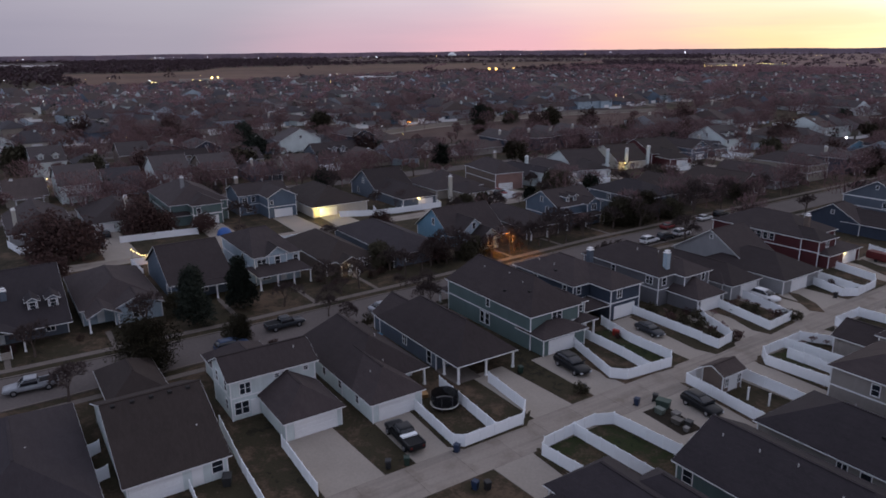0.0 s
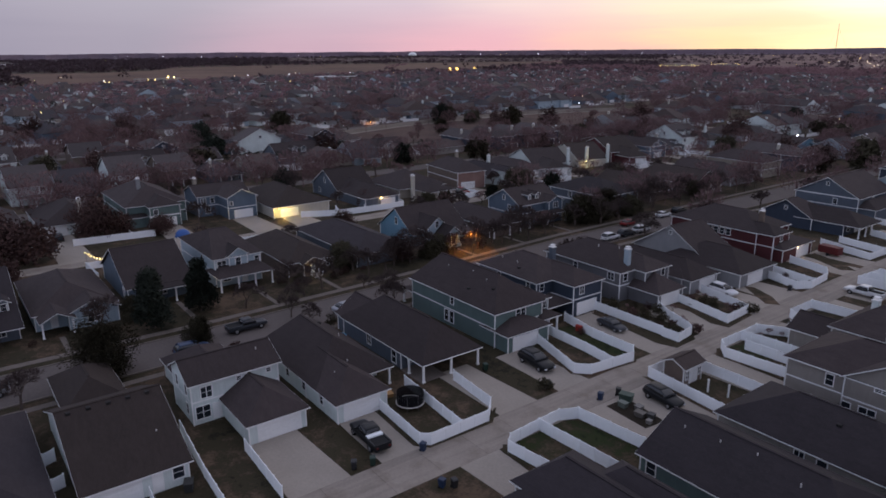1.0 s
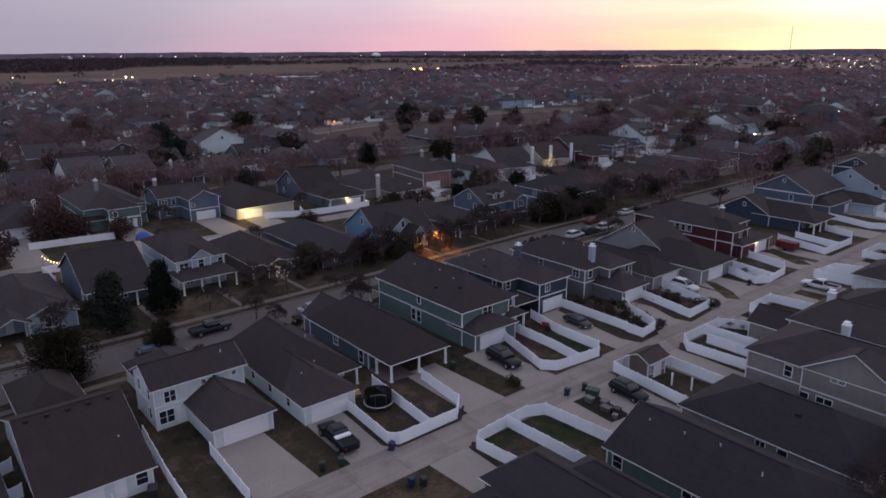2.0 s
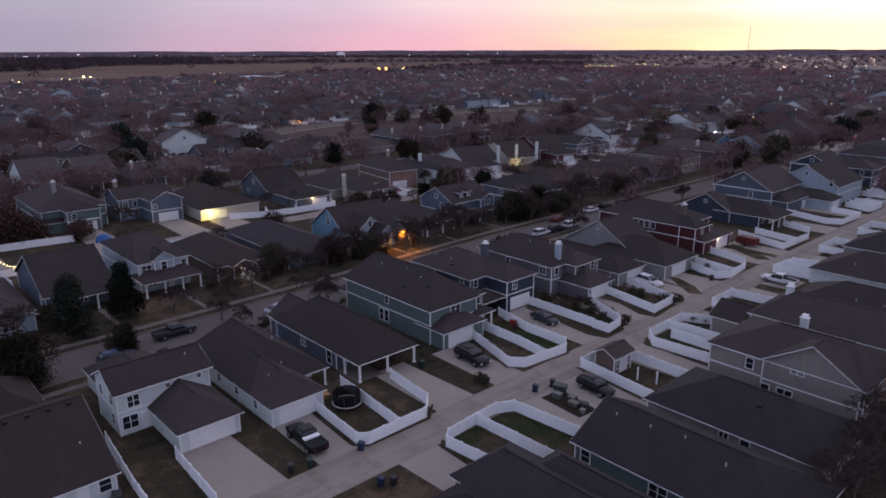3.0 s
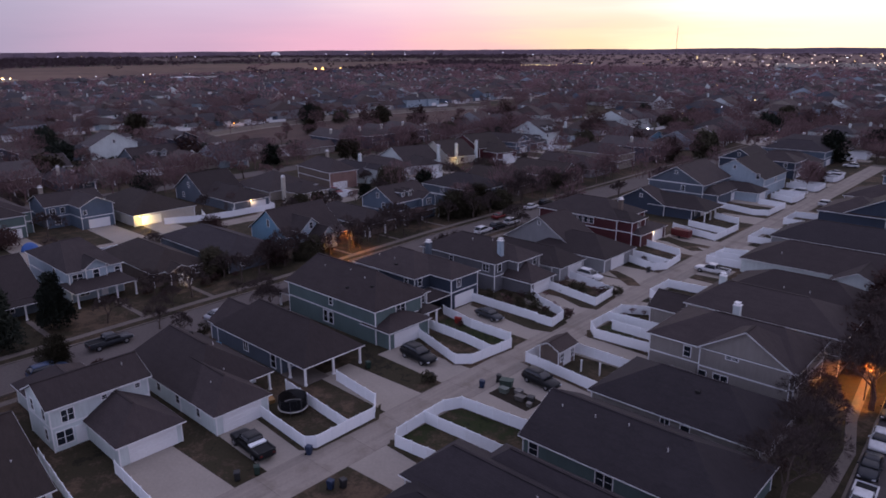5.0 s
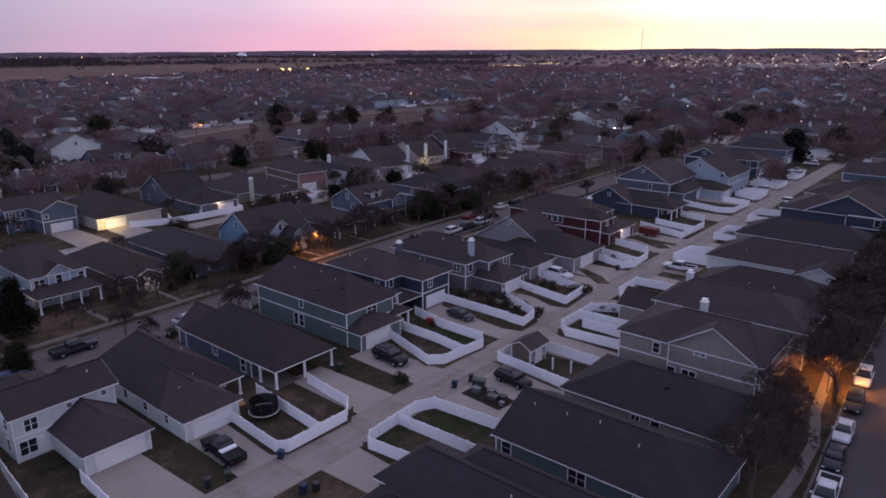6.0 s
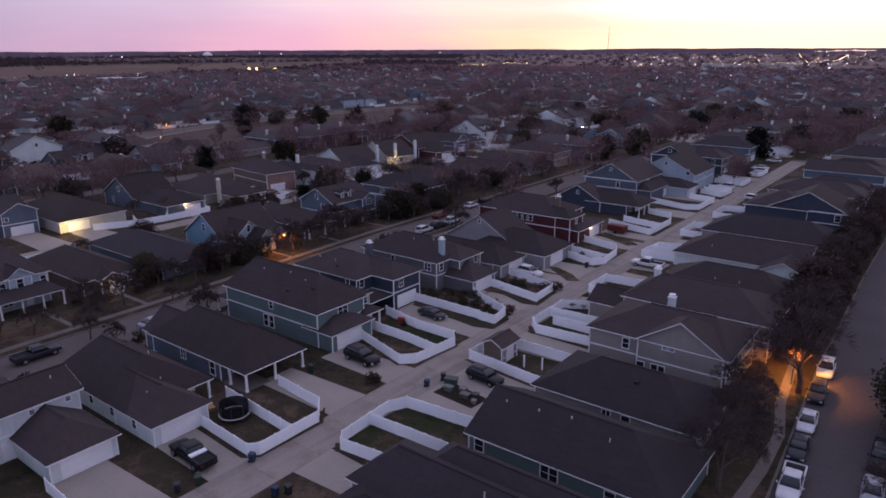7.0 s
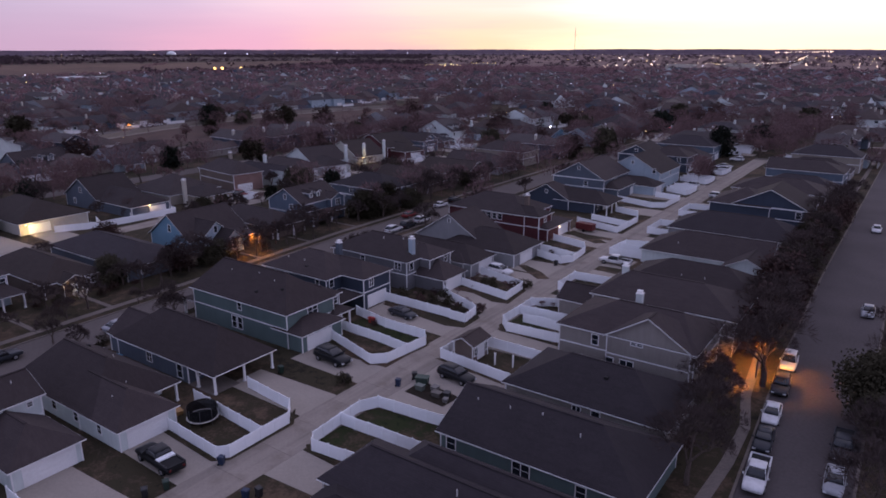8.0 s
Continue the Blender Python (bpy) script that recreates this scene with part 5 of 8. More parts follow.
def car(kind, colour, x, y, heading, label="", size=1.0):
    body, (c0, c1, c2, c3), roof_z, axles = CAR_FORMS[kind]
    paint = glossy("car_paint_" + colour, PAINT[colour], 0.32, 0.22, 0.0, 0.08)
    names = {"sedan": "sedan", "suv": "suv", "pickup": "pickup_truck"}
    e = empty(names[kind], x, y, 0.03, radians(heading))
    e.scale = (1.12 * size, 1.1 * size, 1.08 * size)
    g = Geo()
    g.rings([car_section(*s) for s in body])
    part("body", g, paint, e, smooth=True)
    belt = body[2][3] - 0.04
    wb, wr = body[2][1] - 0.05, body[2][1] - 0.24
    g = Geo()
    mid = (belt + roof_z) / 2
    g.rings([plan_ring(c0, c3, wb, belt, 0.24), plan_ring((c0 + c1) / 2 - 0.03, (c3 + c2) / 2 + 0.05, (wb + wr) / 2 + 0.025, mid, 0.24), plan_ring(c1, c2, wr, roof_z - 0.06, 0.24)])
    part("glasshouse", g, CARGLASS, e, "dark tinted glass", smooth=True)
    g = Geo()
    g.rings([plan_ring(c1 - 0.04, c2 + 0.04, wr + 0.02, roof_z - 0.08, 0.24), plan_ring(c1 - 0.02, c2 + 0.02, wr, roof_z - 0.03, 0.24), plan_ring(c1 + 0.12, c2 - 0.16, wr - 0.14, roof_z + 0.015, 0.2), plan_ring(c1 + 0.4, c2 - 0.4, wr - 0.34, roof_z + 0.03, 0.12)])
    part("roof_panel", g, paint, e, smooth=True)
    for s in (-1, 1):
        for xa, xb in ((c0, c1), (c3, c2), ((c0 + c3) / 2, (c1 + c2) / 2)):
            g = Geo()
            g.tube((xa - 0.1 * (1 if xa > 0.5 else -1 if xa < -0.5 else 0), s * (wb - 0.06), belt), (xb, s * (wr - 0.03), roof_z - 0.05), 0.045, 0.04, 5)
            part("pillar", g, paint, e)
    if kind == "pickup":
        g = Geo()
        g.box(-2.78, -0.80, 1.06, -0.95, 0.80, 1.135)
        part("bed_liner", g, RUBBER, e, "dark cargo bed")
        for s in (-1, 1):
            g = Geo()
            g.box(-2.88, s * 0.90 - 0.08, 1.08, -0.9, s * 0.90 + 0.08, 1.24, 0.03)
            part("bed_side", g, paint, e)
        g = Geo()
        g.box(-2.96, -0.9, 0.62, -2.86, 0.9, 1.22, 0.03)
        part("tailgate", g, paint, e)
    wheel_r = 0.40 if kind == "pickup" else 0.34
    for ax in axles:
        for s in (-1, 1):
            yo = s * (body[2][1] - 0.1)
            g = Geo()
            g.tube((ax, yo - 0.12, wheel_r), (ax, yo + 0.12, wheel_r), wheel_r, wheel_r, 14)
            wl = part("wheel", g, RUBBER, e)
            g = Geo()
            g.tube((ax, yo + s * 0.1, wheel_r), (ax, yo + s * 0.135, wheel_r), wheel_r * 0.62, wheel_r * 0.55, 10)
            part("rim", g, RIM, wl)
    fx, bx = body[-1][0], body[0][0]
    for s in (-1, 1):
        g = Geo()
        g.box(fx - 0.28, s * 0.62 - 0.16, body[-1][3] - 0.22, fx + 0.02, s * 0.62 + 0.16, body[-1][3] - 0.04, 0.03)
        part("headlight", g, HEADL, e)
        g = Geo()
        g.box(bx - 0.03, s * 0.68 - 0.12, body[0][3] - 0.26, bx + 0.2, s * 0.68 + 0.12, body[0][3] - 0.02, 0.03)
        part("tail_light", g, TAIL, e)
        g = Geo()
        g.box(c3 - 0.35, s * (wb + 0.14) - 0.09, belt + 0.02, c3 - 0.2, s * (wb + 0.14) + 0.09, belt + 0.2, 0.03)
        part("wing_mirror", g, paint, e)
    word = {"sedan": "saloon car", "suv": "sport utility car", "pickup": "crew-cab pickup truck"}[kind]
    return tagged(e, label or f"{colour} {word} parked on pale concrete", names[kind].replace("_", " "), "parked cars")


PICK = car("pickup", "black", -62.9, 35.9, 176, "black pickup truck with white toolbox parked on driveway", 1.04)
g = Geo()
g.box(-1.35, -0.86, 1.12, -0.85, 0.86, 1.36, 0.04)
part("toolbox", g, VINYL, PICK, "white bed toolbox")
car("suv", "black", -65.6, 65.2, -4, "black sport utility car parked before garage door", 1.14)
car("sedan", "dark", -68.2, 84.6, -6, "dark saloon car parked behind white fence")
car("suv", "white", -66.6, 113.6, -5, "white sport utility car parked before garage")
car("suv", "black", -48.0, 70.6, -6, "black sport utility car parked beside shed fence", 1.03)
car("pickup", "white", -50.2, 132.4, 178, "white pickup truck parked beside the alley")
car("sedan", "silver", -101.8, 54.6, 94, "silver hatchback parked on the street")
car("pickup", "dark", -104.0, 37.4, 92, "dark pickup truck with pale load on street")
car("suv", "blue", -100.2, 27.4, 90, "blue car parked on the street")
car("pickup", "silver", -102.6, 0.7, -94, "silver crew-cab pickup truck parked on street")
car("suv", "white", -104.2, 126.8, 92, "white van parked on the street")
car("suv", "dark", -104.2, 132.6, 92, "dark car parked on the street")
car("suv", "white", -104.3, 138.4, 92, "white car parked on the street")
car("sedan", "red", -110.6, 141.4, 92, "dark red saloon car on street")
car("sedan", "white", -110.9, 156.0, 92, "white saloon car on street")
car("suv", "black", -110.9, 163.0, 92, "black car on street")
car("sedan", "red", -9.4, 61.8, 94, "red car parked at east kerb")
car("pickup", "white", -9.9, 69.4, -86, "white pickup truck parked at the kerb")
car("sedan", "dark", -10.8, 77.4, -86, "dark saloon car parked at the kerb")
car("sedan", "white", -11.2, 84.0, -86, "white saloon car parked at the kerb")
car("suv", "dark", -11.7, 92.4, -86, "dark car lit by orange street lamp")
car("suv", "white", -12.1, 100.6, -86, "white car lit by orange street lamp")
car("sedan", "silver", -3.2, 73.0, -88, "silver saloon car parked under a dark tree")
car("pickup", "dark", -3.3, 80.4, -88, "dark pickup truck parked under a tree")
car("sedan", "silver", -4.9, 129.6, -88, "silver saloon car parked at far kerb")
car("sedan", "white", -8.4, 193.6, -88, "white saloon car parked on the street")
car("suv", "silver", -6.6, 218, -88, "silver car parked on the street")
for cx_, cy_, cc in ((-61.6, 262, "white"), (-62.4, 270, "silver"), (-50, 212, "white"), (-62, 225.6, "white"), (-176, 104, "dark"), (-168.6, 131.4, "black"), (-169, 133.6, "red"), (-62.6, 289, "white"), (-167.4, 172, "silver"), (-176.6, 20, "dark"), (-186, 22.6, "dark")):
    car("suv" if cc != "silver" else "sedan", cc, cx_, cy_, random.choice((0, 180)) + random.uniform(-6, 6), f"{cc} car parked by a rear garage")


# ---- yard and alley things ----
def bin_(x, y, colour, label):
    e = empty("wheelie_bin", x, y, 0.02, random.uniform(-0.6, 0.6))
    m = mottled("bin_" + colour, {"blue": (0.014, 0.028, 0.065), "green": (0.015, 0.035, 0.025), "dark": (0.02, 0.02, 0.022)}[colour], 1, 8, 0.15, 0.5, 0.4)
    g = Geo()
    g.solid([(-0.25, -0.24, 0.08), (0.25, -0.24, 0.08), (0.25, 0.24, 0.08), (-0.25, 0.24, 0.08)], [(-0.33, -0.3, 1.0), (0.33, -0.3, 1.0), (0.33, 0.3, 1.0), (-0.33, 0.3, 1.0)])
    part("body", g, m, e)
    g = Geo()
    g.rings([[(-0.37, -0.33, 1.0), (0.36, -0.33, 1.0), (0.36, 0.33, 1.0), (-0.37, 0.33, 1.0)], [(-0.3, -0.28, 1.12), (0.28, -0.28, 1.09), (0.28, 0.28, 1.09), (-0.3, 0.28, 1.12)]])
    part("lid", g, m, e)
    for s in (-1, 1):
        g = Geo()
        g.tube((-0.27, s * 0.26 - 0.03, 0.13), (-0.27, s * 0.26 + 0.03, 0.13), 0.13, 0.13, 10)
        part("wheel", g, RUBBER, e)
    return tagged(e, label, "wheelie bin", "wheelie bins")


for bx_, by_, c_ in ((-57.4, 39.6, "blue"), (-50.6, 37.2, "blue"), (-49.8, 38.2, "dark"), (-58.4, 33.6, "green"), (-59.0, 31.6, "dark"), (-53.2, 64.6, "blue"), (-52.6, 67.4, "dark"), (-68.8, 58.4, "green"), (-59.6, 61.6, "dark"), (-59.5, 108.6, "dark"), (-59.8, 124.6, "dark"), (-58.8, 130.2, "dark"), (-41.2, 83.2, "dark")):
    bin_(bx_, by_, c_, f"{c_ + ' plastic'} wheelie bin standing beside the alley")

# trampoline with net
tr = empty("trampoline", -66.9, 44.3)
tr.scale = (0.86, 0.86, 0.95)
NET = Mat("black_net")
NET.base((0.012, 0.012, 0.014))
NET.rough(0.9, 0.1)
NET.b.inputs["Alpha"].default_value = 0.72


def ring(r, z, thick, sides=28, tall=None):
    g = Geo()
    tall = tall or thick
    rows = []
    for i in range(sides):
        a = 2 * math.pi * i / sides
        c, s_ = math.cos(a), math.sin(a)
        rows.append([((r - thick) * c, (r - thick) * s_, z), ((r + thick) * c, (r + thick) * s_, z), ((r + thick) * c, (r + thick) * s_, z + tall), ((r - thick) * c, (r - thick) * s_, z + tall)])
    g.rings(rows + [rows[0]], caps=False)
    return g


part("pad", ring(2.05, 0.62, 0.13, tall=0.07), mottled("pad_cream", (0.55, 0.52, 0.48)), tr, "cream padded rim")
g = Geo()
g.tube((0, 0, 0.6), (0, 0, 0.63), 1.94, 1.94, 28)
part("mat", g, RUBBER, tr)
part("net", ring(2.0, 0.7, 0.01, tall=1.45), NET.m, tr, "black safety net")
for i in range(8):
    a = 2 * math.pi * i / 8
    g = Geo()
    g.tube((2.1 * math.cos(a), 2.1 * math.sin(a), 0), (2.1 * math.cos(a), 2.1 * math.sin(a), 2.2), 0.03, 0.03, 6)
    part("pole", g, METAL, tr)
tagged(tr, "round trampoline with black net and cream rim", "trampoline")

# shed with its small porch posts
house([(-52.4, 75.5, -48.4, 80.4, 2.75, "y", 0.5, 0, 0)], "brown", 4, "brown garden shed with white double door and windows", "", gable="brown",
      windows=[("+x", -48.85, 76.8, 0.95, 0.7, 1.1, 2), ("+x", -48.85, 79.4, 0.95, 0.7, 1.1, 2)], doors=[("+x", -48.85, 77.75), ("+x", -48.85, 78.5)], name="shed")
for px_, py_ in ((-46.1, 77.5), (-43.6, 78.2)):
    e = empty("garden_post", px_, py_)
    g = Geo()
    g.box(-0.09, -0.09, 0, 0.09, 0.09, 1.7)
    part("shaft", g, TRIM, e)
    g = Geo()
    g.box(-0.13, -0.13, 1.7, 0.13, 0.13, 1.8, 0.02)
    part("cap", g, TRIM, e)
    tagged(e, "white square garden post standing in a yard", "post", "garden posts")

# planter bed
SOIL = mottled("dark_soil", (0.03, 0.024, 0.018), 1.0, 9.0, 0.4, 0.95, 0.1, 0.8, 0.05)
sheet("planting_bed", [(-51.6, 63.9), (-45.2, 63.4), (-44.8, 66.6), (-51.4, 67.6)], 0.06, SOIL, "dark planting bed beside the alley", 0.1, "planting bed")

# red trailer by the red house
t_ = empty("trailer", -66.4, 154.0, 0.02, radians(-6))
RED = mottled("red_trailer_paint", (0.10, 0.017, 0.018), 1, 8, 0.2, 0.55, 0.3)
g = Geo()
g.box(-2.2, -0.95, 0.5, 2.2, 0.95, 0.62)
part("bed", g, RED, t_)
for s in (-1, 1):
    g = Geo()
    g.box(-2.2, s * 0.95 - 0.04, 0.62, 2.2, s * 0.95 + 0.04, 1.95, 0.01)
    part("side", g, RED, t_)
    g = Geo()
    g.tube((0, s * 1.0 - 0.1, 0.33), (0, s * 1.0 + 0.1, 0.33), 0.33, 0.33, 12)
    part("wheel", g, RUBBER, t_)
for nm, x0, x1 in (("end_wall", -2.2, -2.12), ("ramp_door", 2.12, 2.2)):
    g = Geo()
    g.box(x0, -0.905, 0.62, x1, 0.905, 1.95, 0.01)
    part(nm, g, RED, t_)
g = Geo()
g.rings([[(-2.24, -1.02, 1.95), (2.24, -1.02, 1.95), (2.24, 1.02, 1.95), (-2.24, 1.02, 1.95)], [(-2.24, -1.02, 2.02), (2.24, -1.02, 2.02), (2.24, 1.02, 2.02), (-2.24, 1.02, 2.02)], [(-2.1, -0.8, 2.1), (2.1, -0.8, 2.1), (2.1, 0.8, 2.1), (-2.1, 0.8, 2.1)]])
part("roof", g, RED, t_)
g = Geo()
g.tube((2.2, 0, 0.55), (3.4, 0, 0.45), 0.05, 0.05, 6)
part("drawbar", g, METAL, t_)
tagged(t_, "dark red covered trailer parked on driveway by a fence", "trailer")

# blue tarpaulin dome
g = Geo()
rows_ = []
for k in range(6):
    a = k / 5 * math.pi / 2
    rows_.append([(1.9 * math.cos(a) * math.cos(b) * random.uniform(0.93, 1.04) + 1e-3 * math.cos(b), 1.9 * math.cos(a) * math.sin(b) * random.uniform(0.93, 1.04) + 1e-3 * math.sin(b), 1.9 * math.sin(a)) for b in [2 * math.pi * i / 14 for i in range(14)]])
g.rings(rows_)
tp = part("tarpaulin", g, mottled("blue_tarp", (0.03, 0.10, 0.32), 1, 6, 0.2, 0.5, 0.4), smooth=True)
tp.location = (-170.6, 47.6, 0)
tagged(tp, "rounded blue tarpaulin cover behind a garage", "tarpaulin")

# small yard clutter
for cx_, cy_, w_, d_, h_, col, nm, lab in ((-91.5, 47.4, 2.4, 1.4, 0.8, (0.10, 0.28, 0.42), "paddling_pool", "blue covered pool beside a house wall"), (-70.8, 43.6, 1.4, 0.8, 0.5, (0.35, 0.20, 0.08), "play_box", "orange toy box beside a trampoline"),
                                           (-66.2, 16.2, 1.3, 0.9, 1.0, (0.03, 0.03, 0.03), "barbecue", "dark barbecue standing beside a back door"), (-50.2, 65.4, 1.2, 0.8, 0.7, (0.12, 0.14, 0.12), "planter", "grey planter box on dark soil"),
                                           (-51.0, 67.0, 1.7, 1.1, 1.0, (0.05, 0.075, 0.06), "storage_box", "dull green lidded storage box on dark soil"), (-46.2, 65.8, 0.8, 0.8, 0.7, (0.05, 0.05, 0.05), "plant_pot", "dark plant pot on dark soil"), (-45.6, 64.6, 0.6, 0.6, 0.5, (0.18, 0.17, 0.16), "plant_pot", "grey plant pot on dark soil"),
                                           (-47.4, 65.2, 1.3, 0.9, 0.6, (0.11, 0.10, 0.09), "planter", "grey-brown planter box on dark soil"), (-48.6, 66.5, 0.9, 0.9, 0.5, (0.16, 0.15, 0.14), "planter", "dull grey planter tub on dark soil"), (-70.5, 79.4, 1.1, 0.5, 0.9, (0.30, 0.03, 0.02), "toy_slide", "red plastic toy slide on lawn"),
                                           (-39.2, 55.8 - 1.6, 0.8, 0.8, 0.9, (0.03, 0.03, 0.03), "barbecue", "dark barbecue standing by a house corner")):
    e = empty(nm, cx_, cy_, 0.02, random.uniform(-0.4, 0.4))
    m = mottled("clutter_%s_%.2f" % (nm, col[0]), col, 1, 8, 0.2, 0.6, 0.3)
    g = Geo()
    g.solid([(-w_ / 2 * 0.85, -d_ / 2 * 0.85, 0), (w_ / 2 * 0.85, -d_ / 2 * 0.85, 0), (w_ / 2 * 0.85, d_ / 2 * 0.85, 0), (-w_ / 2 * 0.85, d_ / 2 * 0.85, 0)], [(-w_ / 2, -d_ / 2, h_), (w_ / 2, -d_ / 2, h_), (w_ / 2, d_ / 2, h_), (-w_ / 2, d_ / 2, h_)])
    part("body", g, m, e)
    g = Geo()
    g.box(-w_ / 2 - 0.04, -d_ / 2 - 0.04, h_, w_ / 2 + 0.04, d_ / 2 + 0.04, h_ + 0.07, 0.02)
    part("rim", g, m, e)
    tagged(e, lab, nm.replace("_", " "))

# front walks and steps across the west street
for i, (yy, xa, xb) in enumerate(((-1.6, -117.6, -112.2), (12.8, -119.2, -112.0), (32.4, -124.2, -111.8), (46.4, -123.4, -111.9), (59.2, -122.6, -112.3), (93.6, -121.2, -113.6), (125.6, -123.0, -115.6), (109, -122, -115))):
    sheet("front_walk_%d" % (i + 1), [(xa, yy - 0.42), (xb, yy - 0.42), (xb, yy + 0.42), (xa, yy + 0.42)], 0.06, WALK, "narrow concrete front walk to a porch", category="front walk")
for xx, yy in ((-121.8, 59.2), (-116.4, -1.6)):
    e = empty("front_steps", xx, yy)
    for k in range(4):
        g = Geo()
        g.box(-0.9 + 0.35 * k, -0.7, 0.02, -0.55 + 0.35 * k, 0.7, 0.72 - 0.17 * k, 0.015)
        part("step", g, CONCRETE, e)
    for sy in (-0.75, 0.75):
        g = Geo()
        g.tube((-0.9, sy, 1.6), (0.6, sy, 0.95), 0.04, 0.04, 6)
        part("handrail", g, TRIM, e)
        for xk, zk in ((-0.85, 1.58), (0.55, 0.97)):
            g = Geo()
            g.box(xk - 0.05, sy - 0.05, 0.02, xk + 0.05, sy + 0.05, zk)
            part("newel_post", g, TRIM, e)
    tagged(e, "pale concrete front steps with white handrails", "steps", "front steps")


# ---- trees ----
def blade(g, p, q, w, rng):
    """A twig as a slim flat kite."""
    d = (q - p)
    u = d.cross(Vector((rng.gauss(0, 1), rng.gauss(0, 1), rng.gauss(0, 1)))).normalized() * w
    m = p + d * 0.35
    g.poly([p, m + u, q, m - u])


def branch(g, twigs, p, d, length, r, depth, rng, spread, sides, thin):
    """Grows one limb and its forks; the last two orders go into the twigs mesh."""
    steps = 2 if depth > 2 else 1
    for k in range(steps):
        q = p + d * (length / steps)
        r1 = r * (0.82 if k + 1 < steps else 0.62)
        if depth > 1:
            g.tube(p, q, max(r, thin), max(r1, thin), sides, caps=False)
        else:
            blade(twigs, p, q, max(r, thin) * 1.3, rng)
        p, r = q, r1
        d = (d + Vector((rng.uniform(-0.25, 0.25), rng.uniform(-0.25, 0.25), rng.uniform(-0.08, 0.16)))).normalized()
    if depth == 0:
        return
    n = rng.choice((3, 4)) if depth > 2 else rng.choice((6, 7, 8))
    a0 = rng.uniform(0, 6.28)
    for i in range(n):
        a = a0 + 6.28 * i / n + rng.uniform(-0.4, 0.4)
        u = d.orthogonal().normalized()
        v = d.cross(u)
        k = rng.uniform(0.45, 1.0) * spread
        nd = (d + (u * math.cos(a) + v * math.sin(a)) * k + Vector((0, 0, 0.08))).normalized()
        branch(g, twigs, p - d * rng.uniform(0, 0.35) * length, nd, length * rng.uniform(0.64, 0.86), r * rng.uniform(0.6, 0.8), depth - 1, rng, spread, sides, thin)


def bare_tree(h, seed, depth=4, thick=1.0, spread=0.85, thin=0.024, twig=None):
    rng = random.Random(seed)
    e = empty("bare_tree")
    g, tw = Geo(), Geo()
    branch(g, tw, Vector((0, 0, -0.1)), Vector((rng.uniform(-0.08, 0.08), rng.uniform(-0.08, 0.08), 1)).normalized(), h * 0.25, h * 0.024 * thick, depth, rng, spread, 5 if depth > 4 else 3, thin)
    part("trunk", g, BARK, e, quick=True)
    part("crown", tw, twig or TWIG_HAZE, e, quick=True)
    return tagged(e, "leafless deciduous tree with fine brown twigs", "tree", "bare trees")


def leaf_tree(h, w, seed, leaves=1500, size=0.34, material=None, conical=False, name="evergreen_tree", label="dark evergreen tree with dense uneven crown"):
    rng = random.Random(seed)
    e = empty(name)
    g = Geo()
    g.tube((0, 0, -0.1), (0.1, 0.05, h * 0.35), h * 0.032, h * 0.022, 7)
    g.tube((0.1, 0.05, h * 0.35), (0, 0.1, h * 0.8), h * 0.022, h * 0.006, 6)
    clumps = []
    n = 44 if leaves > 900 else 22
    for i in range(n):
        a, t = rng.uniform(0, 6.28), rng.uniform(0.16, 1.0)
        if conical:
            rad = w / 2 * (1.05 - t) * rng.uniform(0.55, 1.0)
        else:
            rad = w / 2 * math.sqrt(max(0.05, 1 - ((t - 0.5) / 0.55) ** 2)) * rng.uniform(0.35, 0.92)
        c = Vector((math.cos(a) * rad, math.sin(a) * rad, h * t * 0.92))
        clumps.append((c, w * rng.uniform(0.16, 0.27)))
        if i % 2 == 0:
            g.tube((0, 0, c.z * 0.72), c, h * 0.01, h * 0.004, 4, caps=False)
    part("trunk", g, BARK, e, quick=True)
    lv = Geo()
    for i in range(leaves):
        c, r = rng.choice(clumps)
        d = Vector((rng.gauss(0, 1), rng.gauss(0, 1), rng.gauss(0, 0.8))).normalized() * r * rng.uniform(0.45, 1.08)
        p = c + d
        if p.z < 0.15:
            continue
        s = size * rng.uniform(0.6, 1.3)
        u = Vector((rng.gauss(0, 1), rng.gauss(0, 1), rng.gauss(0, 1))).normalized()
        v = u.orthogonal().normalized()
        lv.poly([p - u * s, p + v * s * 0.5, p + u * s, p - v * s * 0.5])
    part("crown", lv, material or LEAF, e, quick=True)
    return tagged(e, label, "tree", "evergreen trees")


def put(ob, x, y, scale=1.0, turn=None, first=[set()]):
    """Places a template the first time, and copies of it after that."""
    a = random.uniform(0, 6.28) if turn is None else turn
    m = Matrix.Translation((x, y, 0)) @ Matrix.Rotation(a, 4, "Z")
    if ob.name not in first[0]:
        first[0].add(ob.name)
        ob.matrix_basis = m @ Matrix.Diagonal((scale, scale, scale, 1))
        return ob
    c = copy_thing(ob, m)
    c.scale = (scale, scale, scale * random.uniform(0.9, 1.1))
    return c


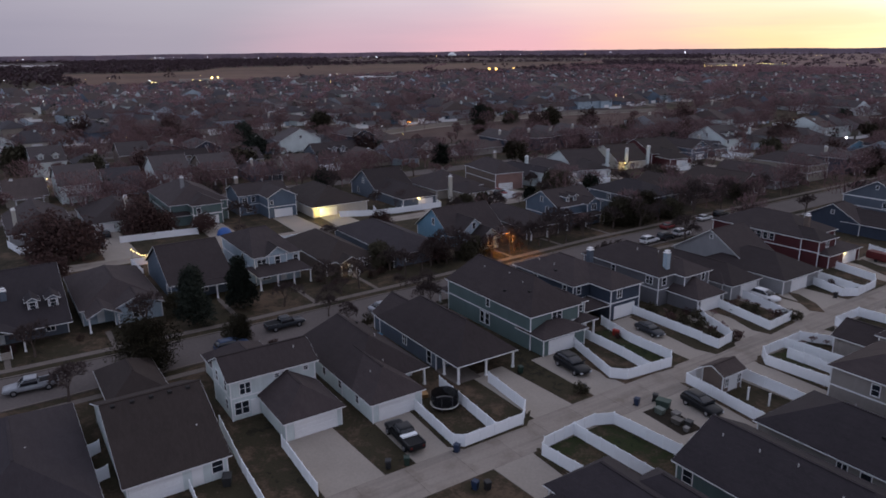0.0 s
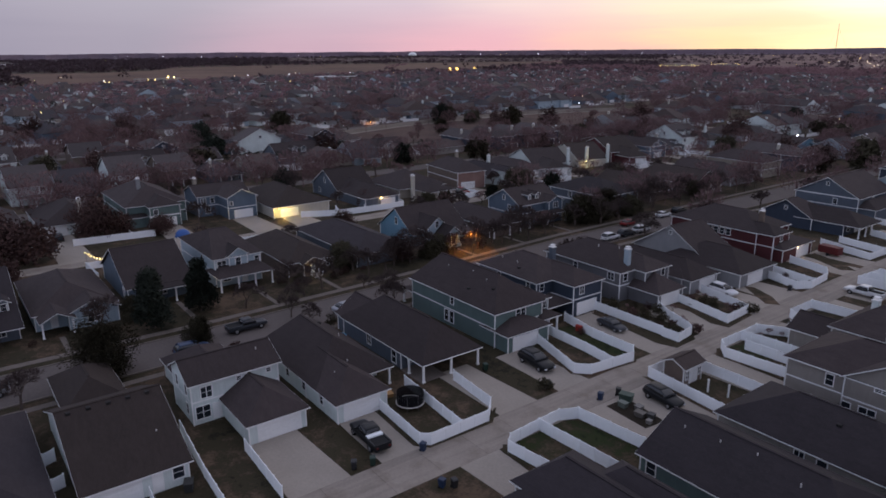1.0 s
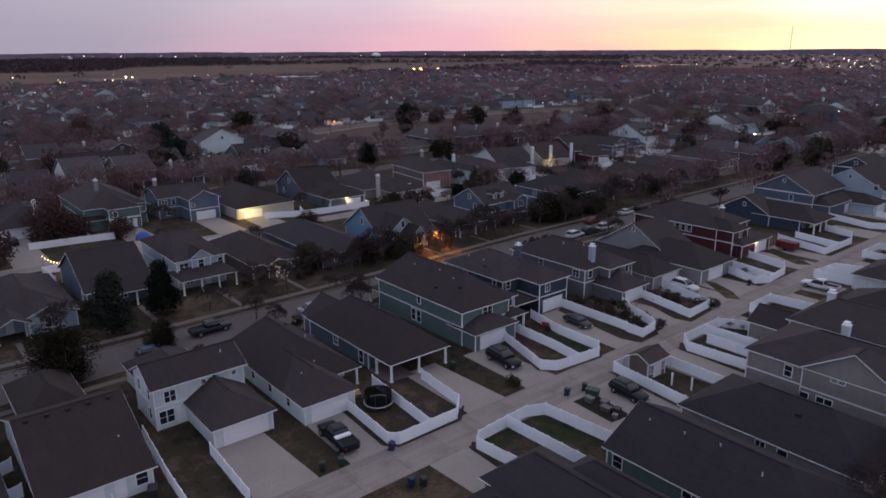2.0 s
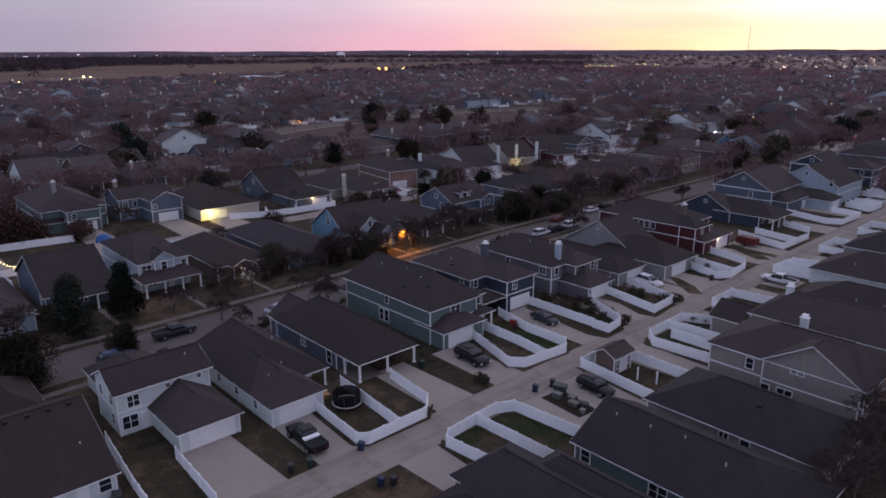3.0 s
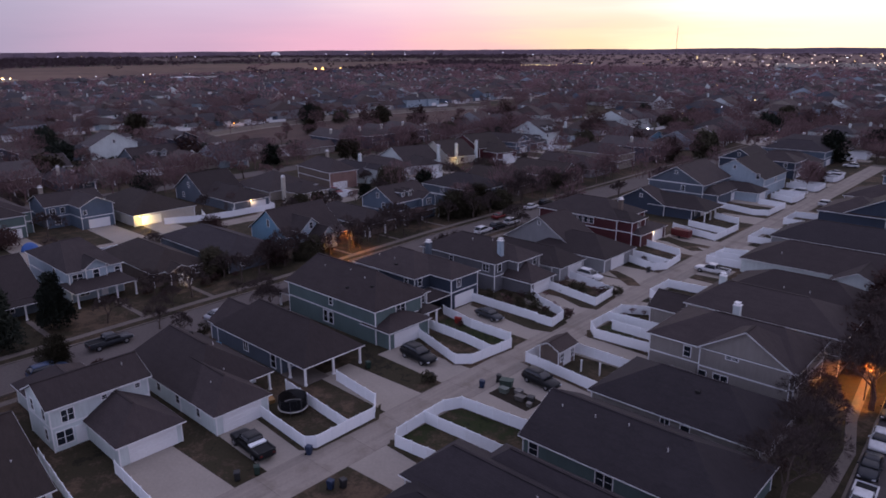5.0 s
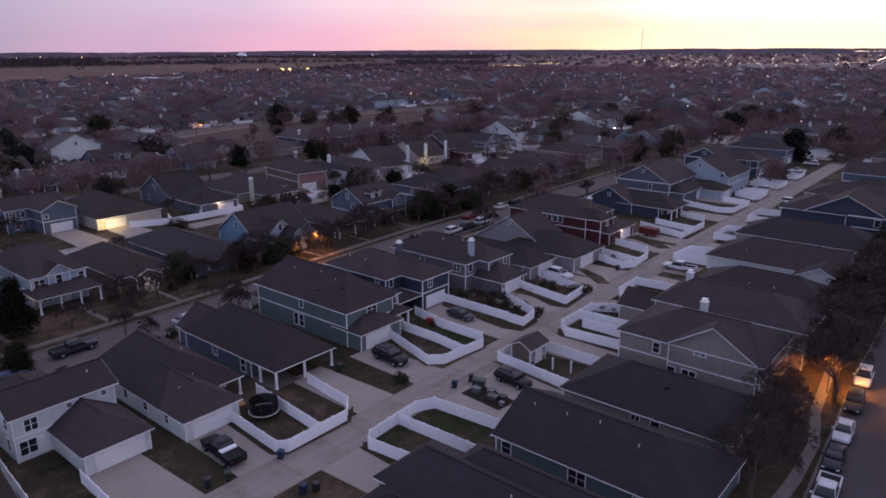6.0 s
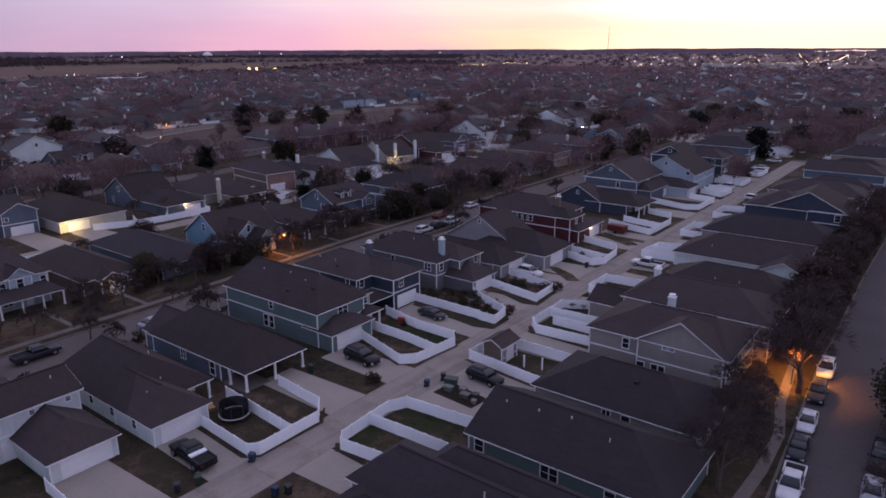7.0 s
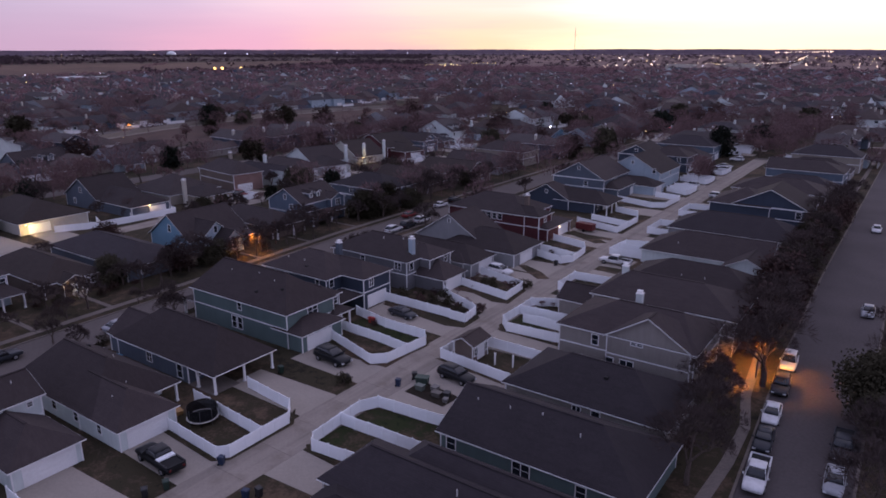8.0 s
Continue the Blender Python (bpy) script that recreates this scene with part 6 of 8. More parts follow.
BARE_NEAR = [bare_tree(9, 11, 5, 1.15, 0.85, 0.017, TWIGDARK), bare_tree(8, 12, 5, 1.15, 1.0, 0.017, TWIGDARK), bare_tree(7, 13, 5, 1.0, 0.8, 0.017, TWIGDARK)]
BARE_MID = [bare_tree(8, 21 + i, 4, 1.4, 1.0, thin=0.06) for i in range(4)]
OAK = [leaf_tree(8.5, 10.5, 31, 15000, 0.24), leaf_tree(7.5, 9.0, 32, 7000, 0.32)]
CONE = [leaf_tree(10.0, 6.6, 41, 9000, 0.27, LEAFDARK, True, "conifer", "tall dark conifer with tapering crown"), leaf_tree(9.4, 6.0, 42, 9000, 0.27, LEAFDARK, True, "conifer", "tall dark conifer with tapering crown")]
EVER_MID = [leaf_tree(7, 7.5, 51 + i, 1500, 0.55, (LEAF, LEAFDARK, LEAF)[i]) for i in range(3)]
RUSSET = [leaf_tree(7.5, 9, 61, 3000, 0.33, LEAFRED, name="russet_tree", label="dull russet tree with thinning winter leaves"), leaf_tree(7, 8, 62, 1300, 0.45, LEAFRED, name="russet_tree", label="dull russet tree with thinning winter leaves")]
BUSH = [leaf_tree(1.5, 2.2, 71, 420, 0.16, LEAF, name="shrub", label="rounded dark green shrub beside a wall"), leaf_tree(1.3, 1.7, 72, 300, 0.15, LEAFRED, name="shrub", label="dry brown shrub beside a fence")]
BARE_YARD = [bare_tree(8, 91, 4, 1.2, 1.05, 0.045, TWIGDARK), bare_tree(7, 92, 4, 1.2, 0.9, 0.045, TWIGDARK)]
BARE_BUSH = [bare_tree(2.6, 81, 3, 0.8, 1.1)]

put(OAK[0], -100.6, 15.2, 0.86)
put(CONE[0], -114.0, 25.6, 1.0)
put(CONE[1], -117.4, 34.4, 1.0)
put(OAK[1], -103.6, 29.6, 0.5)
put(OAK[1], -121.5, 24.4, 0.45)
for x, y, k, s in ((-104.6, 45.5, 2, 0.75), (-108.8, 47.6, 1, 0.7), (-100.4, 62, 0, 0.8), (-97.4, 60.8, 1, 0.75), (-116.6, 72, 1, 0.85), (-118, 79, 0, 0.9), (-116.8, 98, 2, 0.75), (-117.5, 104.5, 1, 0.85), (-115.5, 111, 0, 0.7), (-99.5, 72, 2, 0.7), (-116, 137, 0, 1.0),
                   (-116, 144, 1, 0.9), (-120, 164, 0, 1.1), (-116.5, 171, 2, 1.0), (-117, 184, 1, 1.0), (-116, 204, 0, 0.9), (-99.5, 112, 1, 0.7), (-99, 135, 2, 0.8), (-100, 160, 0, 0.8), (-13.8, 92.2, 0, 1.5), (-14.6, 96.6, 1, 1.25), (-15.2, 100.4, 2, 1.4), (-17.0, 80.6, 1, 1.0), (-15.4, 73.4, 0, 0.9), (-15.6, 64.6, 1, 1.3), (-17.6, 76, 2, 1.2), (-19.0, 83.5, 1, 1.1), (-18.0, 69.4, 0, 0.8), (-16.4, 106, 0, 1.5),
                   (-17, 117, 1, 1.5), (-16.4, 128, 2, 1.5), (-17, 141, 0, 1.4), (-16.8, 155, 1, 1.5), (-17, 170, 2, 1.5), (-17.5, 186, 0, 1.4), (-17, 203, 1, 1.4), (-17, 221, 2, 1.4), (0.4, 68.0, 1, 1.4), (0.6, 75.8, 2, 1.5), (0.2, 82, 0, 1.0), (0.5, 100, 0, 1.0), (-1.6, 118, 1, 0.9), (-110, 63, 2, 0.55), (-113, 52, 1, 0.6), (-146, 64.4, 2, 0.9), (-121, 66.8, 1, 0.8), (-119, 83.6, 0, 0.8)):
    put(BARE_NEAR[k], x, y, s * 1.15)
for x, y, s in ((-114.6, 2, 0.8), (-115.4, 18, 0.9), (-113.5, 41, 0.7), (-114.6, 56.5, 0.9), (-120.5, 52.4, 0.7), (-115.6, 67.4, 1.0), (-118.6, 75.4, 1.0), (-121.0, 84.0, 0.9), (-117.4, 90.4, 0.8), (-117.6, 97.2, 1.0), (-119.4, 103, 0.9), (-118.6, 108.4, 1.0), (-121.6, 113.6, 1.1), (-117.0, 118, 0.9), (-121.0, 124.6, 0.8),
                (-118.4, 130, 1.0), (-120.0, 147.6, 1.2), (-118.4, 156, 1.1), (-119.0, 162, 1.2), (-121.0, 178, 1.2), (-118.6, 192, 1.2), (-120.0, 212, 1.2), (-151.0, 47, 0.9), (-150.4, 103.6, 1.1), (-149.5, 117, 1.1), (-152.5, 137, 1.1), (-148.4, 165, 1.1), (-153, 184, 1.1), (-150, 205, 1.1),
                (-99.2, 46.6, 0.7), (-98.4, 62.4, 0.8), (-99.4, 76.8, 0.8), (-98.6, 91.8, 0.8), (-100.6, 108.4, 0.8), (-100.4, 134.6, 0.9), (-100, 158, 0.9), (-100, 185, 1.0), (-99.6, 211, 1.0), (-96.0, 4.5, 0.8), (-180.6, 54.6, 0.9), (-176, 93, 0.8), (-171, 147.8, 0.9), (-203, 92.6, 1.0), (-205, 55, 1.1), (-207, 112, 1.1)):
    put(random.choice(BARE_YARD), x, y, s * 1.3)
for x, y, s in ((0.0, 91.0, 1.0), (1.6, 99.5, 0.7), (1.6, 84.5, 0.8), (-18.8, 147, 0.72), (-18.6, 160, 0.8), (-18.2, 174, 0.75), (-19.0, 116, 0.6)):
    put(OAK[0], x, y, s)
for x, y, s in ((-18.6, 103.5, 0.8), (-18.2, 112, 0.9), (-18.4, 124, 0.95), (-19.0, 135, 0.95), (-18, 148, 0.9), (-18.4, 163, 0.9), (-18, 178, 0.9), (-18, 195, 0.9), (-18.5, 212, 0.9), (-15.6, 120, 0.6), (-15.8, 132, 0.6)):
    put(RUSSET[0], x, y, s)
for x, y, s in ((-124.4, 66.2, 0.7), (-119.6, 87.4, 0.55), (-119.0, 84.4, 0.5), (-120.2, 134.0, 0.9), (-121, 143.6, 0.95), (-118, 151, 0.7), (-119, 139, 0.8), (-165.6, 151.8, 0.8), (-166.6, 158, 0.7), (-121.6, 186, 0.6), (-156, 111, 0.6)):
    put(OAK[1], x, y, s)
for x, y, s in ((-183.6, 30, 1.15), (-180.0, 34.6, 0.9), (-171.8, 9, 1.3), (-168, 15.5, 1.2), (-176, 44.4, 0.7), (-183, 102, 0.6), (-119.5, 78, 0.75), (-173, 100.6, 0.55), (-148.4, 79.8, 0.7), (-70.5, 216, 0.5), (-62.4, 244, 0.8), (-152, 8, 0.8)):
    put(RUSSET[0], x, y, s)
for x, y in ((-66.4, 98.2), (-63.2, 96.4), (-61.4, 94.6), (-70.6, 92.8), (-72.4, 93.4), (-59.6, 91.4), (-66.6, 107.8), (-64.2, 107.2), (-61.6, 106.8), (-68.6, 108.6), (-62.4, 104.2), (-60.2, 105.6), (-51.4, 99.4), (-51.0, 101.2), (-49.4, 102.4)):
    put(BARE_BUSH[0], x, y, random.uniform(0.6, 1.1))
for x, y in ((-73.6, 91.4), (-71.8, 94.6), (-69.8, 91.6), (-68.4, 93.6), (-66.8, 91.0), (-65.0, 93.4), (-63.6, 91.0), (-62.2, 92.4), (-67.6, 95.6), (-60.8, 90.6), (-67.6, 105.0), (-65.8, 106.6), (-63.6, 105.4), (-61.6, 103.4), (-60.0, 106.8), (-58.6, 93.6), (-57.9, 109), (-121.2, 23.6), (-119.9, 68.5), (-120, 64.4), (-118.6, 61.6), (-119.2, 53.6), (-121.4, 55), (-122.5, 38), (-122, 51.8), (-119.4, 92), (-118.6, 99.4), (-20.4, 78.6), (-17.6, 71.6), (-18.6, 80.8), (-17, 83.4), (-80.2, 77.2), (-59.6, 61.0), (-58.9, 108.2), (-69.6, 78.8),
             (-63, 104.5), (-66, 103.6), (-64.4, 131.6), (-70, 96), (-97.2, 57.6), (-97.5, 49.2), (-97.2, 33), (-97.4, 77), (-98.6, 84), (-98, 96), (-117.9, 8.6), (-118.5, -1), (-118.9, 22.8)):
    put(random.choice(BUSH), x, y, random.uniform(0.7, 1.3))


# ---- the wider neighbourhood ----
def template(kind):
    a = ["grey", "tan", "blue", "white", "cream", "slate", "brown", "beige", "pale", "navy"][kind % 10]
    two = kind % 3 == 0
    z = 5.5 if two else 2.8
    lab = f"{a} {'two-storey' if two else 'single-storey'} house with shingle roof"
    form = kind % 5
    # the garage end faces the alley, the porch end faces the street
    win = [("-x", -10.55, -3.0, z - 1.8, 1.2, 1.4, 2), ("-x", -10.55, 2.6, z - 1.8, 1.0, 1.4, 1), ("+x", 10.55, 3.6, z - 1.7, 1.2, 1.3, 2), ("-y", -5.55, 3, z - 1.7, 1.0, 1.3, 1), ("+y", 5.55, -4, z - 1.7, 1.0, 1.3, 1)]
    porch = (-13.4, -4.6, -10.2, 3.6, 2.62, "y", 0.32, 1, 1, 0.0, False)
    posts = [(-13.0, -4.1, 2.55), (-13.0, -0.5, 2.55), (-13.0, 3.1, 2.55)]
    dormer = lambda x, y, top: (x - 1.9, y - 1.35, x + 1.9, y + 1.35, top, "x", 0.75, 0, 0, top - 1.5, True)
    if form == 0:
        bl = [(-11, -6, 11, 6, z, "x", 0.5, 1, 1), dormer(8.0, 1.2, z + 1.9), porch]
        win.append(("+x", 9.46, 1.2, z + 0.75, 0.9, 0.9, 2))
    elif form == 1:
        bl = [(-11, -6, 8, 6, z, "y", 0.45, 0, 0), (2, -2, 11, 5.9, z - 0.02, "x", 0.6, 0, 0), porch]
        win = [("+x", 10.55, 2, z - 1.7, 1.3, 1.3, 2), ("-y", -5.55, -1.5, z + 0.4, 0.9, 1.1, 1), ("+y", 5.55, -1.5, z + 0.4, 0.9, 1.1, 1), ("-x", -10.55, -2, z - 1.7, 1.3, 1.3, 2)]
    elif form == 2:
        bl = [(-11, -6, 6, 6, z, "x", 0.5, 1, 1), (2, -5, 11, 3, 2.8, "x", 0.55, 1, 1), (-13, -1.5, -7, 4.5, z - 0.02, "x", 0.7, 0, 0)]
        win = [("-y", -5.55, -3, z - 1.7, 1.0, 1.3, 1), ("-x", -12.55, 1.5, z - 1.7, 1.4, 1.4, 2), ("-x", -10.55, -3.8, z - 1.7, 1.0, 1.3, 1)]
        posts = []
    elif form == 3:
        bl = [(-9, -6, 11, 6, z, "y", 0.5, 0, 0), dormer(7.6, -2.4, z + 2.3), dormer(7.6, 2.4, z + 2.3), (-12.2, -4.6, -8.2, 3.6, 2.62, "y", 0.32, 1, 1, 0.0, False)]
        win = [("+x", 9.06, -2.4, z + 1.1, 0.9, 0.9, 2), ("+x", 9.06, 2.4, z + 1.1, 0.9, 0.9, 2), ("-y", -5.55, 1, z + 0.6, 1.0, 1.3, 1), ("+x", 10.55, -3.8, z - 1.8, 1.1, 1.4, 1), ("-x", -8.55, -3, z - 1.8, 1.2, 1.4, 2)]
        posts = [(-11.8, -4.1, 2.55), (-11.8, -0.5, 2.55), (-11.8, 3.1, 2.55)]
    else:
        bl = [(-11, -6, 11, 6, z, "x", 0.5, 1, 0), porch]
        win.append(("+x", 10.55, 0.0, z + 0.3, 1.0, 1.0, 2))
    h = house(bl, a, 3 + kind % 3, lab, "houses of the neighbourhood", windows=win, posts=posts, garage=[("+x", 10.55, 0.0 if form not in (1, 2) else (2.0 if form == 1 else -1.0), 4.8)], chimneys=[(-2, 3, 4, 8.6 if two else 6.8, "cream")] if kind % 4 == 1 else (), lean=True)
    return h


TEMPLATES = [template(k) for k in range(10)]
used = [False] * len(TEMPLATES)


def in_view(x, y, pad=6):
    a = math.degrees(math.atan2(-x, y))
    return 2 - pad < a < 90 + pad


def free(x, y):
    """Where houses may stand: not on belts, streets, or the plotted blocks."""
    if (-368 < x < -281 if 168 < y < 420 else -395 < x < -338) and y < 620:
        return False
    if -300 < x < 40 and 405 + 0.06 * x < y < 445:
        return False
    if x < -980 - 0.12 * (y - 300) and y < 900:
        return False
    if math.hypot(x, y) > 1300:
        return False
    if -1060 < x < -400 and 960 < y < 1220:
        return False
    return True


PLOTTED = [(-271, 61), (-277, 86.5), (-263, 121), (-257, 157.5), (-154, 301), (-203, 293)]
far_spots, mid_spots = [], []
ROWS_X = [-31, -84, -134, -190, -248, -304, -424, -478, -534, -590, -646, -702, -758, -814, -870, -926, -980, -1036, -1092]
for xi, rx in enumerate(ROWS_X):
    y = -140.0
    while y < 1350:
        y += random.uniform(13.6, 15.6)
        if random.random() < 0.05:
            y += 16
        x = rx + random.uniform(-2.5, 2.5)
        # the blocks past the belt are turned a little
        if x < -400:
            c, s = math.cos(0.22), math.sin(0.22)
            X, Y, rot = -400 + (x + 400) * c - (y - 200) * s * 0.6, 200 + (x + 400) * s * 0.6 + (y - 200) * c, 0.18
        elif y > 440:
            c, s = math.cos(-0.25), math.sin(-0.25)
            X, Y, rot = -100 + (x + 100) * c - (y - 440) * s, 445 + (x + 100) * s * 0.3 + (y - 440) * c, -0.2
        else:
            X, Y, rot = x, y, 0.0
        if xi < 4 and Y < (302 if xi < 2 else 258):
            continue
        if not in_view(X, Y) or not free(X, Y) or any(math.hypot(X - px_, Y - py_) < 17 for px_, py_ in PLOTTED):
            continue
        d = math.hypot(X, Y)
        turn = rot + (0 if xi % 2 else math.pi) + random.uniform(-0.05, 0.05) + (math.pi / 2 if random.random() < 0.12 else 0)
        (mid_spots if d < 362 else far_spots).append((X, Y, turn, random.randrange(10)))

# the row behind the long wall of the open belt
belt_rng = random.Random(17)
for i in range(15):
    Y = 190 + 15.0 * i + belt_rng.uniform(-1, 1)
    far_spots.append((-388 + belt_rng.uniform(-2, 2) - (6 if 270 < Y < 350 else 0), Y, belt_rng.choice((0, 0, math.pi / 2)), 0))

# blocks that lie between the turned ones
have = np.array([(p[0], p[1]) for p in far_spots + mid_spots])
for i in range(60):
    for j in range(90):
        X, Y = -1000 + 27.5 * i + random.uniform(-2, 2), 420 + 14.6 * j + 3 * (i % 2)
        if in_view(X, Y) and free(X, Y) and math.hypot(X, Y) > 440 and np.hypot(have[:, 0] - X, have[:, 1] - Y).min() > 19:
            far_spots.append((X, Y, (0 if i % 2 else math.pi) + random.uniform(-0.1, 0.1) - 0.1, random.randrange(10)))

for X, Y, turn, k in mid_spots:
    m = Matrix.Translation((X, Y, 0)) @ Matrix.Rotation(turn, 4, "Z")
    if not used[k]:
        used[k] = True
        TEMPLATES[k].matrix_basis = m
    else:
        copy_thing(TEMPLATES[k], m)
for k, u_ in enumerate(used):
    if not u_:
        TEMPLATES[k].matrix_basis = pose(-84 + 60 * k, 700, 0)

# rear yards of these houses: white fences and pale driveways to the alleys
YARD_PANEL = [panel_mesh(1.6), post_mesh(1.6)]


def yard_fence(depth):
    f = empty("yard_fence")
    for (ax, ay), (bx, by) in (((11.4, 3.2), (11.4 + depth, 3.2)), ((11.4 + depth, 3.2), (11.4 + depth, 7.0)), ((11.4, -3.4), (11.4 + depth * 0.8, -3.4)), ((11.4 + depth * 0.8, -3.4), (11.4 + depth * 0.8, -7.0))):
        p = new("panel", YARD_PANEL[0])
        p.parent, p.location = f, (ax, ay, 0)
        p.rotation_euler = (0, 0, math.atan2(by - ay, bx - ax))
        p.scale = (math.hypot(bx - ax, by - ay), 1, 1)
    for ax, ay in ((11.4 + depth, 3.2), (11.4 + depth * 0.8, -3.4)):
        p = new("post", YARD_PANEL[1])
        p.parent, p.location = f, (ax, ay, 0)
    return tagged(f, "white vinyl fence round a small rear yard", "fence", "white fences")


YARD_FENCES = [yard_fence(8.0), yard_fence(10.5)]
fence_used = [False, False]
drives = Geo()
for X, Y, turn, k in mid_spots:
    m = Matrix.Translation((X, Y, 0)) @ Matrix.Rotation(turn, 4, "Z")
    c, s = math.cos(turn), math.sin(turn)
    quad = [(X + a * c - b * s, Y + a * s + b * c) for a, b in ((11, -2.9), (24.4, -2.9), (24.4, 2.7), (11, 2.7))]
    drives.solid([(x, y, 0.0) for x, y in quad], [(x, y, 0.07) for x, y in quad])
    if random.random() < 0.66:
        j = random.randrange(2)
        if not fence_used[j]:
            fence_used[j] = True
            YARD_FENCES[j].matrix_basis = m
        else:
            copy_thing(YARD_FENCES[j], m)
tagged(part("rear_driveways", drives, CONCRETE), "pale concrete driveways behind rows of houses", "driveways", kind="stuff")

# houses too far off to count, as one body with its walls, roofs and dark windows
FAR_WALLS = ["grey", "tan", "white", "cream", "slate", "pale", "blue", "white", "beige", "pale", "white"]
V, F, MI = [], [], []
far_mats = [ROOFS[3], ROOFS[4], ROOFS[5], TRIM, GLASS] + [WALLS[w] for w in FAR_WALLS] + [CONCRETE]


def add_ring(pts, faces, mi):
    n = len(V)
    V.extend(pts)
    for f in faces:
        F.append(tuple(i + n for i in f))
        MI.append(mi)


for X, Y, turn, k in far_spots:
    c, s = math.cos(turn), math.sin(turn)
    P = lambda a, b, z: (X + a * c - b * s, Y + a * s + b * c, z)
    L_, W_ = random.uniform(9, 12.5), random.uniform(5.2, 6.8)
    z = random.choice((2.8, 2.8, 5.5))
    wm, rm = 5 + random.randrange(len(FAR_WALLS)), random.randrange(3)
    wall = [P(-L_, -W_, 0), P(L_, -W_, 0), P(L_, W_, 0), P(-L_, W_, 0), P(-L_, -W_, z), P(L_, -W_, z), P(L_, W_, z), P(-L_, W_, z)]
    add_ring(wall, [(0, 1, 5, 4), (1, 2, 6, 5), (2, 3, 7, 6), (3, 0, 4, 7)], wm)
    o, top, hp = 0.45, z + (W_ + 0.45) * random.uniform(0.45, 0.65), random.choice((0, W_, W_))
    if random.random() < 0.5:
        R = [P(-L_ - o, -W_ - o, z), P(L_ + o, -W_ - o, z), P(L_ + o, W_ + o, z), P(-L_ - o, W_ + o, z), P(-L_ + hp, 0, top), P(L_ - hp, 0, top)]
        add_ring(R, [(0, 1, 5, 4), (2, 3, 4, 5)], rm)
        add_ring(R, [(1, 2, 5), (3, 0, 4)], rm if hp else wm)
    else:
        tz = z + (L_ + o) * 0.42
        R = [P(-L_ - o, -W_ - o, z), P(L_ + o, -W_ - o, z), P(L_ + o, W_ + o, z), P(-L_ - o, W_ + o, z), P(0, -W_ - o + hp * 0.6, tz), P(0, W_ + o - hp * 0.6, tz)]
        add_ring(R, [(1, 2, 5, 4), (3, 0, 4, 5)], rm)
        add_ring(R, [(0, 1, 4), (2, 3, 5)], rm if hp else wm)
    for a, b, z0, z1, u0, u1, mi in ((L_ + 0.06, None, 0, 2.2, -2.4, 2.4, 3), (L_ + 0.06, None, z - 1.6, z - 0.4, 3.2, 4.8, 4), (None, -W_ - 0.06, z - 1.7, z - 0.4, 2, 3.2, 4), (-L_ - 0.06, None, 0, 2.2, -2.4, 2.4, 3)):
        q = [P(a, u0, z0), P(a, u1, z0), P(a, u1, z1), P(a, u0, z1)] if a is not None else [P(u0, b, z0), P(u1, b, z0), P(u1, b, z1), P(u0, b, z1)]
        add_ring(q, [(0, 1, 2, 3)], mi)
    if random.random() < 0.5:
        g = Geo()
        fx, fy = random.uniform(-4, 4), random.choice((-1, 1)) * W_ * 0.4
        ch = [P(fx - 0.5, fy - 0.5, z), P(fx + 0.5, fy - 0.5, z), P(fx + 0.5, fy + 0.5, z), P(fx - 0.5, fy + 0.5, z), P(fx - 0.5, fy - 0.5, top + 1), P(fx + 0.5, fy - 0.5, top + 1), P(fx + 0.5, fy + 0.5, top + 1), P(fx - 0.5, fy + 0.5, top + 1)]
        add_ring(ch, [(0, 1, 5, 4), (1, 2, 6, 5), (2, 3, 7, 6), (3, 0, 4, 7), (4, 5, 6, 7)], 5 + random.choice((2, 3)))
    sd = random.choice((-1, 1))
    q = [P(sd * (L_ + 0.5), -2.6, 0.08), P(sd * (L_ + 13), -2.6, 0.08), P(sd * (L_ + 13), 2.6, 0.08), P(sd * (L_ + 0.5), 2.6, 0.08)]
    add_ring(q, [(0, 1, 2, 3)], len(far_mats) - 1)
    # a stretch of white fence behind
    if random.random() < 0.6:
        sgn = random.choice((-1, 1))
        q = [P(sgn * (L_ + 9), -6, 0), P(sgn * (L_ + 9), 6, 0), P(sgn * (L_ + 9), 6, 1.6), P(sgn * (L_ + 9), -6, 1.6)]
        add_ring(q, [(0, 1, 2, 3)], 3)
me = bpy.data.meshes.new("far_houses")
me.from_pydata(V, [], F)
for m in far_mats:
    me.materials.append(m)
me.polygons.foreach_set("material_index", MI)
tagged(new("far_houses", me), "hundreds of shingle-roofed houses stretching to distant fields", "houses", kind="stuff")

# streets and alleys of the wider blocks
for i, (sx, w_) in enumerate(((-219, 9), (-276, 5.5), (-332, 8), (-451, 9), (-506, 5), (-562, 9), (-674, 9), (-786, 9))):
    if sx > -400:
        far_end = 170 if sx < -330 else 400
        pts = [(sx - w_ / 2, -140), (sx + w_ / 2, -140), (sx + w_ / 2, far_end), (sx - w_ / 2, far_end)]
    else:
        c, s = math.cos(0.22), math.sin(0.22)
        tp_ = lambda x, y: (-400 + (x + 400) * c - (y - 200) * s * 0.6, 200 + (x + 400) * s * 0.6 + (y - 200) * c)
        pts = [tp_(sx - w_ / 2, -140), tp_(sx + w_ / 2, -140), tp_(sx + w_ / 2, 900), tp_(sx - w_ / 2, 900)]
    sheet("road_%d" % (i + 1), pts, 0.05, ASPHALT, "pale street between distant houses", category="road")
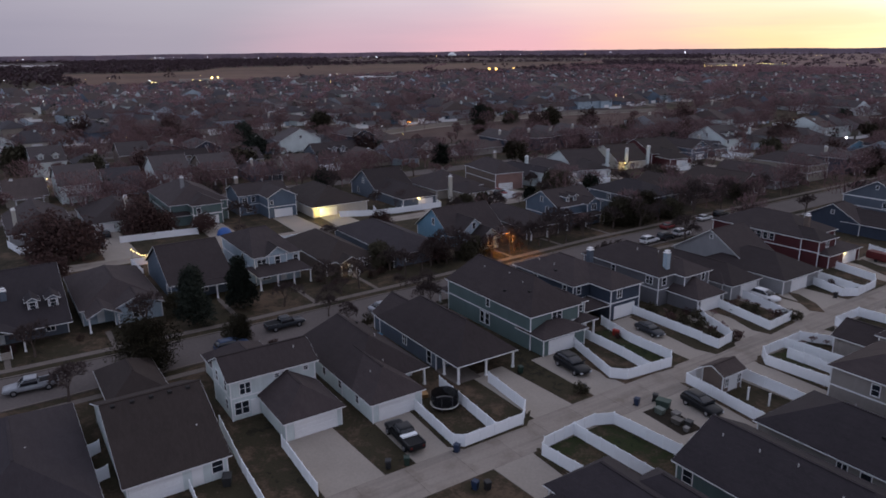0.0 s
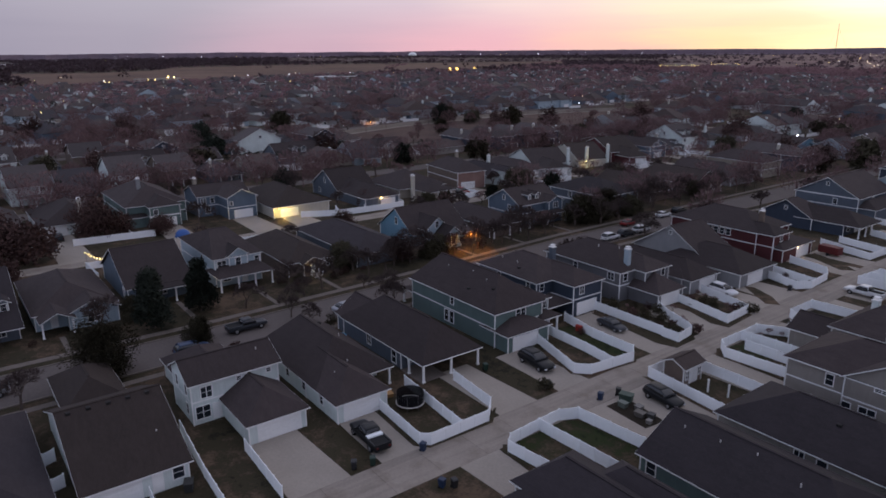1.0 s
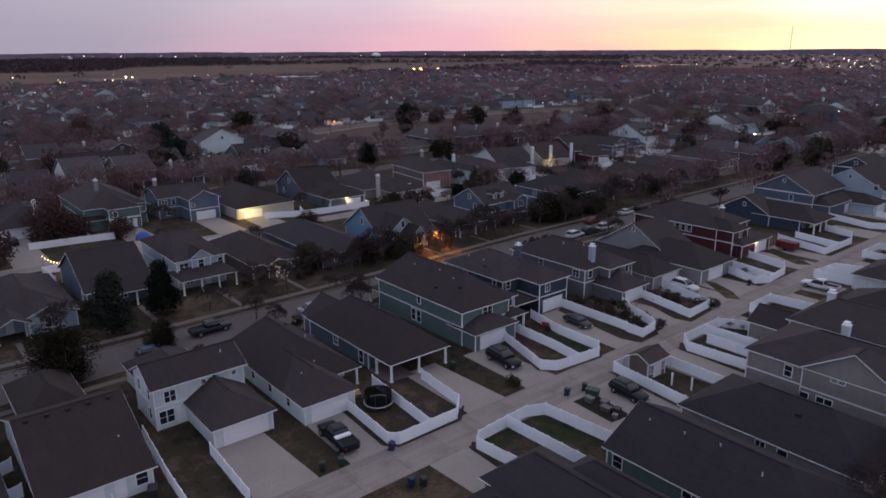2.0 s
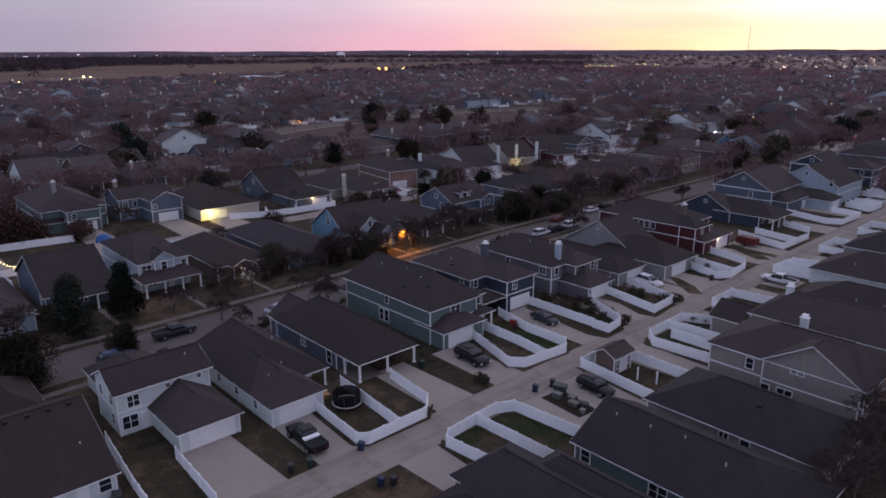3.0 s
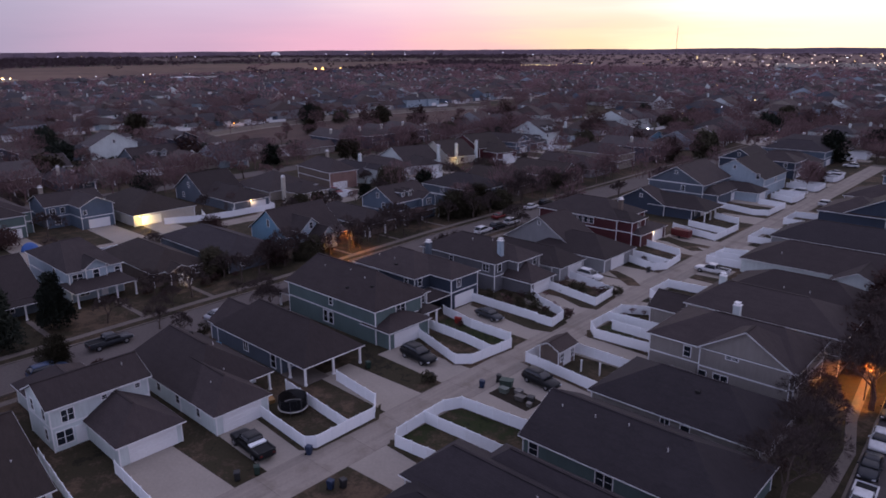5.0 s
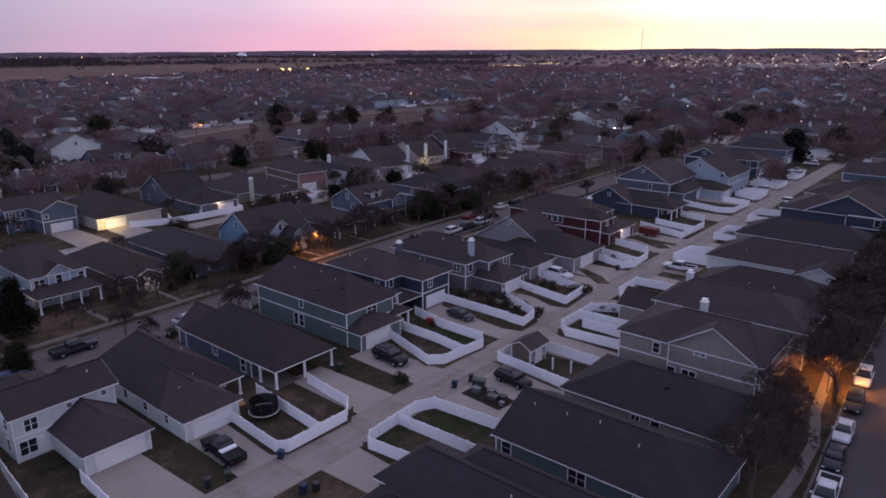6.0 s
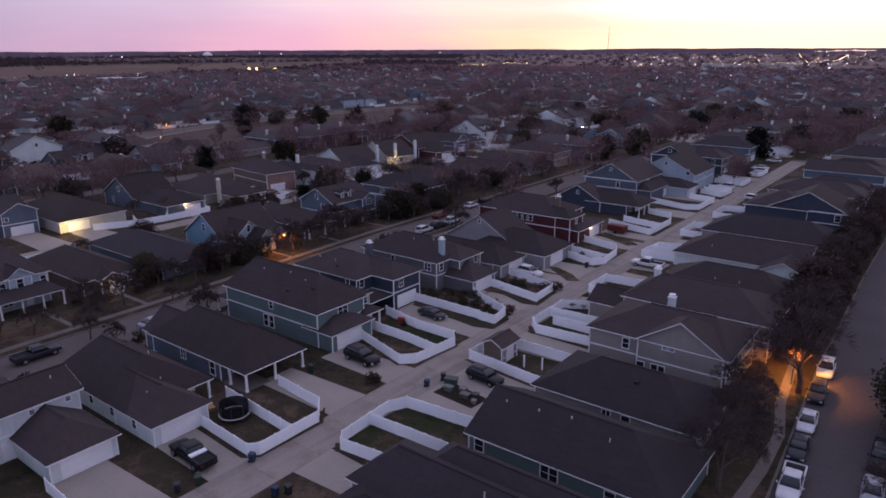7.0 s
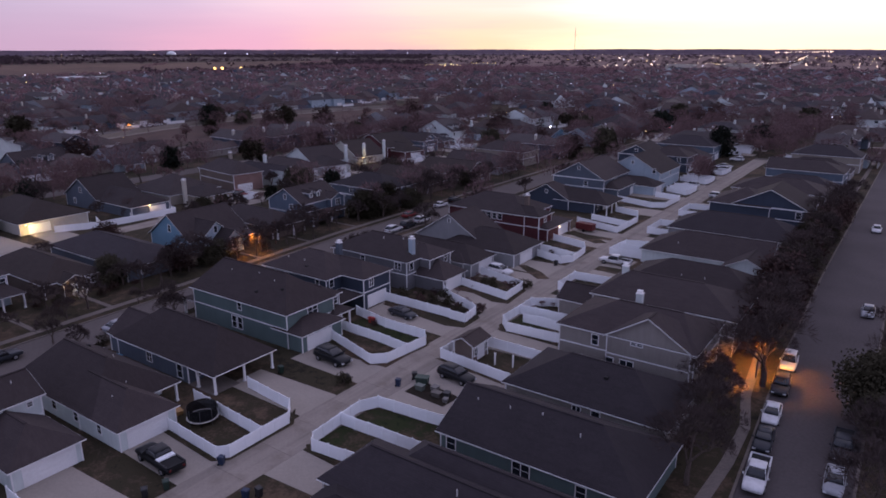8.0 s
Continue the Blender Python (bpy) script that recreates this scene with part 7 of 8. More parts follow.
sheet("belt_road", [(-352, -100), (-344, -100), (-352, 200), (-372, 330), (-402, 560), (-410, 560), (-380, 330), (-360, 200)], 0.06, ASPHALT, "pale road along an open green belt", category="road")
for i, pts in enumerate(([(-442, 532), (-418, 562), (-362, 518), (-384, 490)], [(-290, 548), (-268, 580), (-238, 560), (-262, 532)], [(-470, 800), (-430, 842), (-396, 812), (-436, 776)], [(-236, 398), (-186, 446), (-176, 410), (-216, 372)], [(-132, 340), (-100, 384), (-78, 366), (-112, 326)])):
    sheet("parking_lot_%d" % (i + 1), pts, 0.09, CONCRETE, "pale concrete lot among distant houses", category="parking lot")
sheet("cross_road", [(-300, 398), (40, 428), (40, 437), (-300, 407)], 0.06, ASPHALT, "pale cross road with open verge", category="road")
sheet("belt_verge", [(-338, -100), (-338, 200), (-352, 330), (-390, 600), (-440, 600), (-398, 330), (-392, 200), (-392, -100)], 0.02, WOODS, "scrubby dark open belt", category="verge")
sheet("belt_meadow", [(-329, 168), (-337, 200), (-345, 225), (-350, 265), (-357, 318), (-346, 364), (-330, 412), (-282, 400), (-282, 168)], 0.08, ground_material("belt_earth", [(0.40, (0.050, 0.034, 0.030)), (0.5, (0.082, 0.054, 0.046)), (0.62, (0.115, 0.076, 0.062))], big=0.02, mid=0.1, fine=0.8), "bare brown open belt before a long pale wall", category="verge")
WALL_LINE = [(-331, 178), (-339, 200), (-347, 225), (-352, 265), (-359, 318), (-348, 364), (-333, 409)]
sheet("belt_path", WALL_LINE + [(x + 3.2, y) for x, y in WALL_LINE[::-1]], 0.13, CONCRETE, "pale path along the foot of a wall", category="path")
belt_wall = empty("long_wall")
BELT_PANEL = [panel_mesh(2.2), post_mesh(2.35)]
for me in BELT_PANEL:
    me.materials[0] = CONCRETE
for (xa, ya), (xb, yb) in zip(WALL_LINE, WALL_LINE[1:]):
    n = round(math.hypot(xb - xa, yb - ya) / 6)
    for j in range(n):
        for me, long_ in ((BELT_PANEL[0], math.hypot(xb - xa, yb - ya) / n), (BELT_PANEL[1], 1)):
            q = new("panel" if long_ > 1 else "post", me)
            q.parent, q.location, q.rotation_euler = belt_wall, (xa + (xb - xa) * j / n, ya + (yb - ya) * j / n, 0), (0, 0, math.atan2(yb - ya, xb - xa))
            q.scale = (long_, 1, 1)
tagged(belt_wall, "long pale wall of panels along an open belt", "wall")

# long low hall at the edge of the field
hall = empty("commercial_building", -915, 498)
g = Geo()
g.box(-14, -34, 0, 14, 34, 6.4)
part("wall", g, WALLS["brown"], hall)
g = Geo()
g.box(-14.3, -34.3, 6.4, 14.3, 34.3, 7.3)
part("parapet", g, TRIM, hall, "pale flat roof edge")
for i in range(6):
    g = Geo()
    g.box(14, -29 + 10.5 * i, 0.6, 14.2, -24 + 10.5 * i, 3.4)
    part("window", g, GLASS, hall)
tagged(hall, "long brown commercial building with pale flat roof", "building")

# mid-distance trees among the houses
spots = []
for i in range(400):
    x, y = random.uniform(-430, 0), random.uniform(-20, 480)
    d = math.hypot(x, y)
    if not in_view(x, y, 2) or d < 205 or d > 470:
        continue
    if x > -206 and y < 262 and not (-122 < x < -112):
        continue
    if any(math.hypot(x - X, y - Y) < 8.5 for X, Y, _, _ in mid_spots):
        continue
    spots.append((x, y))
for x, y in spots:
    r = random.random()
    put(random.choice(BARE_MID) if r < 0.72 else (random.choice(EVER_MID) if r < 0.88 else RUSSET[1]), x, y, random.uniform(0.95, 1.6))
for i in range(74):
    x, y = random.choice((-152, -167.5, -119.5, -214, -155, -170)) + random.uniform(-2.5, 2.5), random.uniform(-15, 262)
    if y < 115 and x > -181 or y < 235 and -181 < x < -160:
        continue
    r = random.random()
    put(random.choice(BARE_MID) if r < 0.6 else (random.choice(EVER_MID) if r < 0.85 else RUSSET[1]), x, y, random.uniform(0.55, 0.95))
for i in range(24):
    y = random.uniform(-20, 560)
    x = -366 - 0.00016 * max(0, y - 100) ** 2 + random.uniform(-22, 22)
    if in_view(x, y, 2):
        put(random.choice(BARE_MID), x, y, random.uniform(0.8, 1.4))


def woods(name, spots_, material, label, tall=(5, 9), wide=(5, 9), leaves=24, size=1.0):
    """Far trees as loose clumps of leaf-like facets over thin stems, in one body."""
    rng = random.Random(len(spots_))
    vv, ff = [], []
    for x, y in spots_:
        h, w = rng.uniform(*tall), rng.uniform(*wide)
        n = len(vv)
        vv += [(x - 0.2, y, 0), (x + 0.2, y, 0), (x, y, h * 0.7)]
        ff.append((n, n + 1, n + 2))
        for k in range(leaves):
            a, t = rng.uniform(0, 6.28), rng.uniform(0.15, 1)
            rad = w / 2 * math.sqrt(max(0.02, 1 - ((t - 0.45) / 0.58) ** 2)) * rng.uniform(0.3, 1)
            p = Vector((x + math.cos(a) * rad, y + math.sin(a) * rad, h * t))
            s = size * rng.uniform(0.6, 1.5)
            u = Vector((rng.gauss(0, 1), rng.gauss(0, 1), rng.gauss(0, 1))).normalized() * s
            v = u.orthogonal().normalized() * s * 0.6
            n = len(vv)
            vv += [tuple(p - u), tuple(p + v), tuple(p + u), tuple(p - v)]
            ff.append((n, n + 1, n + 2, n + 3))
    me = bpy.data.meshes.new(name)
    me.from_pydata(vv, [], ff)
    me.materials.append(material)
    return tagged(new(name, me), label, "woods", kind="stuff")


def crowns(name, spots_, material, label, tall=(6, 10), twigs=120, length=1.5, width=0.09, seed=3):
    """Leafless trees at a distance: a forked stem and a haze of thin rising twigs each, in one body."""
    r = np.random.default_rng(seed)
    n = len(spots_)
    at = np.array([(x, y, 0.0) for x, y in spots_])
    h = r.uniform(*tall, n)
    w = h * r.uniform(0.42, 0.62, n)
    th, u = r.uniform(0, 2 * np.pi, (n, twigs)), r.uniform(0.0, 1.0, (n, twigs))
    rad = np.sqrt(r.uniform(0.0, 1.0, (n, twigs))) * w[:, None] * np.sqrt(np.clip(1 - ((u - 0.42) / 0.62) ** 2, 0.04, 1))
    out = np.stack([np.cos(th), np.sin(th), np.zeros_like(th)], -1)
    p = at[:, None, :] + out * rad[..., None]
    p[..., 2] = h[:, None] * (0.26 + 0.66 * u)
    d = out * r.uniform(0.1, 1.0, th.shape)[..., None] + r.normal(0, 0.35, (*th.shape, 3))
    d[..., 2] += r.uniform(0.4, 1.2, th.shape)
    d *= (length * r.uniform(0.6, 1.4, th.shape) / np.linalg.norm(d, axis=-1))[..., None]
    side = np.cross(d, r.normal(0, 1, d.shape))
    side *= (width * r.uniform(0.6, 1.5, th.shape) / np.linalg.norm(side, axis=-1))[..., None]
    quads = np.stack([p, p + d * 0.4 + side, p + d, p + d * 0.4 - side], 2).reshape(-1, 3)
    # stem and four limbs a tree, as slim blades
    k = np.arange(5) * 1.256
    lean = np.stack([np.cos(k), np.sin(k), np.full(5, 1.1)], -1)
    lean[0] = (0, 0, 1)
    foot = np.repeat(at[:, None, :], 5, 1)
    foot[:, 1:, 2] = (h * 0.25)[:, None]
    tip = foot + lean[None] * (h * np.where(np.arange(5)[:, None] == 0, 0.75, 0.38)).T[..., None]
    across = np.stack([-np.sin(k), np.cos(k), np.zeros(5)], -1)[None] * (h * 0.02)[:, None, None]
    stems = np.stack([foot - across, foot + across, tip + across * 0.2, tip - across * 0.2], 2).reshape(-1, 3)
    verts = np.concatenate([quads, stems])
    me = bpy.data.meshes.new(name)
    me.from_pydata(verts.tolist(), [], np.arange(len(verts)).reshape(-1, 4).tolist())
    me.materials.append(material)
    return tagged(new(name, me), label, "trees", kind="stuff")


# pink distance haze is built into this base colour
FARTWIG_HAZE = leafy("far_crowns_hazed", (0.265, 0.156, 0.164), 0.12)
FARGREEN = leafy("far_evergreen_crowns", (0.036, 0.038, 0.032))
near_, far_, b_ = [], [], []
for X, Y, turn, k in mid_spots + far_spots:
    d = math.hypot(X, Y)
    c, s = math.cos(turn), math.sin(turn)
    for i in range(3):
        if random.random() < 0.34:
            continue
        a, b = random.choice((-15.5, -13.5, 14.5, 17.5)) + random.uniform(-1.5, 1.5), random.uniform(-7, 7)
        x, y = X + a * c - b * s, Y + a * s + b * c
        if random.random() < 0.13:
            b_.append((x, y))
        else:
            (near_ if d < 560 else far_).append((x, y))
# bare trees along the west street and its yards, and round the second street
for i in range(20):
    y = 140 + 14.5 * i + random.uniform(-3, 3)
    near_.append((random.choice((-116.5, -119.5, -121)) + random.uniform(-1, 1), y))
    if random.random() < 0.6:
        near_.append((-99.5 + random.uniform(-1, 1), y + 4))
for i in range(60):
    near_.append((random.choice((-213, -225, -233)) + random.uniform(-3, 3), random.uniform(20, 300)))
for x, y in ((-155, 148), (-152, 171), (-150, 190), (-153, 210), (-149, 226), (-151, 246), (-147, 262), (-156, 160), (-168, 258), (-160, 275), (-64, 246), (-63, 241), (-61.5, 232), (-196, 262), (-128, 165), (-124, 185), (-130, 204), (-126, 224)):
    near_.append((x, y))
for x, y in ((-261, 74), (-256, 79), (-252, 97), (-256, 103), (-262, 97), (-250, 108), (-246, 136), (-242, 170), (-246, 176), (-262, 100), (-258, 92), (-262, 142)):
    b_.append((x, y))
for i in range(26):
    near_.append((-55 + random.gauss(0, 5), 306 + 4 * i + random.uniform(-2, 2)))
# clumps along the open belt and the wooded band before the fields
for cx_, cy_, n_, sp in ((-380, 96, 26, 22), (-332, 66, 16, 16), (-480, 133, 30, 26), (-495, 358, 34, 30), (-453, 564, 34, 34), (-340, 513, 30, 26), (-248, 347, 20, 18), (-253, 482, 30, 28), (-484, 285, 20, 20), (-150, 400, 26, 34), (-60, 430, 24, 30), (-300, 430, 26, 26)):
    for i in range(n_):
        near_.append((cx_ + random.gauss(0, sp), cy_ + random.gauss(0, sp)))
for i in range(1500):
    t = random.random()
    x, y = -1060 + 640 * t + random.gauss(0, 25), 1080 + 60 * math.sin(3 * t) + random.uniform(-130, 130)
    (far_ if random.random() < 0.7 else b_).append((x, y))
near_ = [(x, y) for x, y in near_ if not (-362 < x < -284 and 172 < y < 412)] + [(-341, 214), (-333, 196), (-344, 246), (-348, 290), (-352, 335), (-338, 380), (-330, 250), (-326, 300)]
b_ = [(x, y) for x, y in b_ if not (-362 < x < -284 and 172 < y < 412)]
crowns("bare_trees_near", near_, leafy("yard_tree_twigs", (0.165, 0.104, 0.104), 0.12), "leafless brown trees among the houses", (6.5, 12), 440, 1.4, 0.08, 3)
crowns("bare_trees_far", far_, FARTWIG_HAZE, "hazy bare brown trees among distant houses", (6.5, 11), 60, 2.5, 0.28, 4)
woods("evergreen_woods", b_, FARGREEN, "dark evergreen trees among distant houses", (4.5, 8.5), (4.5, 8), 70, 0.5)

# open country: field, lake, belts of wood, far ridge
FIELD_EDGE = [(-1382, 137), (-954, 146), (-983, 246), (-984, 329), (-995, 462), (-991, 547), (-1099, 749), (-1117, 898), (-1287, 1192), (-1272, 1330), (-1696, 1773), (-1882, 1372), (-1993, 1122), (-1989, 872), (-1979, 589), (-1705, 443), (-1637, 310), (-1748, 175)]
STRIP_EDGE = [(-3713, 1698), (-2945, 2147), (-2214, 2211), (-1583, 2294), (-1202, 1744), (-1696, 1773), (-2046, 1492), (-2392, 1093)]
sheet("far_field", STRIP_EDGE, 0.3, ground_material("far_stubble", [(0.40, (0.070, 0.050, 0.046)), (0.5, (0.100, 0.068, 0.060)), (0.60, (0.13, 0.088, 0.074))], big=0.003, mid=0.02, fine=0.2), "dull stubble field beyond the near one", 0.2, "field")
sheet("dry_field_near", FIELD_EDGE, 0.3, FIELD, "wide tan dry field beyond the houses", 0.2, "field")
sheet("lake", [(-2770, -500), (-2760, 290), (-3144, 339), (-3300, 100), (-3600, -500)], 0.5, WATER, "pale lake beyond dark woods", 0.3, "lake")
# pasture colour brightened to stand for the veil of haze under the sunset
sheet("scrub_land", [(-700, 1290), (300, 1290), (300, 4800), (-1500, 4800), (-2200, 3000), (-1500, 1900), (-1150, 1500)], 0.25, ground_material("hazed_winter_pasture", [(0.40, (0.105, 0.066, 0.062)), (0.5, (0.165, 0.105, 0.098)), (0.60, (0.215, 0.140, 0.125))], big=0.004, mid=0.02, fine=0.2), "open winter pasture towards the sunset", 0.2, "scrub")
sheet("scrub_west", [(-1650, 100), (-2300, 540), (-3300, 1080), (-4900, 1500), (-4900, -400), (-1650, -400)], 0.25, WOODS, "dark scrub land beyond the field", 0.2, "scrub")


def inside(x, y, ring_):
    """Whether a place lies within an outline."""
    odd = False
    for (ax, ay), (bx, by) in zip(ring_, ring_[1:] + ring_[:1]):
        if (ay > y) != (by > y) and x < ax + (y - ay) / (by - ay) * (bx - ax):
            odd = not odd
    return odd


c_ = []
while len(c_) < 6500:
    r, a = random.uniform(1100, 4700), radians(random.uniform(-2, 93))
    x, y = -r * math.sin(a), r * math.cos(a)
    if inside(x, y, FIELD_EDGE) and random.random() < 0.992 or inside(x, y, STRIP_EDGE) and random.random() < 0.9:
        continue
    if a < radians(36) and random.random() < 0.86:
        continue
    if -3600 < x < -2700 and -500 < y < 340:
        continue
    c_.append((x, y))
# crowns lifted towards magenta so their colour carries the horizon haze
woods("distant_woods", c_, leafy("hazed_woods", (0.086, 0.058, 0.064)), "dark woods on the flat horizon", (6, 10), (14, 30), 17, 2.2)
d_ = []
for i in range(420):
    t = random.random()
    x = -1000 - 60 * t + random.gauss(0, 8)
    y = 80 + 780 * t
    d_.append((x - 0.0002 * y * y, y))
for (xa, ya), (xb, yb), n_ in (((-1700, 330), (-1980, 600), 30), ((-1985, 620), (-1990, 1100), 60), ((-1300, 1190), (-1690, 1760), 90), ((-1400, 900), (-1500, 960), 14), ((-1560, 1010), (-1760, 1180), 36)):
    for i in range(n_):
        t = random.random()
        d_.append((xa + (xb - xa) * t + random.gauss(0, 9), ya + (yb - ya) * t + random.gauss(0, 9)))
woods("field_hedge", d_, FARTWIG_HAZE, "bare trees along the edge of the field", (3, 6), (4, 10), 20, 0.7)
# mauve haze painted into the ridge's own colour
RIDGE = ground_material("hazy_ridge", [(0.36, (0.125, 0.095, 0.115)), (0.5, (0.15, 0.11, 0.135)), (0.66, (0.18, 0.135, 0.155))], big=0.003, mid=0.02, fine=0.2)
for k, (rad, hh) in enumerate(((4300, 9), (4850, 29))):
    g = Geo()
    lo, hi = [], []
    for i in range(160):
        a = radians(-6 + 106 * i / 159)
        r = rad + 40 * math.sin(i * 1.7)
        h = hh + 7 * noise.noise((i * 0.11, k * 3.0, 0)) + 2.5 * noise.noise((i * 0.9, k, 5)) + random.uniform(-0.8, 0.8)
        lo.append((-r * math.sin(a), r * math.cos(a), -1))
        hi.append((-r * math.sin(a) * 1.006, r * math.cos(a) * 1.006, h))
    for i in range(159):
        g.poly([lo[i], lo[i + 1], hi[i + 1], hi[i]])
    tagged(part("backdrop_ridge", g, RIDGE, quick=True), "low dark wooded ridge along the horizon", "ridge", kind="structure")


# ---- lamps and lights ----
WARM, SODIUM, COOL = (1.0, 0.70, 0.22), (1.0, 0.33, 0.035), (0.92, 0.93, 1.0)
TOWN = (1.0, 0.66, 0.40)
G_WARM, G_SODIUM, G_COOL, G_RED, G_TOWN = glow("lamp_warm", WARM, 9), glow("lamp_sodium", SODIUM, 9), glow("lamp_cool", COOL, 9), glow("lamp_red", (1.0, 0.08, 0.06), 5), glow("lamp_town", TOWN, 12)


def street_lamp(x, y, z, material, r=0.22, arm=1.4, turn=0.0, label="street lamp on a slim dark pole, lit"):
    e = empty("street_lamp", x, y, 0, turn)
    g = Geo()
    g.tube((0, 0, 0), (0, 0, z), 0.09, 0.06, 8)
    part("pole", g, METAL, e)
    g = Geo()
    g.tube((0, 0, z), (arm, 0, z + 0.25), 0.045, 0.04, 6)
    part("arm", g, METAL, e)
    g = Geo()
    g.rings([[(arm + r * k * math.cos(b), r * k * math.sin(b), z + 0.2 + dz) for b in [6.283 * i / 10 for i in range(10)]] for k, dz in ((0.4, -0.9 * r), (1, -0.35 * r), (1, 0.35 * r), (0.4, 0.8 * r))])
    part("lamp_head", g, material, e, "glowing lamp head")
    return tagged(e, label, "street lamp", "street lamps")


def spot(name, place, watts, colour, cone=154):
    """The light of a shaded street lamp, straight down."""
    d = bpy.data.lights.new(name, "SPOT")
    d.energy, d.color, d.shadow_soft_size, d.spot_size, d.spot_blend = watts, colour, 0.15, radians(cone), 0.45
    ob = new(name, d)
    ob.location = place
    return ob


def wall_lamp(x, y, z, material, r=0.12, label="small lit lamp on a house wall"):
    e = empty("wall_lamp", x, y, z)
    g = Geo()
    g.box(-0.06, -0.06, -0.12, 0.06, 0.06, 0.0)
    part("bracket", g, METAL, e)
    g = Geo()
    g.rings([[(r * k * math.cos(b), r * k * math.sin(b), dz) for b in [6.283 * i / 10 for i in range(10)]] for k, dz in ((0.6, 0.01), (1, r * 0.6), (1, r * 1.4), (0.5, r * 2))])
    part("globe", g, material, e, "glowing globe")
    return tagged(e, label, "wall lamp", "wall lamps")


street_lamp(-15.1, 94.2, 5.3, G_SODIUM, 0.07, 0.5, 2.4)
spot("street_lamp_light_east", (-14.8, 94.4, 5.1), 7600, SODIUM, 142)
street_lamp(-115.6, 94.2, 4.6, G_SODIUM, 0.08, 0.9, math.pi)
spot("street_lamp_light_west", (-116.5, 94.2, 4.5), 3600, SODIUM)
wall_lamp(-174.0, 74.4, 2.35, G_WARM)
lamp("garage_light", (-172.6, 75.0, 2.2), 850, WARM, 0.15)
wall_lamp(-123.0, 58.0, 1.9, G_WARM, 0.16)
lamp("porch_light", (-122.5, 58.0, 2.0), 32, WARM, 0.12)
wall_lamp(-69.6, 146.0, 2.3, G_WARM, 0.13)
lamp("garage_light_red_house", (-69.0, 146.0, 2.4), 50, (1.0, 0.8, 0.6), 0.12)
wall_lamp(-177.6, 199.4, 2.4, G_WARM, 0.16)
lamp("yellow_wall_light", (-176.6, 199.2, 2.4), 260, WARM, 0.15)
wall_lamp(-168.6, 103.4, 2.5, G_WARM, 0.2)
lamp("eaves_light", (-168.0, 103.6, 2.4), 70, (1.0, 0.6, 0.3), 0.12)
wall_lamp(-126.8, 38.4, 2.2, G_WARM, 0.12)
lamp("side_porch_light", (-126.2, 38.4, 2.2), 25, WARM, 0.1)
lamp("lit_yard", (-155.4, 26.4, 2.2), 130, SODIUM, 0.2)
# string of garden bulbs
e = empty("string_lights", -157, 25.6)
for i in range(9):
    t = i / 8
    g = Geo()
    p_ = (-3.4 + 7.4 * t, 2.9 * t - 1.4, 2.5 - 0.7 * math.sin(math.pi * t))
    g.rings([[(p_[0] + 0.11 * k * math.cos(b), p_[1] + 0.11 * k * math.sin(b), p_[2] + dz) for b in [6.283 * j / 8 for j in range(8)]] for k, dz in ((0.3, -0.11), (1, 0), (0.3, 0.11))])
    part("bulb", g, G_WARM, e)
g = Geo()
for i in range(8):
    t, u = i / 8, (i + 1) / 8
    g.tube((-3.4 + 7.4 * t, 2.9 * t - 1.4, 2.62 - 0.7 * math.sin(math.pi * t)), (-3.4 + 7.4 * u, 2.9 * u - 1.4, 2.62 - 0.7 * math.sin(math.pi * u)), 0.015, 0.015, 4, caps=False)
part("cable", g, METAL, e)
for yy in (-1.4, 1.5):
    g = Geo()
    xx = -3.4 if yy < 0 else 4.0
    g.tube((xx, yy, 0), (xx, yy, 2.65), 0.04, 0.04, 6)
    part("pole", g, METAL, e)
tagged(e, "string of warm garden bulbs over a yard", "string lights")

# lamps among the farther houses
for x, y, z, m, r, nm in ((-272.6, 17.7, 2.4, G_WARM, 0.4, 0), (-254.8, 50.4, 3.0, G_WARM, 0.5, 1), (-241.5, 146.8, 3.0, G_COOL, 0.55, 1), (-245.6, 159, 3.0, G_COOL, 0.42, 1), (-244, 244.6, 3.2, G_WARM, 0.5, 1), (-173, 267.3, 3.2, G_WARM, 0.42, 1),
                          (-123.6, 305.6, 4.5, G_WARM, 0.5, 1), (-110.5, 358.9, 3.5, G_RED, 0.55, 1), (-165.7, 332.9, 2.6, G_COOL, 0.9, 0), (-66, 348, 4.5, G_WARM, 0.45, 1), (-50, 384.6, 4.5, G_WARM, 0.6, 1), (-365.7, 218.8, 1.5, G_SODIUM, 0.7, 0), (-371, 221, 1.2, G_SODIUM, 0.6, 0),
                          (-469.6, 60.7, 3, G_COOL, 1.2, 0), (-462, 84, 3, G_WARM, 0.7, 0), (-421, 250, 2, G_SODIUM, 0.6, 0), (-388, 338, 2.0, G_SODIUM, 0.7, 0)):
    if nm:
        street_lamp(x, y, z, m, r * 0.4, 1.0, random.uniform(0, 6))
    else:
        wall_lamp(x, y, z, m, r * 0.45)
lamp("far_house_light", (-270.5, 17.7, 2.0), 260, WARM, 0.3)
lamp("far_yard_light", (-163.0, 332, 2.4), 200, (1, 0.85, 0.85), 0.3)
lamp("far_street_light", (-364, 218, 2), 260, SODIUM, 0.3)

# floodlights on masts by the field
for x, y in ((-1020, 777), (-1010, 785), (-986, 806)):
    e = street_lamp(x, y, 9.0, glow("floodlight_yellow", (1.0, 0.60, 0.13), 6.0), 2.3, 0.3, 0, "yellow floodlight on a tall mast, lit")
# distant bulbs scattered over town and horizon
rng = random.Random(5)


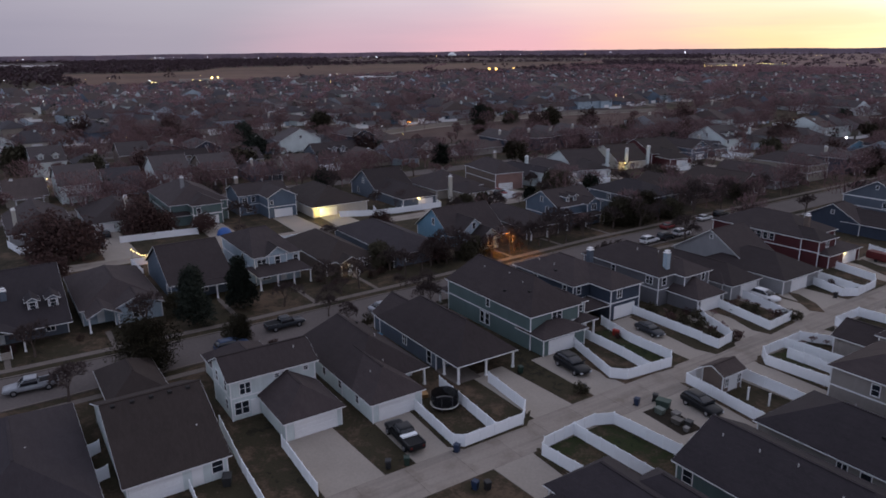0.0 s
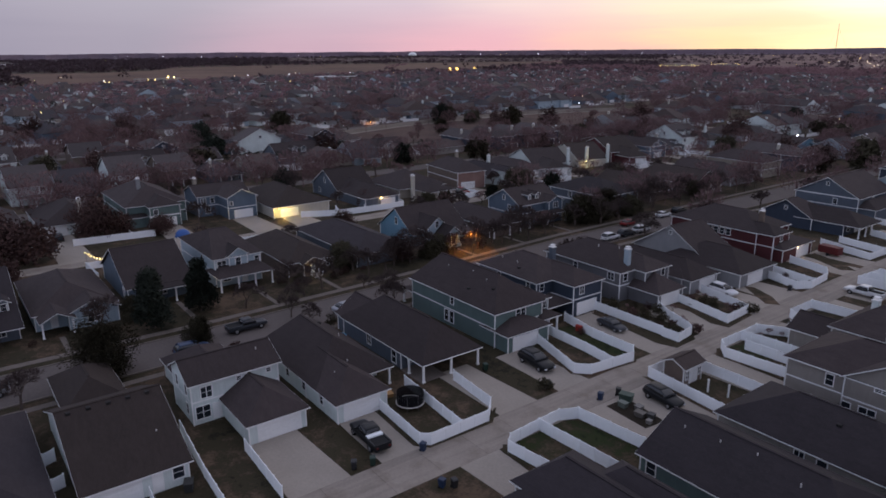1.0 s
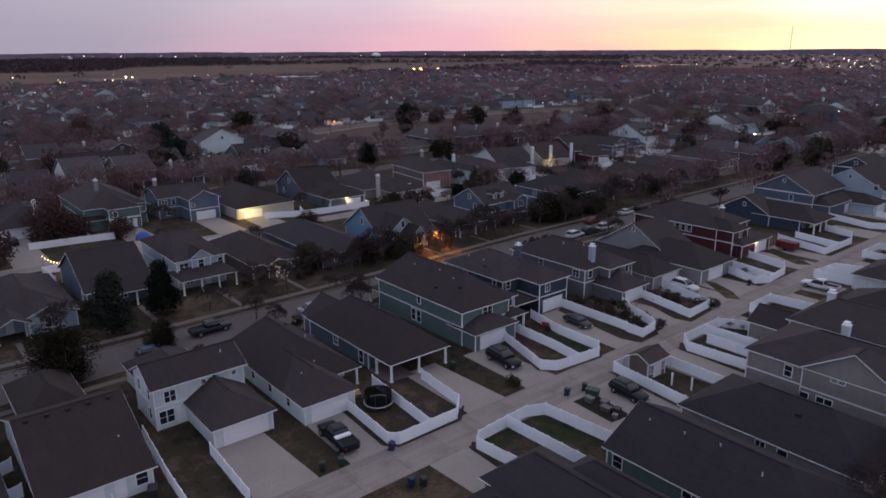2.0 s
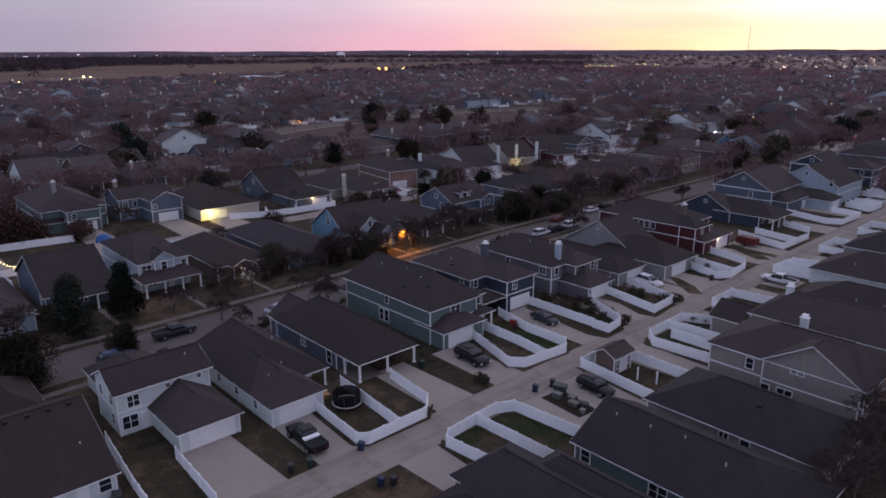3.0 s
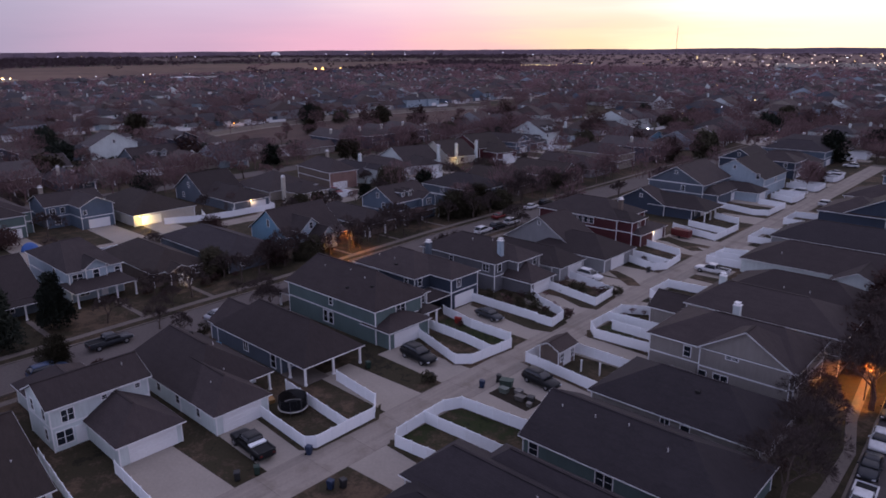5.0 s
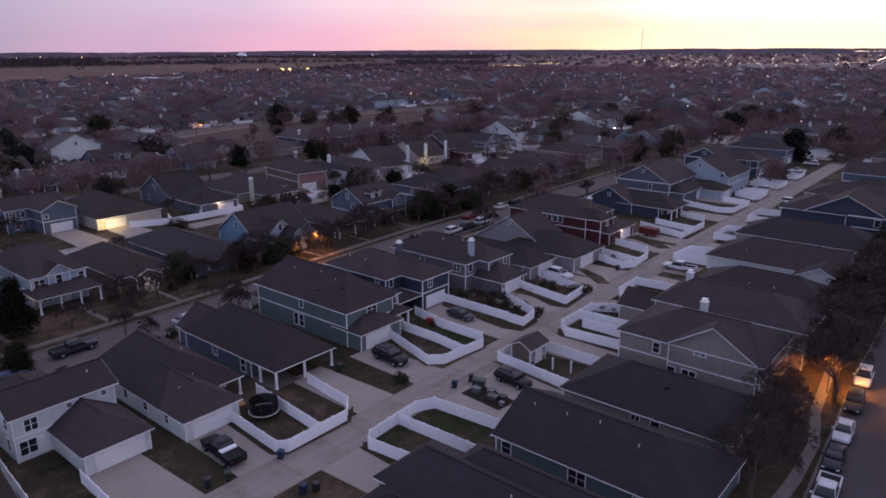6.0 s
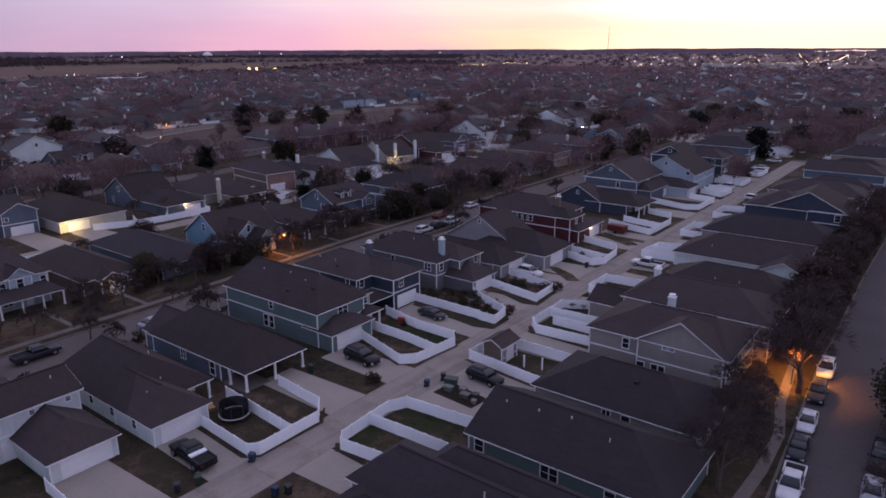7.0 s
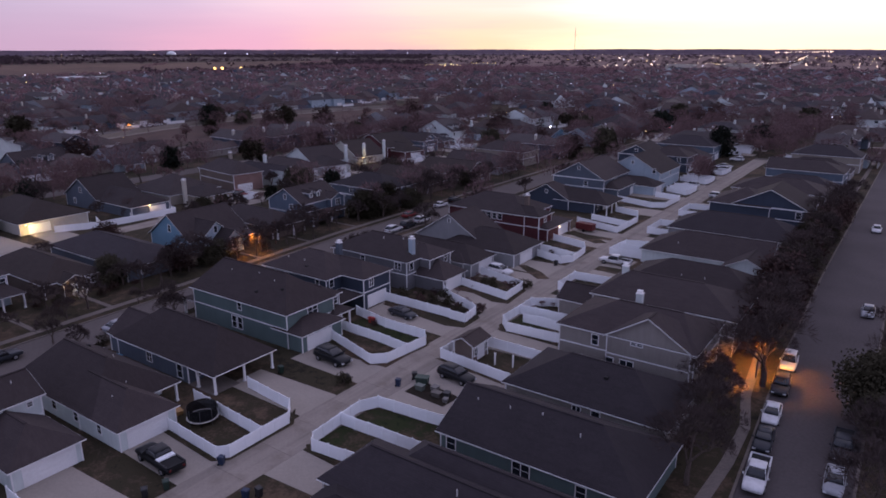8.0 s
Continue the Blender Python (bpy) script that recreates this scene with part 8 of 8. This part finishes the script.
def bulbs(name, spots_, material, label, k=0.00026):
    g = Geo()
    for x, y, z, s in spots_:
        r = math.hypot(x, y) * k * s
        g.rings([[(x + r * a * math.cos(b), y + r * a * math.sin(b), z + dz * r) for b in (0, 1.047, 2.094, 3.141, 4.188, 5.235)] for a, dz in ((0.3, -1), (1, -0.3), (1, 0.3), (0.3, 1))])
    return tagged(part(name, g, material, quick=True), label, "lights", kind="stuff")


def scatter(n, r0, r1, a0, a1, z0, z1):
    out = []
    for i in range(n):
        r, a = rng.uniform(r0, r1), radians(rng.uniform(a0, a1))
        out.append((-r * math.sin(a), r * math.cos(a), rng.uniform(z0, z1), rng.uniform(0.5, 1.3)))
    return out


bulbs("town_lights_warm", scatter(40, 330, 1200, 0, 88, 4, 9) + scatter(30, 1300, 3000, 0, 30, 6, 12) + scatter(12, 3000, 4200, 30, 92, 8, 18), G_WARM, "scattered warm lamps of a distant town")
bulbs("town_lights_white", scatter(46, 330, 1200, 0, 88, 4, 9) + scatter(26, 1300, 2600, 0, 30, 5, 12) + scatter(20, 3000, 4250, 20, 92, 10, 20) + [(-975 - 70 * t + rng.uniform(-30, 40), 150 + 620 * t, rng.uniform(5, 10), rng.uniform(0.5, 1.3)) for t in [rng.random() for _ in range(17)]] + [(-4300 + rng.uniform(-40, 90), 900 + 420 * rng.random() ** 2, 14, rng.uniform(0.8, 1.6)) for _ in range(5)], G_COOL, "scattered white lamps of a distant town")
bulbs("town_lights_sodium", scatter(16, 500, 1500, 0, 88, 3, 6) + scatter(110, 1400, 3200, -3, 24, 6, 12), G_TOWN, "scattered pale orange lamps of a distant town")
ROAD_LAMPS = [(-560 + 9 * i, 1370 + 26 * i, 8, rng.uniform(0.7, 1.5)) for i in range(14)] + [(-385 + 5 * i, 1530 + 22 * i, 8, rng.uniform(0.7, 1.4)) for i in range(15)] + [(-300 - 9 * i, 1850 + 75 * i, 9, rng.uniform(0.6, 1.2)) for i in range(13)] + [(-760 + 9 * i, 4150 + 22 * i, 16, rng.uniform(0.7, 1.8)) for i in range(24)]
bulbs("road_lamps", ROAD_LAMPS, G_TOWN, "rows of pale orange lamps along distant roads")
for i, (xa, ya, xb, yb, w_) in enumerate(((-790, 1700, -560, 1830, 26), (-575, 1225, -430, 1310, 9), (-580, 1370, -430, 1740, 12), (-390, 1530, -310, 1860, 12), (-310, 1850, -430, 2900, 16))):
    sheet("far_road_%d" % (i + 1), [(xa, ya), (xb, yb), (xb + w_, yb), (xa + w_, ya)], 0.45, CONCRETE, "pale road crossing the distant pasture", 0.2, "road")
bulbs("shop_lights", [(-866 + 5 * i + rng.uniform(-3, 3), 1178 + 3.6 * i, 9, rng.uniform(1.0, 2.0)) for i in range(12)] + [(-925 + 5 * i, 1436 + 3.4 * i, 7, rng.uniform(0.8, 1.3)) for i in range(10)] + [(-946, 243, 8.5, 3.0), (-932, 257, 8.5, 2.4), (-939, 250, 8.5, 1.8), (-1046, 296, 8, 3.6), (-1040, 303, 8, 3.0), (-928, 189, 8, 2.2), (-930, 194, 8, 1.6), (-1045, 317, 5, 2.2), (-972, 341, 5, 2.0), (-1236, 89, 6, 2.6)], G_WARM, "row of bright shop lamps")
# commercial buildings by the field and the shops
for i, (x, y, w_, d_, h_) in enumerate(((-1058, 285, 18, 60, 6), (-1030, 420, 14, 40, 5), (-1040, 520, 12, 34, 5), (-1000, 1415, 70, 20, 6), (-1020, 700, 16, 50, 6), (-880, 1430, 50, 18, 6), (-480, 1590, 60, 24, 7), (-380, 1700, 80, 26, 7))):
    e = empty("commercial_building", x, y)
    part("wall", wall_box(-w_ / 2, -d_ / 2, w_ / 2, d_ / 2, 0, h_), WALLS["cream"], e)
    part("roof", wall_box(-w_ / 2 - 0.4, -d_ / 2 - 0.4, w_ / 2 + 0.4, d_ / 2 + 0.4, h_, h_ + 0.5), CONCRETE, e)
    part("glazing", wall_box(w_ / 2, -d_ / 2 + 1, w_ / 2 + 0.1, d_ / 2 - 1, 0.6, 2.8), GLASS, e)
    tagged(e, "long low pale commercial building by a field", "commercial building", "commercial buildings")
# domed tank on the horizon
e = empty("storage_dome", -3450, 2360)
g = Geo()
g.rings([[(26 * math.cos(a) * math.cos(b), 26 * math.cos(a) * math.sin(b), 6 + 20 * math.sin(a)) for b in [6.283 * i / 18 for i in range(18)]] for a in (0.0, 0.3, 0.6, 0.9, 1.2, 1.5)])
part("dome", g, TRIM, e, smooth=True)
g = Geo()
g.tube((0, 0, 0), (0, 0, 6.0), 26, 26, 18)
part("drum", g, CONCRETE, e)
tagged(e, "pale domed storage tank on the horizon", "tank")
# radio mast
e = empty("radio_mast", -1383, 2996)
g = Geo()
g.tube((0, 0, 0), (0, 0, 125), 1.1, 0.7, 4)
part("lattice_shaft", g, METAL, e)
for k in range(3):
    a = 2.094 * k
    g = Geo()
    g.tube((0, 0, 110), (60 * math.cos(a), 60 * math.sin(a), 0), 0.15, 0.15, 3)
    part("guy_wire", g, METAL, e)
tagged(e, "slender tall radio mast on the horizon", "mast")
